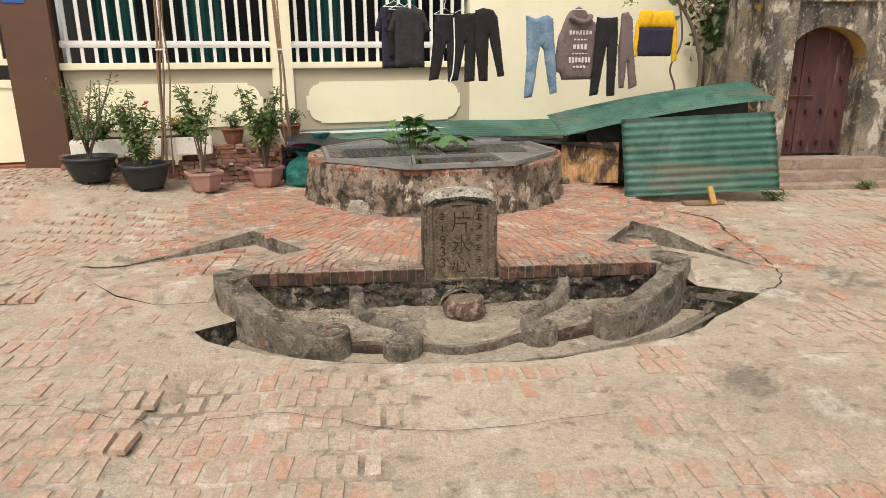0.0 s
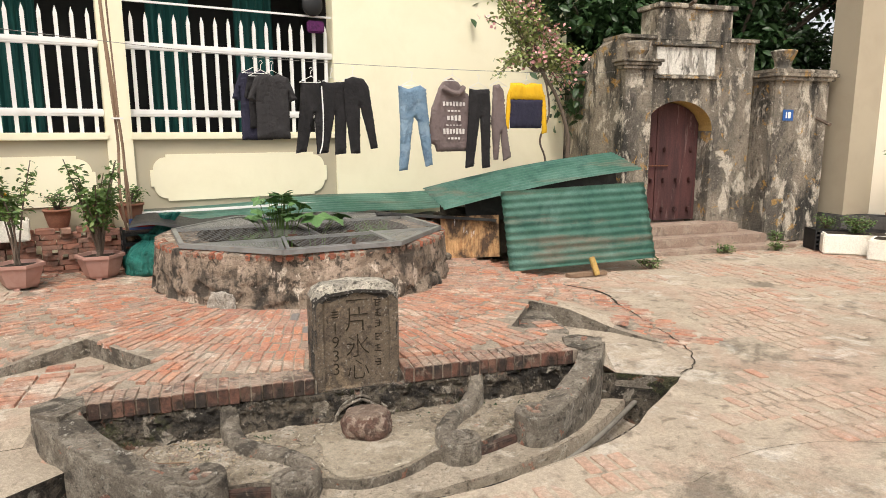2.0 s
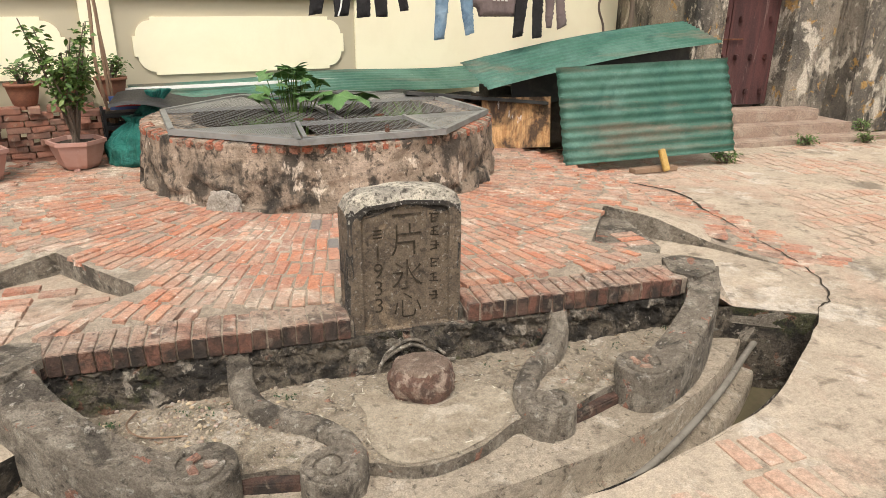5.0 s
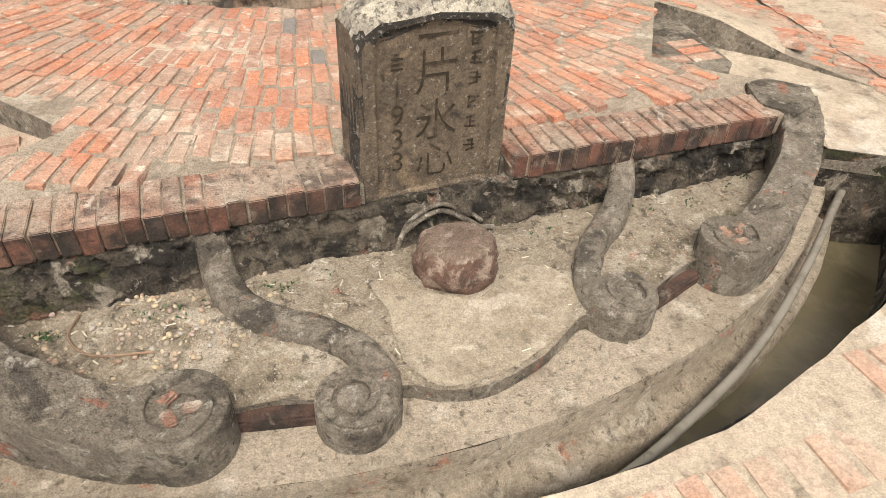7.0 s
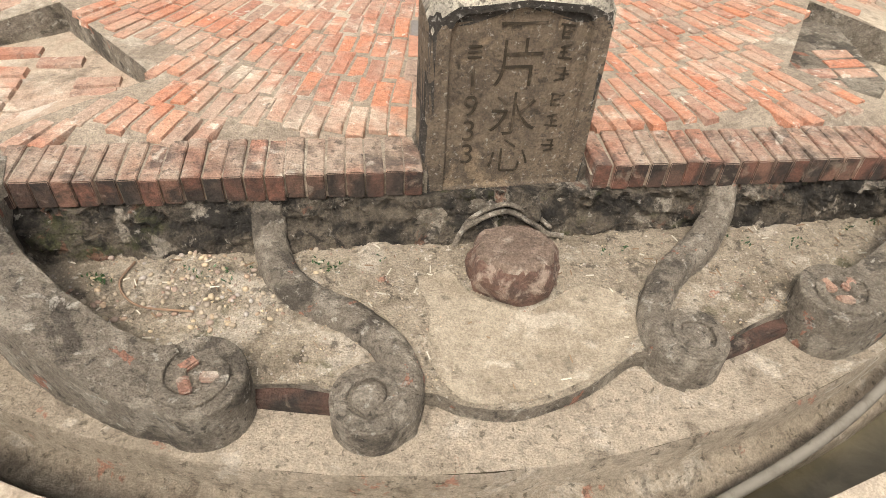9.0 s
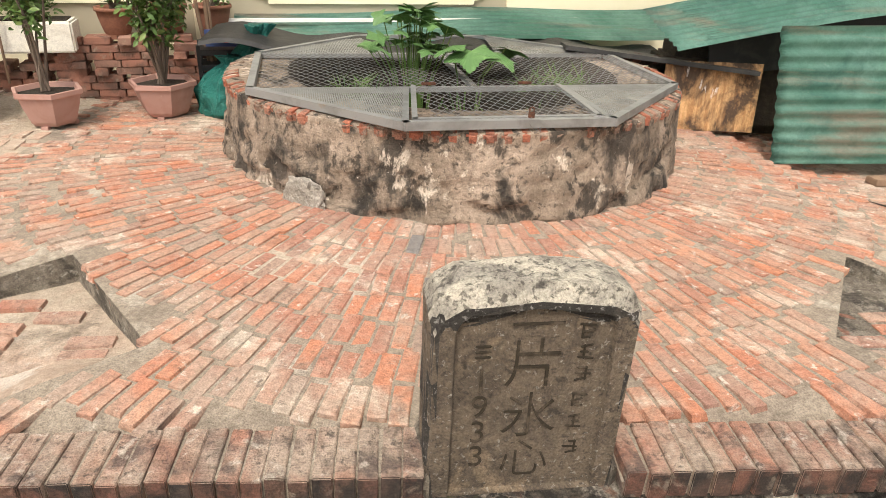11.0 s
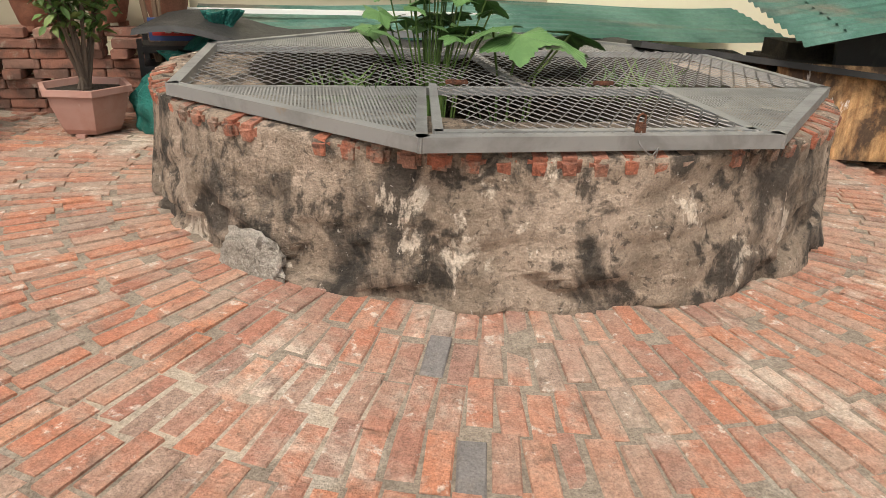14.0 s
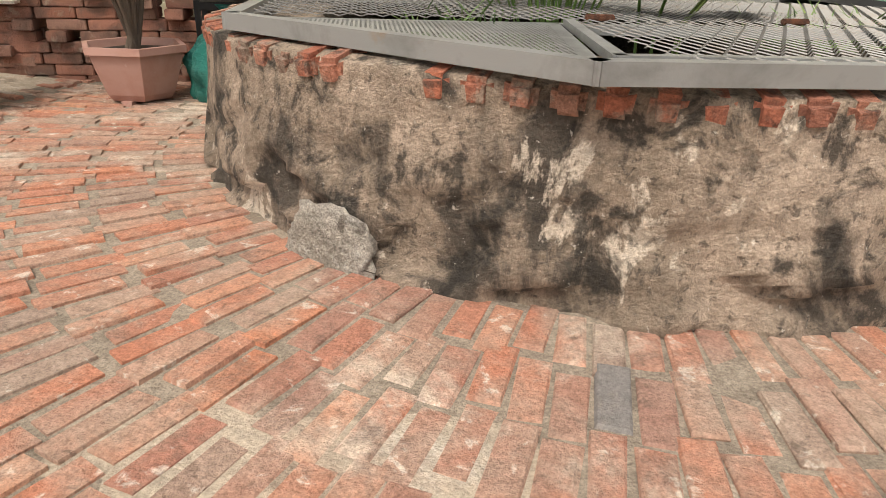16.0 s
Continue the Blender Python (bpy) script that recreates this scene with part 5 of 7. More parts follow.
for i in range(6):
    u = -6.45 - 0.36 * i
    tube(sc, smooth_line([HM @ Vector(p) for p in ((u, 0.06, 1.58), (u - 0.08, 0.06, 1.5), (u - 0.2, 0.06, 1.45), (u - 0.27, 0.06, 1.5), (u - 0.24, 0.06, 1.55), (u - 0.2, 0.06, 1.52))], 5), 0.012, 6)
part("gate_scroll", sc, M_CREAM, yg)
# backing behind the gate, shade put into its near-black colour
part("yard_back", hb(newbm(), -9.0, -6.2, 1.5, 1.6, -0.2, 5), M_INNER_SHADE, yg)
single("threshold", hb(newbm(), -9.0, -6.26, -0.1, 1.4, 0.18, 0.33), M_TILE_ROOF, "red tiled threshold under the yard gate", "threshold", kind="structure")

# ---- the old gate ----
GY = 4.75
gate = thing("old_gate", "old arched gate, plaster stained black with ochre patches", "gate", kind="structure")


def arch_wall(x0, x1, z0, z1, ax0, ax1, spring, rise, y0, y1):
    """An upright slab with a round-headed opening through it."""
    bm = newbm()
    pts = [(x0, z0), (ax0, z0), (ax0, spring)]
    for k in range(1, 20):
        t = math.pi * k / 20
        pts.append(((ax0 + ax1) / 2 - (ax1 - ax0) / 2 * math.cos(t), spring + rise * math.sin(t)))
    pts += [(ax1, spring), (ax1, z0), (x1, z0), (x1, z1), (x0, z1)]
    f = [bm.verts.new((x, y0, z)) for x, z in pts]
    b = [bm.verts.new((x, y1, z)) for x, z in pts]
    bm.faces.new(f)
    bm.faces.new(b[::-1])
    n = len(pts)
    for i in range(n):
        j = (i + 1) % n
        q = bm.faces.new((f[j], f[i], b[i], b[j]))
        q.material_index = 1 if 1 <= i < n - 5 else 0
    return bm


DX0, DX1 = 5.37, 6.62
part("gate_wall", arch_wall(4.92, 7.36, -0.35, 3.0, DX0, DX1, 1.62, 0.46, GY, GY + 0.55), [M_GATE, M_OCHRE], gate)
bm = newbm()
prism(bm, [(4.92, GY + 0.55), (4.92, GY + 0.01), (4.84, GY + 0.6), (4.92, 6.6), (5.2, 6.6), (5.2, GY + 0.55)], -0.3, [3.0, 3.0, 2.9, 2.35, 2.35, 3.0])
part("side_wall", bm, M_GATE, gate, "dark mossy side wall")
part("crest", box(newbm(), (1.36, 0.5, 0.50), (6.22, GY + 0.25, 3.22), bevel=0.02), M_GATE, gate)
part("crest_cap", box(newbm(), (1.46, 0.6, 0.07), (6.22, GY + 0.25, 3.50), bevel=0.012), M_GATE, gate)
part("shoulder_cap", box(newbm(), (0.60, 0.62, 0.06), (5.2, GY + 0.25, 3.02), bevel=0.01), M_GATE, gate)
part("shoulder_cap", box(newbm(), (0.55, 0.62, 0.06), (7.12, GY + 0.25, 3.02), bevel=0.01), M_GATE, gate)
part("name_panel", box(newbm(), (1.08, 0.04, 0.42), (6.05, GY - 0.005, 2.68), bevel=0.01), M_WHITEWASH, gate, "whitewashed worn name panel")
part("panel_ledge", box(newbm(), (1.25, 0.10, 0.04), (6.05, GY - 0.03, 2.92), bevel=0.008), M_GATE, gate)
part("panel_ledge", box(newbm(), (1.2, 0.08, 0.05), (6.05, GY - 0.02, 2.44), bevel=0.008), M_GATE, gate)
for x, w in ((5.16, 0.48), (7.0, 0.0)):
    if w:
        part("pilaster", box(newbm(), (w, 0.12, 2.85), (x, GY - 0.05, 1.12), bevel=0.01), M_GATE, gate)
        for k, (dw, z) in enumerate(((0.10, 2.56), (0.18, 2.61), (0.24, 2.66))):
            part("capital", box(newbm(), (w + dw, 0.22 + 0.06 * k, 0.045), (x, GY - 0.05, z), bevel=0.008), M_GATE, gate)
bm = newbm()
lathe(bm, [(0.12, 2.68), (0.13, 2.74), (0.17, 2.80), (0.18, 2.92), (0.15, 2.94)], 8, (5.14, GY - 0.05), close=True)
part("urn", bm, M_GATE, gate)
# the pier beside the gate, standing a little forward
part("pier", box(newbm(), (1.12, 0.55, 2.7), (7.98, 4.62, 1.15), bevel=0.02), M_GATE, gate)
for k, (dw, z) in enumerate(((0.08, 2.42), (0.16, 2.48), (0.10, 2.54))):
    part("pier_cap", box(newbm(), (1.12 + dw, 0.6 + dw, 0.06), (7.98, 4.62, z), bevel=0.01), M_GATE, gate)
bm = newbm()
lathe(bm, [(0.2, 2.56), (0.12, 2.62), (0.13, 2.70), (0.2, 2.86), (0.18, 2.88)], 8, (7.75, 4.55), close=True)
part("urn", bm, M_GATE, gate)
part("brick_return", box(newbm(), (0.5, 0.4, 2.5), (8.75, 4.9, 1.1)), M_BRICK_DARK, gate, "crumbling brick return wall")
door = thing("door_1", "", "", kind="structure")
door.parent = gate
for sx, (x0, x1) in ((-1, (DX0 + 0.0, 5.80)), (1, (5.815, DX1 - 0.02))):
    bm = newbm()
    pts = [(x0, 0.16), (x1, 0.16)]
    N = 8
    prof = []
    for k in range(N + 1):
        x = x1 + (x0 - x1) * k / N
        t = (x - (DX0 + DX1) / 2) / ((DX1 - DX0) / 2)
        prof.append((x, 1.62 + 0.44 * math.sqrt(max(0, 1 - t * t))))
    pts += prof
    f = [bm.verts.new((x, GY + 0.30, z)) for x, z in pts]
    b = [bm.verts.new((x, GY + 0.36, z)) for x, z in pts]
    bm.faces.new(f)
    bm.faces.new(b[::-1])
    for i in range(len(pts)):
        j = (i + 1) % len(pts)
        bm.faces.new((f[j], f[i], b[i], b[j]))
    lf = part("door_leaf", bm, M_DOOR, door)
    for z in (0.34, 0.82, 1.32):
        for q in range(3):
            x = x0 + (x1 - x0) * (0.18 + 0.32 * q)
            if z > 1.2 and q == 1:
                continue
            part("stud", box(newbm(), (0.05, 0.07, 0.075), (x, GY + 0.27, z), bevel=0.01), M_DOOR, lf, "square wooden stud")
bm = newbm()
tube(bm, [(5.58, GY + 0.27, 1.06), (6.03, GY + 0.27, 1.06)], 0.012, 6)
part("bolt", bm, M_RUST, door, "iron bolt")
for k, (y0, z) in enumerate(((4.45, 0.13), (4.16, -0.02), (3.86, -0.16))):
    bm = newbm()
    box(bm, (2.75 - 0.35 * (2 - k), 4.9 - y0, 0.16), (6.0 + 0.14 * k, (4.9 + y0) / 2, z - 0.06), bevel=0.015)
    single("step", bm, M_STEP, "worn brick-edged step before the old gate", "step", "steps of the old gate")
np_ = thing("number_plate", "blue enamel plate with white border on the old pier", "number plate")
part("plate", box(newbm(), (0.2, 0.012, 0.17), (7.72, 4.335, 1.86)), M_BLUE, np_)
for x, w in ((7.68, 0.02), (7.74, 0.05)):
    part("mark", box(newbm(), (w, 0.01, 0.1), (x, 4.328, 1.86)), M_WHITE, np_, "white bar")

# ---- the pale house on the other side ----
rh = thing("pale_house", "pale peach rendered house with a grey column and stone plinth", "house", kind="structure")
part("column", box(newbm(), (0.56, 0.5, 7.2), (8.95, 4.25, 3.86)), M_GREYPIL, rh)
bm = newbm()
prism(bm, [(9.23, 4.02), (11.96, 1.6), (13.96, 4), (12.4, 6.5)], 0.24, 7.4)
part("wall", bm, M_PEACH, rh)
bm = newbm()
prism(bm, [(8.62, 4.45), (8.62, 3.96), (9.20, 3.96), (11.96, 1.5), (13.96, 4), (12.4, 6.5)], -0.35, 0.25)
part("plinth", bm, M_COBBLE, rh, "dark random stone plinth")
st = newbm()
box(st, (0.2, 0.03, 0.13), bevel=0.008)
stone_me = None
for i in range(60):
    t = rnd.uniform(0, 1)
    a = Vector((9.20 + 2.76 * t, 3.96 - 2.46 * t, rnd.uniform(-0.2, 0.18))) if i > 12 else Vector((rnd.uniform(8.66, 9.16), 3.95, rnd.uniform(-0.2, 0.18)))
    if stone_me is None:
        ob = part("stone", st, M_COBBLE, rh)
        stone_me = ob.data
    else:
        ob = new("stone", stone_me)
        ob.parent = rh
    ob.matrix_basis = pose(*a, 0, rnd.uniform(-25, 25), -41.7 if i > 12 else 0)

# far roof and closing walls behind
fr2 = thing("far_roof", "red tiled roof beyond the old gate", "roof", kind="structure")
bm = newbm()
v = [bm.verts.new(p) for p in ((8, 11, 2.9), (14, 11, 2.9), (14, 14, 4.4), (8, 14, 4.4), (8, 11, 2.75), (14, 11, 2.75))]
bm.faces.new(v[:4])
bm.faces.new((v[4], v[5], v[1], v[0]))
part("roof", bm, M_TILE_ROOF, fr2)
part("wall", box(newbm(), (6, 0.3, 3.0), (11, 12, 1.3)), M_BRICK_DARK, fr2)
single("wall_back_lane", box(newbm(), (26, 0.3, 3.2), (-2, -11.5, 1.4)), M_CREAM, "plain cream wall behind the court", "wall", kind="structure")

# a cap and a purple cloth hung on the window rail
cap = thing("hung_cap", "dark knitted cap with a purple cloth hung on a window rail", "cap")
bm = newbm()
bmesh.ops.create_icosphere(bm, subdivisions=3, radius=0.15, matrix=HM @ pose(-0.36, -0.02, 3.36) @ Matrix.Diagonal((1, 0.5, 1.1, 1)))
part("crown", bm, M_CRATE, cap, smooth=True)
part("cloth", hb(newbm(), -0.44, -0.20, -0.05, 0.03, 2.98, 3.14, 0.02), M_PURPLE, cap, "purple cloth")

# ---- loose sheets by the house ----
def corrugated(w, h, pitch=0.076, amp=0.011, across=True, bend=None):
    """A corrugated sheet in its own plane; ribs run along x if across."""
    bm = newbm()
    th = 0.002
    nw, nh = (24, int(h / pitch * 6)) if across else (int(w / pitch * 6), 16)
    g = []
    for i in range(nw + 1):
        col = []
        for j in range(nh + 1):
            x, z = w * i / nw, h * j / nh
            o = amp * math.sin(2 * math.pi * (z if across else x) / pitch)
            o += bend(x / w, z / h) if bend else 0
            col.append(bm.verts.new((x, o, z)))
        g.append(col)
    for i in range(nw):
        for j in range(nh):
            bm.faces.new((g[i][j], g[i + 1][j], g[i + 1][j + 1], g[i][j + 1]))
    bmesh.ops.solidify(bm, geom=bm.faces[:], thickness=th)
    return bm


def frame_of(o, ex, ez):
    """A matrix whose x runs along ex and whose z along ez, from o."""
    x = Vector(ex).normalized()
    z = Vector(ez)
    z = (z - x * z.dot(x)).normalized()
    y = z.cross(x)
    return Matrix(((x.x, y.x, z.x, o[0]), (x.y, y.y, z.y, o[1]), (x.z, y.z, z.z, o[2]), (0, 0, 0, 1)))


fs = single("corrugated_sheet", corrugated(2.0, 1.02, 0.104, 0.014, True, lambda a, b: 0.05 * (b - 0.5) ** 2 + 0.03 * a * b), M_TIN, "faded green corrugated steel sheet leaning as a fence", "corrugated sheet", "corrugated sheets", smooth=True)
fs.matrix_world = frame_of((2.47, 3.22, -0.11), (2.1, -0.20, 0.10), (-0.04, 0.30, 1.0))
ts = single("corrugated_sheet", corrugated(3.05, 0.72, 0.076, 0.010, True, lambda a, b: -0.06 * math.sin(3.1 * a)), M_TIN, "green corrugated steel sheet laid as a sloping roof", "corrugated sheet", "corrugated sheets", smooth=True)
ts.matrix_world = frame_of((1.72, 3.55, 0.66), (2.95, 0.25, 0.42), (-0.30, 0.75, 0.22))
t2 = single("corrugated_sheet", corrugated(0.9, 0.70, 0.076, 0.010, True), M_TIN, "green corrugated steel sheet overlapping the sloping roof", "corrugated sheet", "corrugated sheets", smooth=True)
t2.matrix_world = frame_of((1.98, 3.60, 0.725), (0.9, 0.08, 0.13), (-0.30, 0.75, 0.22))
fl_sheet = single("corrugated_sheet", corrugated(4.3, 0.85, 0.10, 0.006, True, lambda a, b: 0.02 * math.sin(9 * a)), M_TIN, "flat green steel sheet behind the well", "corrugated sheet", "corrugated sheets", smooth=True)
fl_sheet.matrix_world = frame_of((-1.75, 4.25, 0.50), (4.2, 0.75, 0.05), (-0.15, 0.8, 0.17))
bm = newbm()
hb(bm, -2.9, 0.6, -0.30, -0.26, 0.62, 0.65)
single("steel_purlin", bm, M_WHITE, "pale steel purlin lying along the wall", "beam")
bm = newbm()
g = []
for i in range(40):
    x = -1.9 + 4.0 * i / 39
    z = 0.60 - 0.10 * ss(-1.9, -0.6, x) - 0.12 * ss(0.8, 2.2, x) + 0.03 * math.sin(i * 0.7)
    g.append([bm.verts.new((x, 4.15 + 0.19 * x - 0.12 * ss(0.5, 2.2, x), z)), bm.verts.new((x, 4.75 + 0.19 * x, z + 0.04)), bm.verts.new((x, 4.12 + 0.19 * x, z - 0.03))])
for a, b in zip(g, g[1:]):
    bm.faces.new((a[0], b[0], b[1], a[1]))
    bm.faces.new((a[2], b[2], b[0], a[0]))
single("roofing_felt", bm, M_TAR_SHADE, "black buckled roofing felt over the lean-to", "roofing felt")
for o, ex, L in (((0.95, 3.96, 0.60), (1.45, -0.22, -0.12), 1.55),):
    bm = newbm()
    box(bm, (L, 0.5, 0.035), m=frame_of(o, ex, (0, 0.1, 1)) @ pose(L / 2, 0.2, 0))
    single("black_board", bm, M_TAR_SHADE, "charred black board sloping over the plywood", "board")
# upright black panel added to paint the shaded gap below the sloping sheet
bm = newbm()
box(bm, (2.35, 0.03, 0.42), m=pose(3.3, 4.0, 0.74, 0, -7, 3))
single("black_board", bm, M_TAR_SHADE, "black panel put in for the shade under the sloping sheet", "board")
bm = newbm()
box(bm, (0.78, 0.018, 0.55), m=frame_of((1.76, 3.80, 0.0), (1, -0.10, 0.0), (0.0, 0.14, 1)) @ pose(0.39, 0, 0.265))
ply = single("plywood_board", bm, M_PLY, "scorched plywood board leaning under the lean-to", "board")
bm = newbm()
bmesh.ops.create_icosphere(bm, subdivisions=2, radius=0.07, matrix=pose(1.78, 3.66, 0.045) @ Matrix.Diagonal((1, 0.8, 0.8, 1)))
single("stone", bm, M_RENDER, "grey stone at the foot of the plywood", "stone", smooth=True)
bm = newbm()
box(bm, (0.55, 0.12, 0.05), (3.45, 3.05, -0.17), 4, bevel=0.006)
single("plank", bm, M_BAMBOO, "short worn plank on the ground", "plank")
bm = newbm()
box(bm, (0.07, 0.05, 0.24), m=pose(3.52, 2.98, -0.06, -12, -16, 0), bevel=0.008)
single("brick", bm, M_OCHRE, "broken brick propped against the sheet", "brick")
# added dark block, stands in for the shaded hollow behind sheet and plywood
bm = newbm()
box(bm, (2.75, 0.5, 0.75), (3.2, 4.25, 0.25), bevel=0.1)
single("rubble_heap", bm, M_SOIL_SHADE, "dark block put in for the shade under the lean-to", "rubbish", kind="stuff")
for i in range(5):
    bm = newbm()
    box(bm, (0.2, 0.1, 0.07), m=pose(1.35 + 0.17 * i, 4.0 + 0.03 * i, 0.52 - 0.012 * i, rnd.uniform(-10, 10), rnd.uniform(-8, 8), rnd.uniform(-30, 30)), bevel=0.008)
    single("brick", bm, M_BRICK_DARK, "loose old brick weighing down the felt", "brick", "loose bricks on the felt")

# ---- washing on the line ----
LM = pose(-0.45, 3.6, 0, 0, 0, 10.5)
bm = newbm()
tube(bm, smooth_line([LM @ Vector(p) for p in ((-3.0, 0, 2.62), (-0.2, 0, 2.44), (2.0, 0, 2.40), (4.3, 0, 2.42), (5.4, 0.2, 2.5))], 8), 0.003, 5)
single("washing_line", bm, M_WIRE, "thin wire washing line", "washing line")


def cloth(outline, thick=0.035, seed=0, back=0.0):
    """A garment from a front outline (u, z): two faces puffed apart, with soft folds."""
    us, zs = [p[0] for p in outline], [p[1] for p in outline]
    step = 0.018
    pts, edges = [], []
    ring = []
    for i in range(len(outline)):
        a, b = Vector(outline[i]), Vector(outline[(i + 1) % len(outline)])
        n = max(1, int((b - a).length / 0.025))
        ring += [a + (b - a) * k / n for k in range(n)]
    ring = [p + Vector((0.005 * noise.noise((p.x * 30, p.y * 30, seed)), 0.005 * noise.noise((p.x * 30, p.y * 30, seed + 5)))) for p in ring]
    pts += ring
    edges = [(i, (i + 1) % len(ring)) for i in range(len(ring))]
    u = min(us)
    while u < max(us):
        z = min(zs)
        while z < max(zs):
            p = (u + rnd.uniform(-0.004, 0.004), z + rnd.uniform(-0.004, 0.004))
            if inside(p, ring) and min((Vector(p) - q).length for q in ring[::2]) > 0.012:
                pts.append(Vector(p))
            z += step
        u += step
    vs, _, fs_, *_ = delaunay_2d_cdt(pts, edges, [], 0, 1e-5)
    bm = newbm()
    F, B = [], []
    nr = len(ring)
    for i, q in enumerate(vs):
        d = min((q - r_).length for r_ in ring[::2]) if i >= nr else 0.0
        puff = thick * min(1.0, d / 0.05) ** 0.6
        fold = 0.016 * noise.noise((q.x * 11, q.y * 2.2, seed)) + 0.008 * noise.noise((q.x * 26, q.y * 7, seed + 3))
        F.append(bm.verts.new(LM @ Vector((q.x, -puff + fold + back, q.y))))
        B.append(bm.verts.new(LM @ Vector((q.x, puff * 0.4 + fold + back + 0.004, q.y))))
    for f in fs_:
        c = sum((vs[i] for i in f), Vector((0, 0))) / len(f)
        if inside(c, ring):
            bm.faces.new([F[i] for i in f])
            bm.faces.new([B[i] for i in reversed(f)])
    bm.edges.ensure_lookup_table()
    rim = [e for e in bm.edges if e.is_boundary]
    bmesh.ops.bridge_loops(bm, edges=rim)
    return bm


def hanger(u, z, parent, w=0.17):
    bm = newbm()
    tube(bm, [LM @ Vector(p) for p in ((u - w, 0, z - 0.10), (u, 0, z - 0.03), (u + w, 0, z - 0.10), (u - w, 0, z - 0.10))], 0.004, 5)
    tube(bm, smooth_line([LM @ Vector(p) for p in ((u, 0, z - 0.03), (u, 0, z + 0.02), (u + 0.02, 0, z + 0.05), (u, 0, z + 0.07), (u - 0.02, 0, z + 0.05))], 4), 0.003, 5)
    part("hanger", bm, M_WHITE, parent, "white wire hanger")


def garment(name, outline, material, label, category, u, z, thick=0.035, seed=0, back=0.0):
    e = thing(name, label, category, group="washing on the line")
    part("cloth", cloth(outline, thick, seed, back), material, e, smooth=True)
    hanger(u, z, e, 0.14)
    return e


def shirt(c, top, w, h, sl, drop):
    return [(c - 0.07, top), (c, top - 0.03), (c + 0.07, top), (c + w * 0.42, top - 0.04), (c + w * 0.5 + sl, top - drop), (c + w * 0.5 + sl - 0.09, top - drop - 0.03), (c + w * 0.42, top - 0.2), (c + w * 0.43, top - h), (c - w * 0.43, top - h), (c - w * 0.42, top - 0.2), (c - w * 0.5 - sl + 0.09, top - drop - 0.03), (c - w * 0.5 - sl, top - drop), (c - w * 0.42, top - 0.04)]


def trousers(c, top, w, h, spread, leg=0.13, skew=0.0):
    k = c + skew
    return [(c - w / 2, top), (c - w * 0.2, top - 0.015), (c + w / 2, top), (c + w * 0.56, top - 0.25), (k + spread + leg / 2, top - h), (k + spread - leg / 2, top - h - 0.01), (c + 0.012, top - 0.36), (k - spread + leg / 2, top - h + 0.02), (k - spread - leg / 2, top - h), (c - w * 0.56, top - 0.25)]


garment("t_shirt", shirt(0.0, 2.31, 0.40, 0.78, 0.06, 0.32), M_NAVY, "dark navy t-shirt on a hanger", "t-shirt", -0.02, 2.36, 0.03, 1, 0.10)
garment("t_shirt", shirt(0.06, 2.28, 0.34, 0.62, 0.03, 0.28), M_BLACK, "black t-shirt on a hanger", "t-shirt", 0.05, 2.33, 0.03, 2, 0.05)
garment("t_shirt", shirt(0.16, 2.26, 0.44, 0.72, 0.06, 0.28), M_CHARCOAL, "charcoal t-shirt on a hanger", "t-shirt", 0.17, 2.33, 0.03, 3, -0.02)
garment("trousers", trousers(0.64, 2.20, 0.27, 0.83, 0.13, 0.13, -0.03), M_BLACK, "black trousers on a hanger", "trousers", 0.62, 2.28, 0.03, 4, 0.03)
tr = garment("trousers", trousers(0.88, 2.20, 0.29, 0.84, 0.11, 0.14, -0.04), M_BLACK, "black track trousers with a white side stripe", "trousers", 0.86, 2.28, 0.03, 5, 0.0)
bm = newbm()
tube(bm, smooth_line([LM @ Vector(p) for p in ((0.735, -0.02, 2.14), (0.74, -0.035, 1.8), (0.72, -0.04, 1.5), (0.685, -0.03, 1.37))], 6), 0.008, 6)
part("stripe", bm, M_WHITE, tr, "white stripe")
garment("shirt", [(1.02, 2.23), (1.12, 2.26), (1.25, 2.24), (1.32, 2.15), (1.42, 1.42), (1.33, 1.41), (1.20, 1.92), (1.19, 1.36), (1.07, 1.36), (1.02, 1.8), (1.0, 2.1)], M_BLACK, "black long-sleeved shirt on a hanger", "shirt", 1.13, 2.31, 0.03, 6, -0.03)
garment("jeans", [(1.72, 2.18), (1.85, 2.14), (2.02, 2.19), (2.10, 2.14), (2.13, 1.85), (2.19, 1.2), (2.09, 1.17), (1.98, 1.75), (1.93, 1.80), (1.83, 1.14), (1.72, 1.13), (1.74, 1.7)], M_DENIM, "faded blue jeans hung by the waist", "jeans", 1.9, 2.28, 0.04, 7)
hd = garment("hoodie", [(2.30, 2.15), (2.36, 2.24), (2.49, 2.30), (2.60, 2.24), (2.67, 2.15), (2.79, 2.05), (2.86, 1.48), (2.78, 1.40), (2.74, 1.36), (2.28, 1.36), (2.24, 1.45), (2.15, 1.47), (2.20, 1.9)], M_TAUPE_CLOTH, "taupe hooded sweatshirt with pale printed lettering", "sweatshirt", 2.48, 2.36, 0.05, 8, 0.05)
b = newbm()
tube(b, smooth_line([LM @ Vector(p) for p in ((2.34, -0.01, 2.17), (2.42, -0.05, 2.12), (2.50, -0.06, 2.10), (2.58, -0.05, 2.12), (2.64, -0.01, 2.18))], 5), 0.035, 8)
part("hood", b, M_TAUPE_CLOTH, hd, smooth=True)
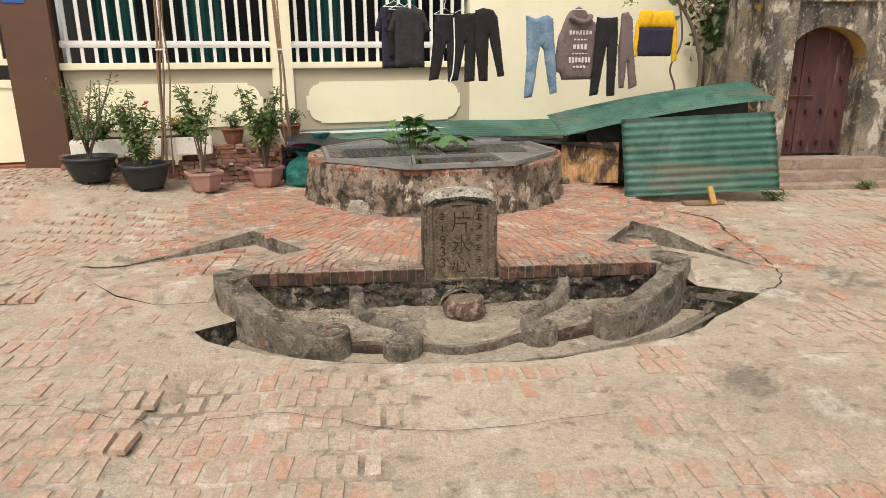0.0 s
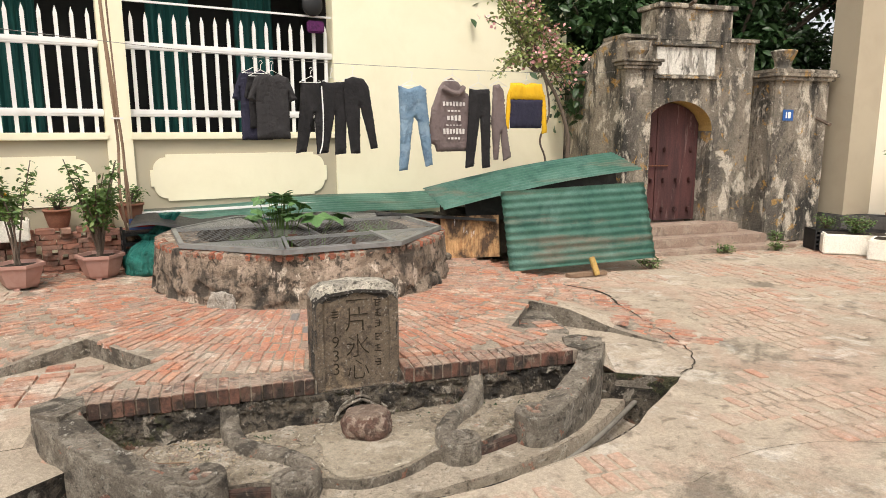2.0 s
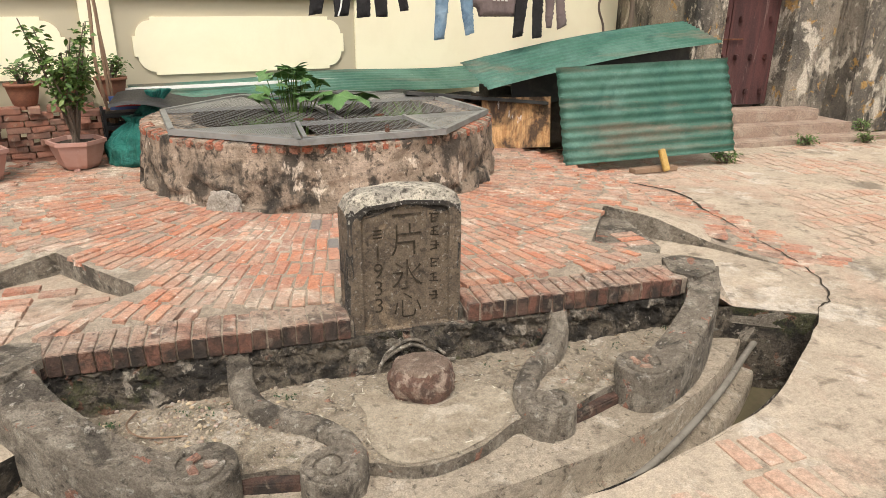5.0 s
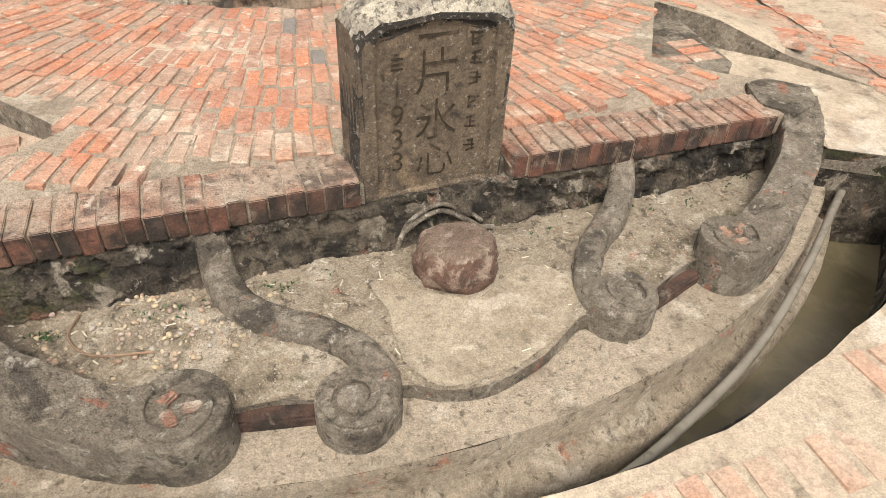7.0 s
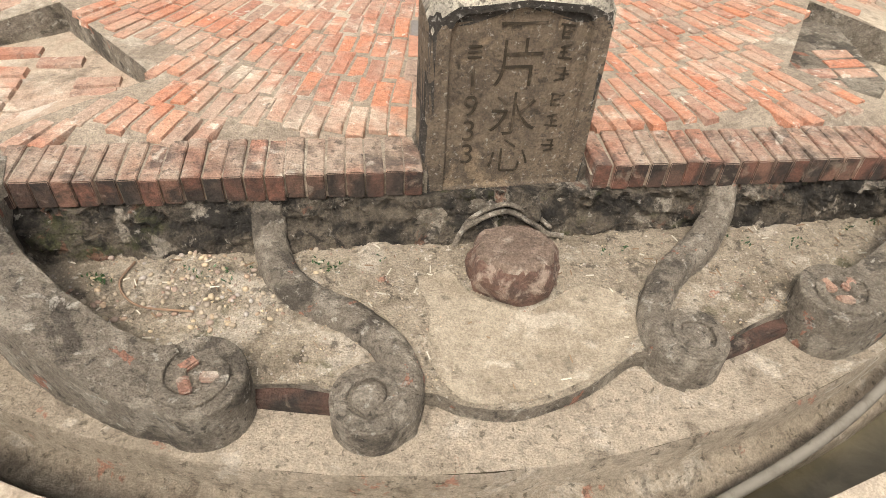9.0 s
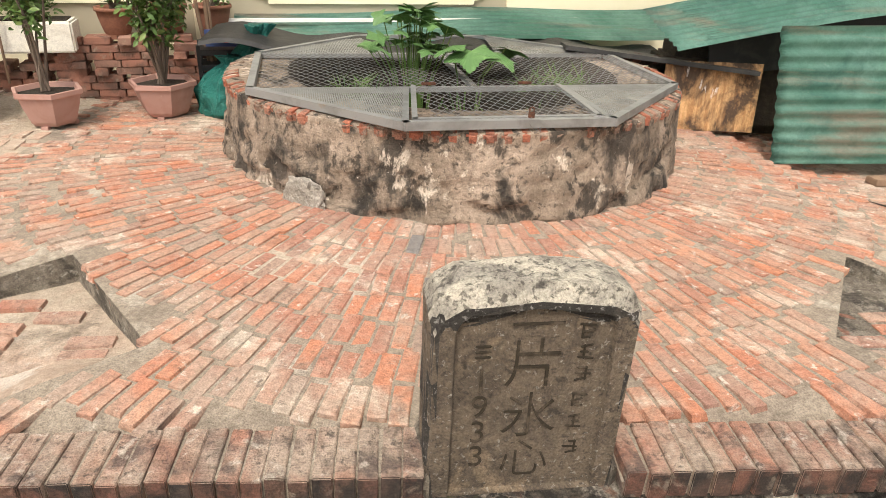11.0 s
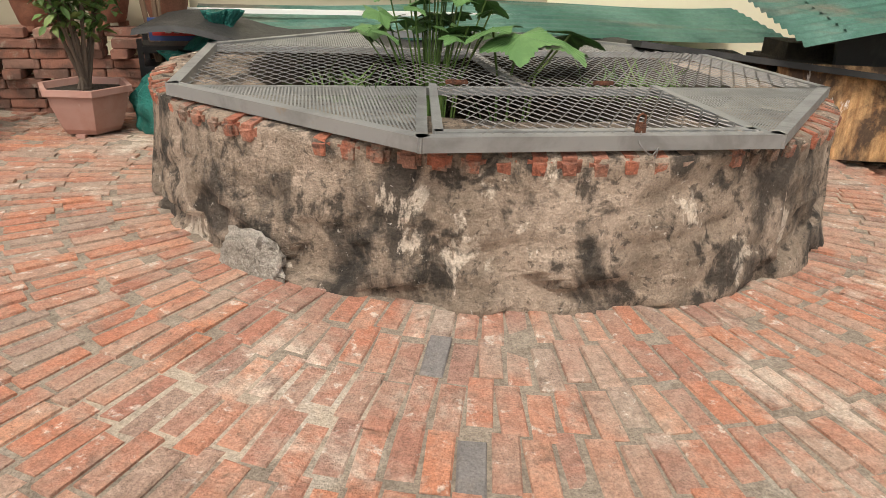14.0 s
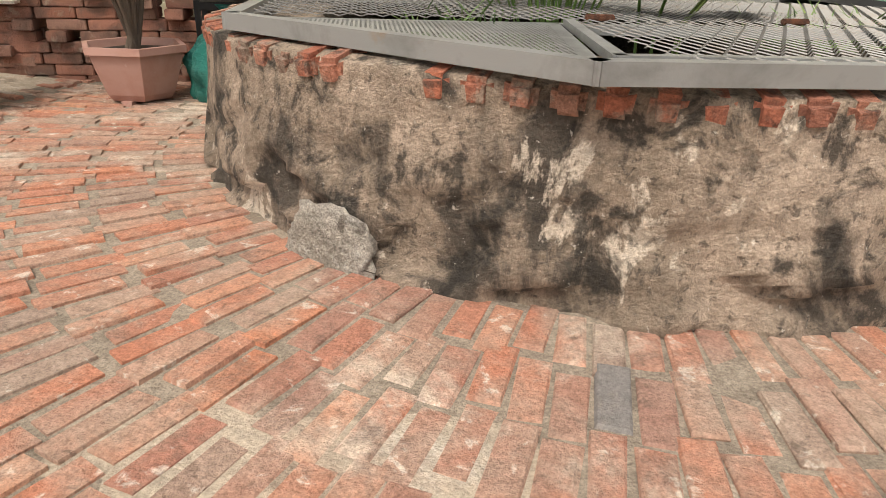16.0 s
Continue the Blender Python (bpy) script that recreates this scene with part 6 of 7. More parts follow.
for k, (z, w, h) in enumerate(((1.97, 0.34, 0.06), (1.79, 0.22, 0.075), (1.62, 0.33, 0.075), (1.88, 0.2, 0.02), (1.70, 0.24, 0.015), (1.53, 0.2, 0.03))):
    n = max(3, int(w / 0.045))
    for q in range(n):
        b = newbm()
        box(b, (w / n * 0.62, 0.006, h * rnd.uniform(0.7, 1.0)), m=LM @ pose(2.50 - w / 2 + w * (q + 0.5) / n, -0.012, z, 0, rnd.uniform(-8, 8), 0))
        part("print_bar", b, M_LETTER, hd, "pale illegible print")
garment("trousers", trousers(2.88, 2.17, 0.30, 1.03, 0.13, 0.12, -0.02), M_BLACK, "black trousers over a shirt on a hanger", "trousers", 2.87, 2.28, 0.035, 9, -0.02)
garment("trousers", [(3.10, 2.22), (3.20, 2.24), (3.27, 2.15), (3.30, 1.8), (3.40, 1.27), (3.28, 1.22), (3.22, 1.6), (3.20, 1.24), (3.12, 1.24), (3.08, 1.75)], M_TAUPE_CLOTH, "grey brown trousers on a hanger", "trousers", 3.18, 2.31, 0.04, 10)
ys = thing("jumper", "yellow and navy long-sleeved jumper on a hanger", "jumper", group="washing on the line")
part("yoke", cloth([(3.38, 2.26), (3.55, 2.27), (3.63, 2.24), (3.72, 2.27), (3.90, 2.26), (3.93, 2.1), (3.92, 2.04), (3.36, 2.04), (3.35, 2.12)], 0.035, 11), M_YELLOW, ys, "yellow yoke", True)
part("body", cloth([(3.36, 2.05), (3.91, 2.05), (3.90, 1.66), (3.38, 1.66)], 0.036, 11), M_NAVY, ys, "navy body", True)
part("sleeve", cloth([(3.90, 2.22), (3.96, 2.1), (4.00, 1.6), (3.92, 1.58), (3.90, 1.9)], 0.025, 12), M_YELLOW, ys, "yellow sleeve", True)
part("sleeve", cloth([(3.38, 2.22), (3.33, 2.1), (3.30, 1.66), (3.36, 1.65), (3.39, 1.95)], 0.025, 13), M_YELLOW, ys, "yellow sleeve", True)
hanger(3.64, 2.34, ys)


# ---- plants ----
def shrub(name, at, label, height, spread, n_stem, n_leaf, leaf_len, material=None, flower=None, n_flower=0, seed=1, lo=0.25, pot=None, category="plant"):
    r = random.Random(seed)
    e = thing(name, label, category, at)
    lv, fl_ = newbm(), newbm()
    st = newbm()
    for s in range(n_stem):
        a = r.uniform(0, 6.28)
        tip = Vector((math.cos(a) * spread * r.uniform(0.3, 1), math.sin(a) * spread * r.uniform(0.3, 0.8), height * r.uniform(0.65, 1.0)))
        mid = tip * 0.5 + Vector((r.uniform(-0.06, 0.06), r.uniform(-0.06, 0.06), 0.05))
        path = smooth_line([(r.uniform(-0.03, 0.03), r.uniform(-0.03, 0.03), 0), mid, tip], 6)
        tube(st, path, [0.010 * (1 - 0.8 * i / len(path)) + 0.002 for i in range(len(path))], 6)
        if n_stem <= 12:
            part("stem", st, M_BARK, e)
            st = newbm()
        for _ in range(int(1.9 * n_leaf) // n_stem):
            t = r.uniform(lo, 1.0)
            p = path[min(int(t * (len(path) - 1)), len(path) - 1)] + Vector((r.gauss(0, 0.04), r.gauss(0, 0.04), r.gauss(0, 0.03)))
            leaf(lv, Matrix.Translation(p) @ pose(0, 0, 0, r.uniform(-40, 50), r.uniform(-50, 50), r.uniform(0, 360)), 0.74 * leaf_len * r.uniform(0.6, 1.25), leaf_len * 0.36)
        if flower and s < n_flower:
            for k in range(9):
                leaf(fl_, Matrix.Translation(tip + Vector((r.gauss(0, 0.01), r.gauss(0, 0.01), 0.01))) @ pose(0, 0, 0, r.uniform(0, 80), 0, 40 * k), 0.05, 0.05)
    if n_stem > 12:
        tagged(part("stalk_mass", st, M_BARK, e), kind="stuff")
    else:
        st.free()
    tagged(part("leaves", lv, material or M_LEAF, e), kind="stuff")
    if flower:
        tagged(part("flowers", fl_, flower, e), kind="stuff")
    else:
        fl_.free()
    return e


def round_pot(at, r, h, material, label, sides=28):
    e = thing("flower_pot", label, "flower pot", at, group="flower pots")
    lathe_bm = lathe(newbm(), [(r * 0.62, 0), (r * 0.72, h * 0.12), (r * 0.9, h * 0.6), (r * 0.97, h * 0.86), (r * 1.06, h * 0.87), (r * 1.06, h), (r * 0.95, h), (r * 0.9, h * 0.86)], sides)
    part("bowl", lathe_bm, material, e, smooth=sides > 12)
    part("soil", lathe(newbm(), [(r * 0.92, h * 0.86), (0.001, h * 0.9)], sides), M_SOIL_SHADE, e)
    for k in range(3):
        a = 2.1 * k + 0.5
        part("foot", box(newbm(), (0.05, 0.05, 0.03), (r * 0.55 * math.cos(a), r * 0.55 * math.sin(a), -0.012)), material, e)
    return e


def on(x, y, dz=0.0):
    return (x, y, gz(x, y) + dz)


POTS = [((-4.28, 3.45), 0.30, 0.30, M_POT_BLACK, "black speckled round pot", 28), ((-3.62, 3.42), 0.29, 0.30, M_POT_BLACK, "black speckled round pot", 28),
        ((-2.93, 3.50), 0.235, 0.25, M_POT_PINK, "pink six-sided plastic pot", 6), ((-2.23, 3.86), 0.245, 0.26, M_POT_PINK, "pink six-sided plastic pot", 6)]
for (x, y), r, h, m, lab, sd in POTS:
    round_pot(on(x, y, 0.02), r, h, m, lab, sd)
shrub("rose_bush", on(-4.28, 3.45, 0.28), "sparse thorny shrub with small leaves in a black pot", 1.1, 0.6, 12, 460, 0.06, seed=3)
shrub("rose_bush", on(-3.62, 3.42, 0.28), "dark rose bush with red and white blooms", 0.95, 0.32, 9, 520, 0.085, M_LEAF, M_RED, 3, seed=4, lo=0.15)
shrub("shrub", on(-2.93, 3.50, 0.25), "upright green shrub with clustered leaves in a pink pot", 1.12, 0.26, 7, 270, 0.09, seed=5, lo=0.5)
shrub("kumquat_bush", on(-2.23, 3.86, 0.25), "dense green citrus bush in a pink pot", 1.1, 0.45, 12, 470, 0.095, seed=6, lo=0.4)
for (x, y, z, m, k) in ((-3.30, 4.28, 0.42, M_POT_TERRA, 21), (-2.75, 4.50, 0.52, M_POT_TERRA, 22), (-2.35, 4.6, 0.55, M_POT_TERRA, 23), (-1.98, 4.62, 0.55, M_POT_TERRA, 24)):
    round_pot((x, y, z), 0.15, 0.22, m, "small terracotta pot on the brick stack", 20)
    shrub("potted_herb", (x, y, z + 0.2), "low leafy herb in a terracotta pot", 0.2, 0.15, 6, 120, 0.06, seed=k, lo=0.2)
for x, y, k, tu in ((-4.35, 4.05, 31, 13), (-3.35, 4.22, 32, 13)):
    e = thing("planter_box", "dirty white foam planter box on bricks", "planter", (x, y, 0.42), tu, "foam planter boxes")
    part("box", box(newbm(), (0.72, 0.30, 0.24), (0, 0, 0.12), bevel=0.015), M_FOAM, e)
    part("soil", box(newbm(), (0.64, 0.22, 0.02), (0, 0, 0.24)), M_SOIL_SHADE, e)
    shrub("flowering_herb", (x, y, 0.66), "leafy herb with yellow flowers in a planter", 0.26, 0.34, 16, 420, 0.055, M_LEAF, M_GOLD, 7 if k == 32 else 0, seed=k, lo=0.1)


def brick_stack(at, turn, nx, nz, label):
    e = thing("brick_stack", label, "brick stack", at, turn)
    bb_ = newbm()
    box(bb_, (0.2, 0.1, 0.058), bevel=0.005)
    me_ = None
    for k in range(nz):
        for i in range(nx):
            for j in range(2):
                if k == nz - 1 and rnd.random() < 0.3:
                    continue
                if me_ is None:
                    ob = part("brick", bb_, M_BRICK_DARK2, e)
                    me_ = ob.data
                else:
                    ob = new("brick", me_)
                    ob.parent = e
                ob.matrix_basis = pose(-nx * 0.105 + 0.21 * i + 0.05 * (k % 2), 0.11 * j, 0.03 + 0.061 * k, 0, rnd.uniform(-1.5, 1.5), rnd.uniform(-4, 4) + (90 if (i + k) % 5 == 0 else 0))
    return e


M_BRICK_DARK2 = surface("stacked brick", (0.30, 0.13, 0.085), [((0.14, 0.09, 0.07), 7, 0.46, 0.62, 0.8), ((0.42, 0.36, 0.29), 11, 0.58, 0.7, 0.6)], 0.9, 0.7, 60, random_to=[(0.36, 0.17, 0.12), (0.22, 0.11, 0.08), (0.40, 0.24, 0.18)])
brick_stack(on(-2.35, 4.45, -0.02), 13, 7, 9, "stack of old red bricks under flower pots")
brick_stack(on(-3.35, 4.22, -0.05), 13, 4, 6, "blackened brick stack under a planter box")
brick_stack(on(-4.35, 4.05, -0.05), 13, 4, 5, "blackened brick stack under a planter box")

# sacks, crate with cards
def sack(at, r, h, seed, lean, label):
    """A full woven sack: bulging foot, folds gathered to a tied neck."""
    bm = newbm()
    prof = [(0.0, 0.55), (0.02, 0.86), (0.10, 1.0), (0.30, 1.06), (0.50, 0.98), (0.68, 0.80), (0.80, 0.52), (0.87, 0.30), (0.92, 0.36), (1.0, 0.52)]
    rings, lev, sides = [], 46, 96
    for k in range(lev + 1):
        t = k / lev
        q = max(n for n in range(len(prof) - 1) if prof[n][0] <= t)
        (t0, r0), (t1, r1) = prof[q], prof[q + 1]
        base_r = r * (r0 + (r1 - r0) * (t - t0) / (t1 - t0))
        ring = []
        for i in range(sides):
            a = 2 * math.pi * i / sides
            c, s_ = math.cos(a), math.sin(a)
            fold = abs(noise.noise((c * 2.6, s_ * 2.6, seed + 0.8 * t))) + 0.5 * abs(noise.noise((c * 6, s_ * 6, seed + 2.5 * t)))
            slump = 0.14 * noise.noise((c * 1.3, s_ * 1.3, seed + 3 * t)) + 0.05 * math.sin(22 * t + 3 * noise.noise((c * 2, s_ * 2, seed)))  * ss(0.2, 0.5, t)
            rr = base_r * (1 - (0.25 + 0.55 * t) * fold + slump + 0.12)
            ring.append(bm.verts.new((at[0] + rr * c + lean[0] * t * t, at[1] + 0.85 * rr * s_ + lean[1] * t * t, at[2] + h * t * (1 + 0.06 * noise.noise((c, s_, seed))))))
        rings.append(ring)
    for a_, b_ in zip(rings, rings[1:]):
        for i in range(sides):
            j = (i + 1) % sides
            bm.faces.new((a_[i], a_[j], b_[j], b_[i]))
    bm.faces.new(rings[0][::-1])
    bm.faces.new(rings[-1])
    return single("sack", bm, M_SACK, label, "sack", smooth=True)


sack((-1.74, 3.96, 0.0), 0.25, 0.46, 1.0, (0.03, 0.02), "teal woven plastic sack, full and tied")
sack((-1.60, 4.18, 0.0), 0.24, 0.68, 5.0, (0.10, -0.02), "crumpled teal woven sack behind a smaller one")
cr = thing("crate", "black plastic crate holding printed cartons", "crate", (-1.86, 4.36, 0.0), 13)
for z in (0.08, 0.2, 0.32, 0.44):
    part("slat", box(newbm(), (0.42, 0.3, 0.045), (0, 0, z), bevel=0.005), M_CRATE, cr)
for sx in (-1, 1):
    for sy in (-1, 1):
        part("post", box(newbm(), (0.03, 0.03, 0.5), (sx * 0.195, sy * 0.135, 0.25)), M_CRATE, cr)
ct = thing("carton", "red and blue printed carton", "carton", (-1.80, 4.30, 0.47), 10)
part("carton_side", box(newbm(), (0.34, 0.02, 0.13), (0, -0.1, 0.09)), M_CARD_BLUE, ct)
part("carton_band", box(newbm(), (0.30, 0.004, 0.07), (0.0, -0.113, 0.09)), M_CARD_RED, ct)
for i in range(4):
    part("mark", box(newbm(), (0.035, 0.003, 0.04), (-0.06 + 0.05 * i, -0.116, 0.09)), M_LETTER, ct, "pale printed bar")

# climbing poles and vines in front of the house
for u, lean, k in ((-4.6, 0.06, 1), (-2.95, -0.03, 2)):
    e = thing("climbing_vine", "bare woody vine tied to poles", "vine")
    r = random.Random(k)
    for q in range(4 if k == 1 else 3):
        pts = [HM @ Vector((u + lean * z + 0.035 * q + 0.03 * r.uniform(-1, 1), -0.55 + 0.03 * r.uniform(-1, 1), z)) for z in (0.2, 0.9, 1.5, 2.2, 3.0, 4.2)]
        bm = newbm()
        tube(bm, smooth_line(pts, 5), 0.016 if q < 2 else 0.011, 6)
        part("stem", bm, M_BAMBOO, e)
    b = newbm()
    box(b, (0.12, 0.1, 0.02), m=HM @ pose(u + lean * 1.8 + 0.04, -0.55, 1.78))
    part("tie", b, M_WHITE, e, "white tie")

# bougainvillea over the old gate's flank
bg = thing("bougainvillea", "pink flowering bougainvillea climbing the cream wall", "climber")
bm = newbm()
trunk = smooth_line([(4.05, 4.75, 0.2), (4.0, 4.72, 0.9), (4.02, 4.7, 1.5), (3.82, 4.7, 2.1), (3.5, 4.7, 2.55), (3.25, 4.7, 3.0)], 6)
tube(bm, trunk, [0.04 * (1 - 0.6 * i / len(trunk)) for i in range(len(trunk))], 8)
tube(bm, smooth_line([(3.62, 4.72, 0.75), (3.66, 4.72, 1.2), (3.56, 4.7, 1.5), (3.7, 4.7, 1.9), (3.6, 4.7, 2.5)], 6), 0.014, 6)
part("trunk", bm, M_BARK, bg)
bm = newbm()
r = random.Random(11)
lv, fl_ = newbm(), newbm()
for _ in range(46):
    b0 = Vector((3.45, 4.68, 2.45))
    tip = b0 + Vector((r.uniform(-0.75, 0.95), r.uniform(-0.4, 0.3), r.uniform(-0.15, 1.25)))
    if tip.x > b0.x + 0.45:
        tip.z = b0.z + r.uniform(-0.3, 0.45)
    path = smooth_line([b0, (b0 + tip) / 2 + Vector((0, 0, 0.16)), tip], 5)
    tube(bm, path, 0.006, 5)
    pinkish = r.random() < 0.5
    for k in range(46):
        p = path[r.randrange(3, len(path))] + Vector((r.gauss(0, 0.06), r.gauss(0, 0.06), r.gauss(0, 0.05)))
        if pinkish and k < 24 and (p - tip).length < 0.3:
            leaf(fl_, Matrix.Translation(p) @ pose(0, 0, 0, r.uniform(-60, 60), r.uniform(-60, 60), r.uniform(0, 360)), 0.055, 0.05)
        else:
            leaf(lv, Matrix.Translation(p) @ pose(0, 0, 0, r.uniform(-60, 60), r.uniform(-60, 60), r.uniform(0, 360)), 0.065, 0.04)
tagged(part("twig_mass", bm, M_BARK, bg), kind="stuff")
part("leaves", lv, M_LEAF_VINE, bg)
part("blossoms", fl_, M_PINK, bg)


# ---- trees behind the gate ----
def tree(at, height, crown_r, n, seed, label):
    r = random.Random(seed)
    e = thing("tree", label, "tree", at)
    bm, lv_ = newbm(), newbm()
    tr_ = smooth_line([(0, 0, 0), (0.1, 0.05, height * 0.3), (0.0, 0.1, height * 0.6)], 6)
    tube(bm, tr_, [0.22 * (1 - 0.5 * i / len(tr_)) for i in range(len(tr_))], 10)
    clumps = []
    for _ in range(46):
        c = Vector((r.gauss(0, 0.5) * crown_r, r.gauss(0, 0.45) * crown_r, height * 0.45 + r.uniform(-0.15, 0.6) * height * 0.8))
        clumps.append(c)
        tube(bm, smooth_line([(0, 0.1, height * 0.4), c * 0.6 + Vector((0, 0, height * 0.2)), c], 4), 0.03, 5)
    for _ in range(n):
        c = r.choice(clumps)
        p = c + Vector((r.gauss(0, 0.3), r.gauss(0, 0.3), r.gauss(0, 0.24))) * (crown_r / 3.0)
        if p.y + at[1] < 5.7:
            continue
        leaf(lv_, Matrix.Translation(p) @ pose(0, 0, 0, r.uniform(-70, 50), r.uniform(-60, 60), r.uniform(0, 360)), r.uniform(0.13, 0.22), 0.10)
    part("trunk", bm, M_BARK, e)
    part("crown", lv_, M_LEAF_DARK, e)


tree((7.0, 8.2, -0.2), 6.4, 3.6, 30000, 1, "dense dark broad-leaved tree behind the old gate")
tree((9.8, 8.6, -0.2), 6.4, 3.4, 26000, 2, "dense dark broad-leaved tree beyond the pier")
tree((5.2, 9.2, -0.2), 7.0, 3.2, 22000, 3, "dense dark broad-leaved tree behind the old gate")
tree((8.6, 7.0, -0.2), 5.6, 2.6, 20000, 4, "dense dark broad-leaved tree behind the old pier")

# ---- boxes and plants by the pale house ----
for x, y, tu, k in ((8.05, 3.2, -38, 41), (8.15, 2.45, -60, 42)):
    e = thing("planter_box", "dirty white foam box with seedlings on the ground", "planter", (x, y, -0.2), tu, "foam planter boxes")
    part("box", box(newbm(), (0.9, 0.42, 0.30), (0, 0, 0.15), bevel=0.02), M_FOAM, e)
    part("soil", box(newbm(), (0.8, 0.32, 0.02), (0, 0, 0.295)), M_SOIL_SHADE, e)
    shrub("seedlings", (x, y, 0.1), "green seedlings in a foam box", 0.24, 0.34, 14, 300, 0.06, M_LEAF_PALE if k == 42 else None, seed=k, lo=0.1)
c2 = thing("crate", "black slatted plastic crate with herbs", "crate", (7.95, 3.62, -0.2), -20)
for z in (0.03, 0.1, 0.17, 0.24, 0.31):
    part("slat", box(newbm(), (0.5, 0.34, 0.03), (0, 0, z), bevel=0.004), M_CRATE, c2)
for i in range(8):
    part("post", box(newbm(), (0.02, 0.352, 0.32), (-0.24 + 0.068 * i, 0, 0.17)), M_CRATE, c2)
shrub("potted_herb", (7.95, 3.62, 0.12), "low herb growing in a black crate", 0.2, 0.22, 8, 160, 0.05, seed=51, lo=0.1)
round_pot((9.1, 3.25, 0.05), 0.26, 0.3, M_POT_TERRA, "terracotta pot with a small tree")
shrub("potted_tree", (9.1, 3.25, 0.32), "slender leafy shrub in a terracotta pot", 1.25, 0.45, 9, 520, 0.09, seed=52, lo=0.35)
for x, y, k in ((7.15, 3.75, 61), (7.55, 4.2, 62), (6.2, 3.78, 63), (4.5, 3.2, 64)):
    shrub("weed_tuft", (x, y, -0.2), "green weed at the foot of the steps", 0.22 if k == 62 else 0.1, 0.14, 7, 90, 0.06, seed=k, lo=0.0)

# ---- bricks: edging course, radial platform paving, the worn court ----
bb = newbm()
box(bb, (0.0605, 0.225, 0.105), (0, 0.0975, -0.0525), bevel=0.0035)
# front faces take the darker brick material
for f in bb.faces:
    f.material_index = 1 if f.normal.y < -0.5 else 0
edge_me = None
for x0, x1 in ((-1.745, -0.355), (0.31, 1.63)):
    bed = newbm()
    box(bed, (x1 - x0, 0.205, 0.096), ((x0 + x1) / 2, 0.104, -0.051))
    part("mortar_bed", bed, M_MORTAR, basin_wall, "grey brown mortar between edging bricks")
x = -1.71
i = 0
while x < 1.62:
    if not (-0.33 < x < 0.29):
        if edge_me is None:
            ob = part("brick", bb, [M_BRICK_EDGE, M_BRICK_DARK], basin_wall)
            edge_me = ob.data
        else:
            ob = new("brick", edge_me)
            ob.parent = basin_wall
        ob.matrix_basis = pose(x, rnd.uniform(-0.008, 0.008), 0.006 + rnd.uniform(-0.004, 0.003), rnd.uniform(-1.5, 1.5), rnd.uniform(-1.5, 1.5), rnd.uniform(-1.5, 1.5))
    x += 0.0675 + rnd.uniform(-0.002, 0.003)


def paving_ok(x, y):
    if inside((x, y), NOTCH_L) or inside((x, y), NOTCH_R) or inside((x, y), HOLE):
        return False
    return True


def brick_mesh(L, Wd, seed):
    b = newbm()
    box(b, (L, Wd, 0.05), (0, 0, -0.025))
    top = [v for v in b.verts if v.co.z > -0.01]
    bmesh.ops.bevel(b, geom=[e for e in b.edges if all(v in top for v in e.verts)], offset=0.006, segments=1, affect="EDGES")
    r_ = random.Random(seed)
    for v in b.verts:
        v.co += Vector((r_.uniform(-0.003, 0.003), r_.uniform(-0.003, 0.003), r_.uniform(-0.0015, 0.0015)))
    me = bpy.data.meshes.new("brick")
    b.to_mesh(me)
    b.free()
    return me


singles = [brick_mesh(0.196, 0.067, k) for k in range(4)]
greys = [brick_mesh(0.196, 0.067, k + 9) for k in range(1)]
for me in singles:
    me.materials.append(M_BRICK)
greys[0].materials.append(M_BRICK_GREY)
VJ, FJ = [], []                # joined platform bricks
VW, FW = [], []                # joined worn court bricks


def joined(V, F, m, L, Wd, h=0.0):
    n = len(V)
    j = lambda: rnd.uniform(-0.004, 0.004)
    for sx, sy, z, k in ((-1, -1, -0.03, 1), (1, -1, -0.03, 1), (1, 1, -0.03, 1), (-1, 1, -0.03, 1), (-1, -1, 0, 0.93), (1, -1, 0, 0.93), (1, 1, 0, 0.93), (-1, 1, 0, 0.93)):
        p = m @ Vector((sx * (L / 2 - (0.005 if z == 0 else 0)) + j(), sy * (Wd / 2 - (0.005 if z == 0 else 0)) + j(), z + h))
        V.append(p[:])
    for f in ((4, 5, 6, 7), (0, 1, 5, 4), (1, 2, 6, 5), (2, 3, 7, 6), (3, 0, 4, 7)):
        F.append(tuple(n + q for q in f))


count = 0
r_row = 1.72
row = 0
while r_row < 4.6:
    n_in = int(2 * math.pi * r_row / 0.0765)
    n_in = int(n_in)
    for i in range(n_in):
        a = 2 * math.pi * (i + 0.37 * (row % 3)) / n_in
        r_b = r_row + 0.07 * (((i * 7 + row * 3) % 5) / 5.0 - 0.4)
        x, y = WELL[0] + r_b * math.cos(a), WELL[1] + r_b * math.sin(a)
        if not (-2.9 < x < 3.2 and 0.26 < y < 5.2) or not paving_ok(x, y):
            continue
        if not all(paving_ok(x + dx, y + dy) for dx in (-0.05, 0.05) for dy in (-0.05, 0.05)):
            continue
        if noise.noise((x * 1.1, y * 1.1, 8)) > 0.42 and r_row > 2.4:
            continue
        z = gz(x, y) + 0.006 + rnd.uniform(-0.004, 0.004)
        m = pose(x, y, z, rnd.uniform(-1.5, 1.5), rnd.uniform(-1.5, 1.5), math.degrees(a) + rnd.uniform(-3, 3))
        if -0.95 < x < 0.45 and y < 2.5 and count < 298:
            ob = new("brick", greys[0] if rnd.random() < 0.02 else singles[rnd.randrange(4)])
            ob.parent = ground
            ob.matrix_basis = m
            count += 1
        else:
            joined(VJ, FJ, m, 0.196, 0.067)
    r_row += 0.204
    row += 1
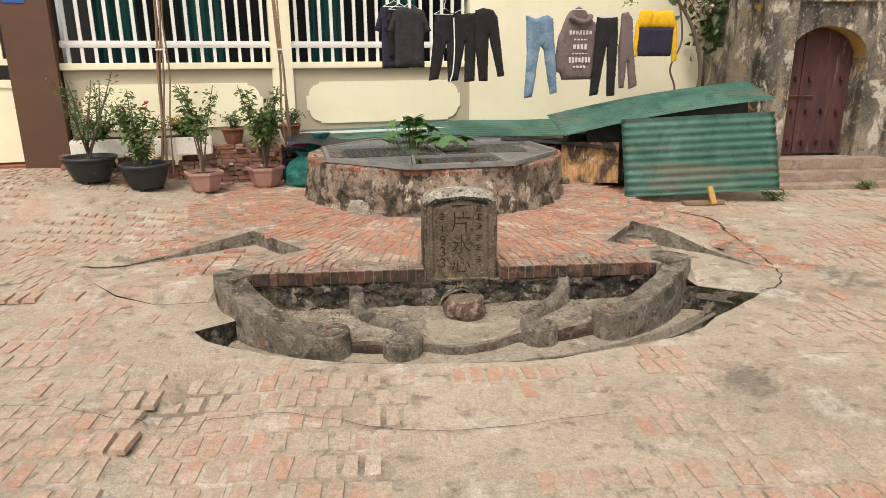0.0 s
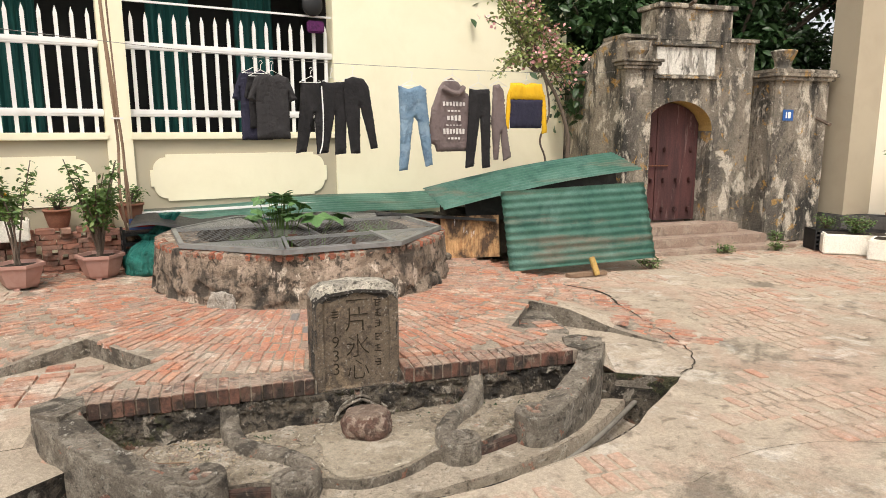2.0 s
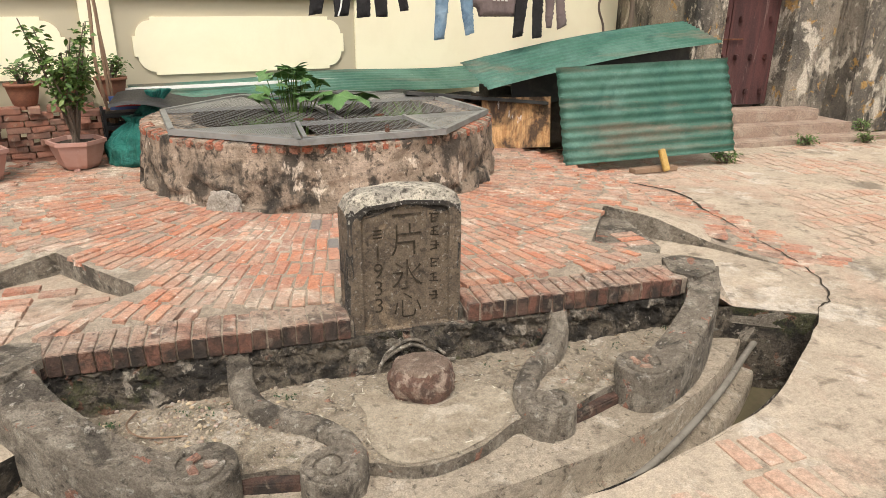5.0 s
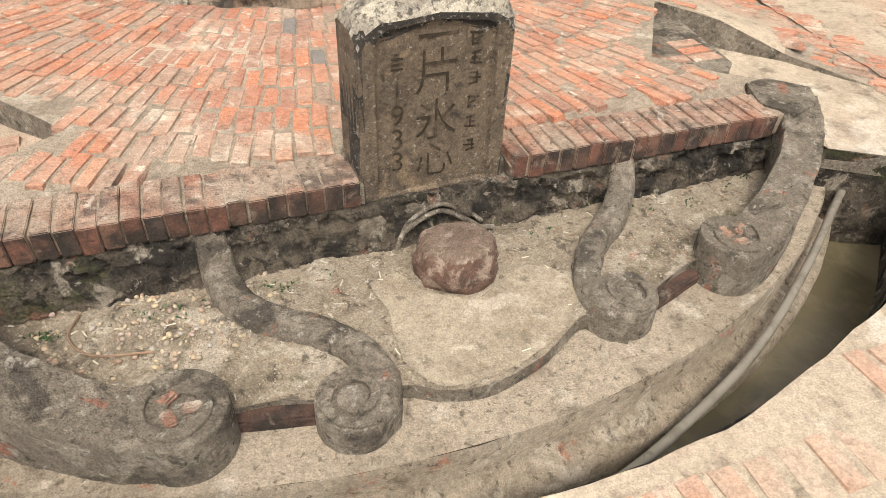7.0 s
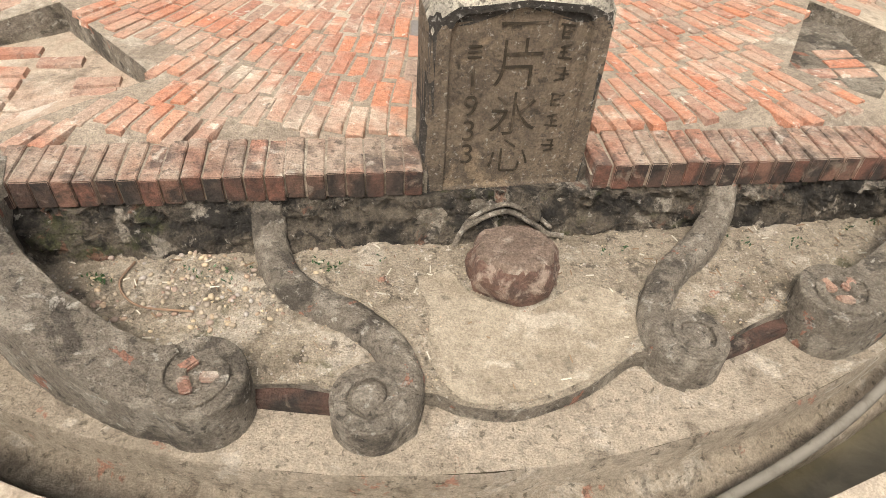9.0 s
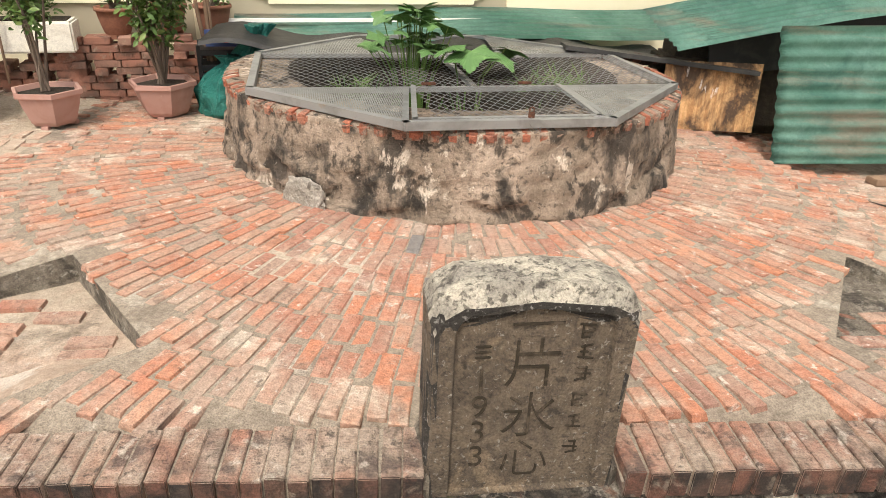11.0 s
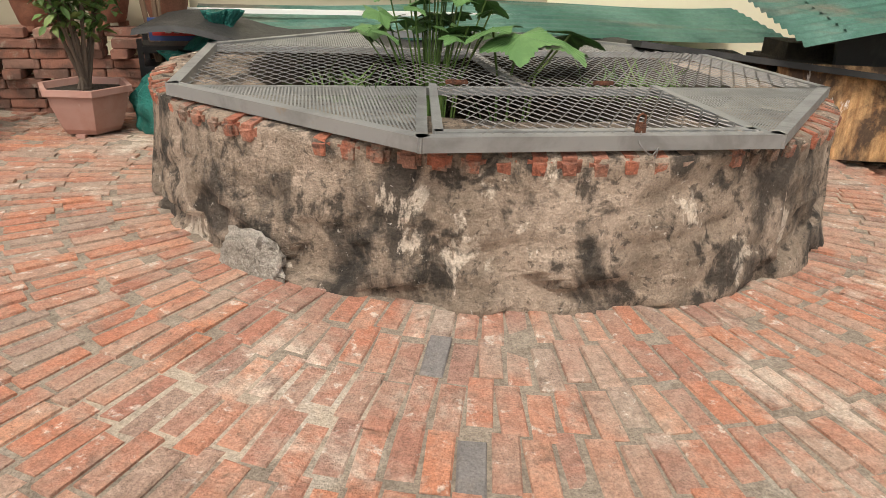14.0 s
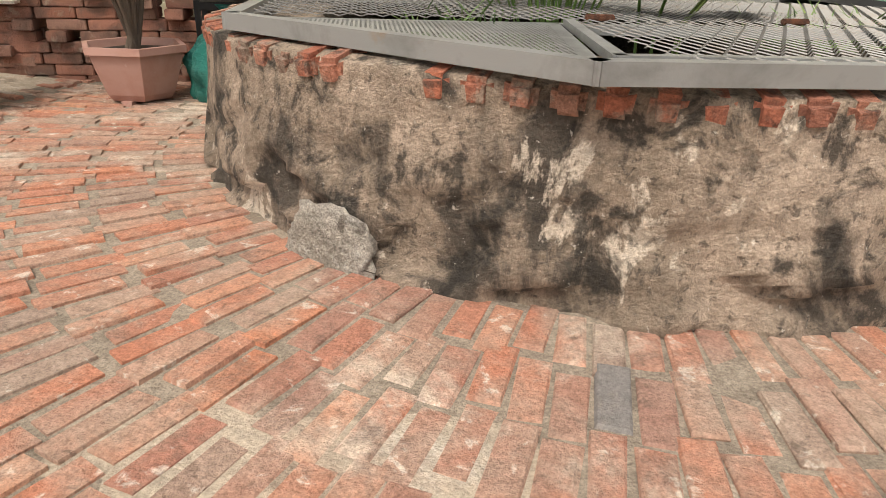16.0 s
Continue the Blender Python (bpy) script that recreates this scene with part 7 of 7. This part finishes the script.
# brick floors of the two sunken steps
for loop, zf, (x0, x1), (y0, y1) in ((NOTCH_L, -0.124, (-2.5, -1.4), (0.5, 1.4)), (STEP_R, -0.078, (1.4, 2.1), (0.4, 1.5))):
    a = y0
    while a < y1:
        b_ = x0
        while b_ < x1:
            if all(inside((b_ + dx, a + dy), loop) for dx in (-0.11, 0.11) for dy in (-0.05, 0.05)) and rnd.random() < 0.75:
                joined(VJ, FJ, pose(b_, a, zf + rnd.uniform(-0.004, 0.004), 0, 0, rnd.uniform(-3, 3)), 0.195, 0.085)
            b_ += 0.21
        a += 0.098

pj = bpy.data.meshes.new("platform_bricks")
pj.from_pydata(VJ, [], FJ)
pj.materials.append(M_BRICK_STUFF)
ob = tagged(new("platform_bricks", pj), "red bricks laid in rays round the well", kind="stuff")
ob.parent = ground

# the rest of the court: headers in rows, sunk in cement
y = -6.5
row = 0
while y < 6.2:
    x = -7.0 + 0.05 * (row % 2)
    while x < 8.2:
        fan = math.hypot(x - WELL[0], y - WELL[1])
        on_platform = -2.9 < x < 3.2 and 0.18 < y < 5.2
        tall = 0.20 if y < 0.5 else 0.10
        if not on_platform and all(paving_ok(x + dx, y + dy) for dx in (-0.09, 0.09) for dy in (-0.11, 0.11)) and y < 5.0 + 0.2 * x:
            cover = noise.noise((x * 0.8, y * 0.8, 21)) + 0.5 * noise.noise((x * 2.3, y * 2.3, 5))
            right_bias = 0.25 * ss(1.5, 3.5, x) * ss(-3, 0, y)
            if cover < 0.2 - right_bias and rnd.random() > 0.06:
                wx, wy = x + 0.05 * noise.noise((x * 0.6, y * 0.6, 50)), y + 0.10 * noise.noise((x * 0.5, y * 0.5, 60))
                m = pose(wx, wy, gz(wx, wy) + 0.006 + rnd.uniform(-0.005, 0.004) - 0.010 * max(0, cover + 0.1), rnd.uniform(-1, 1), rnd.uniform(-1, 1), rnd.uniform(-4, 4) + 90 + 9 * noise.noise((x * 0.5, y * 0.5, 40)))
                joined(VW, FW, m, 0.195 * rnd.uniform(0.85, 1.02), 0.09 * rnd.uniform(0.85, 1.02))
        x += 0.105
    y += 0.212
    row += 1
pw = bpy.data.meshes.new("court_bricks")
pw.from_pydata(VW, [], FW)
pw.materials.append(M_BRICK_WORN)
ob = tagged(new("court_bricks", pw), "worn bricks sunk in cement across the court", kind="stuff")
ob.parent = ground
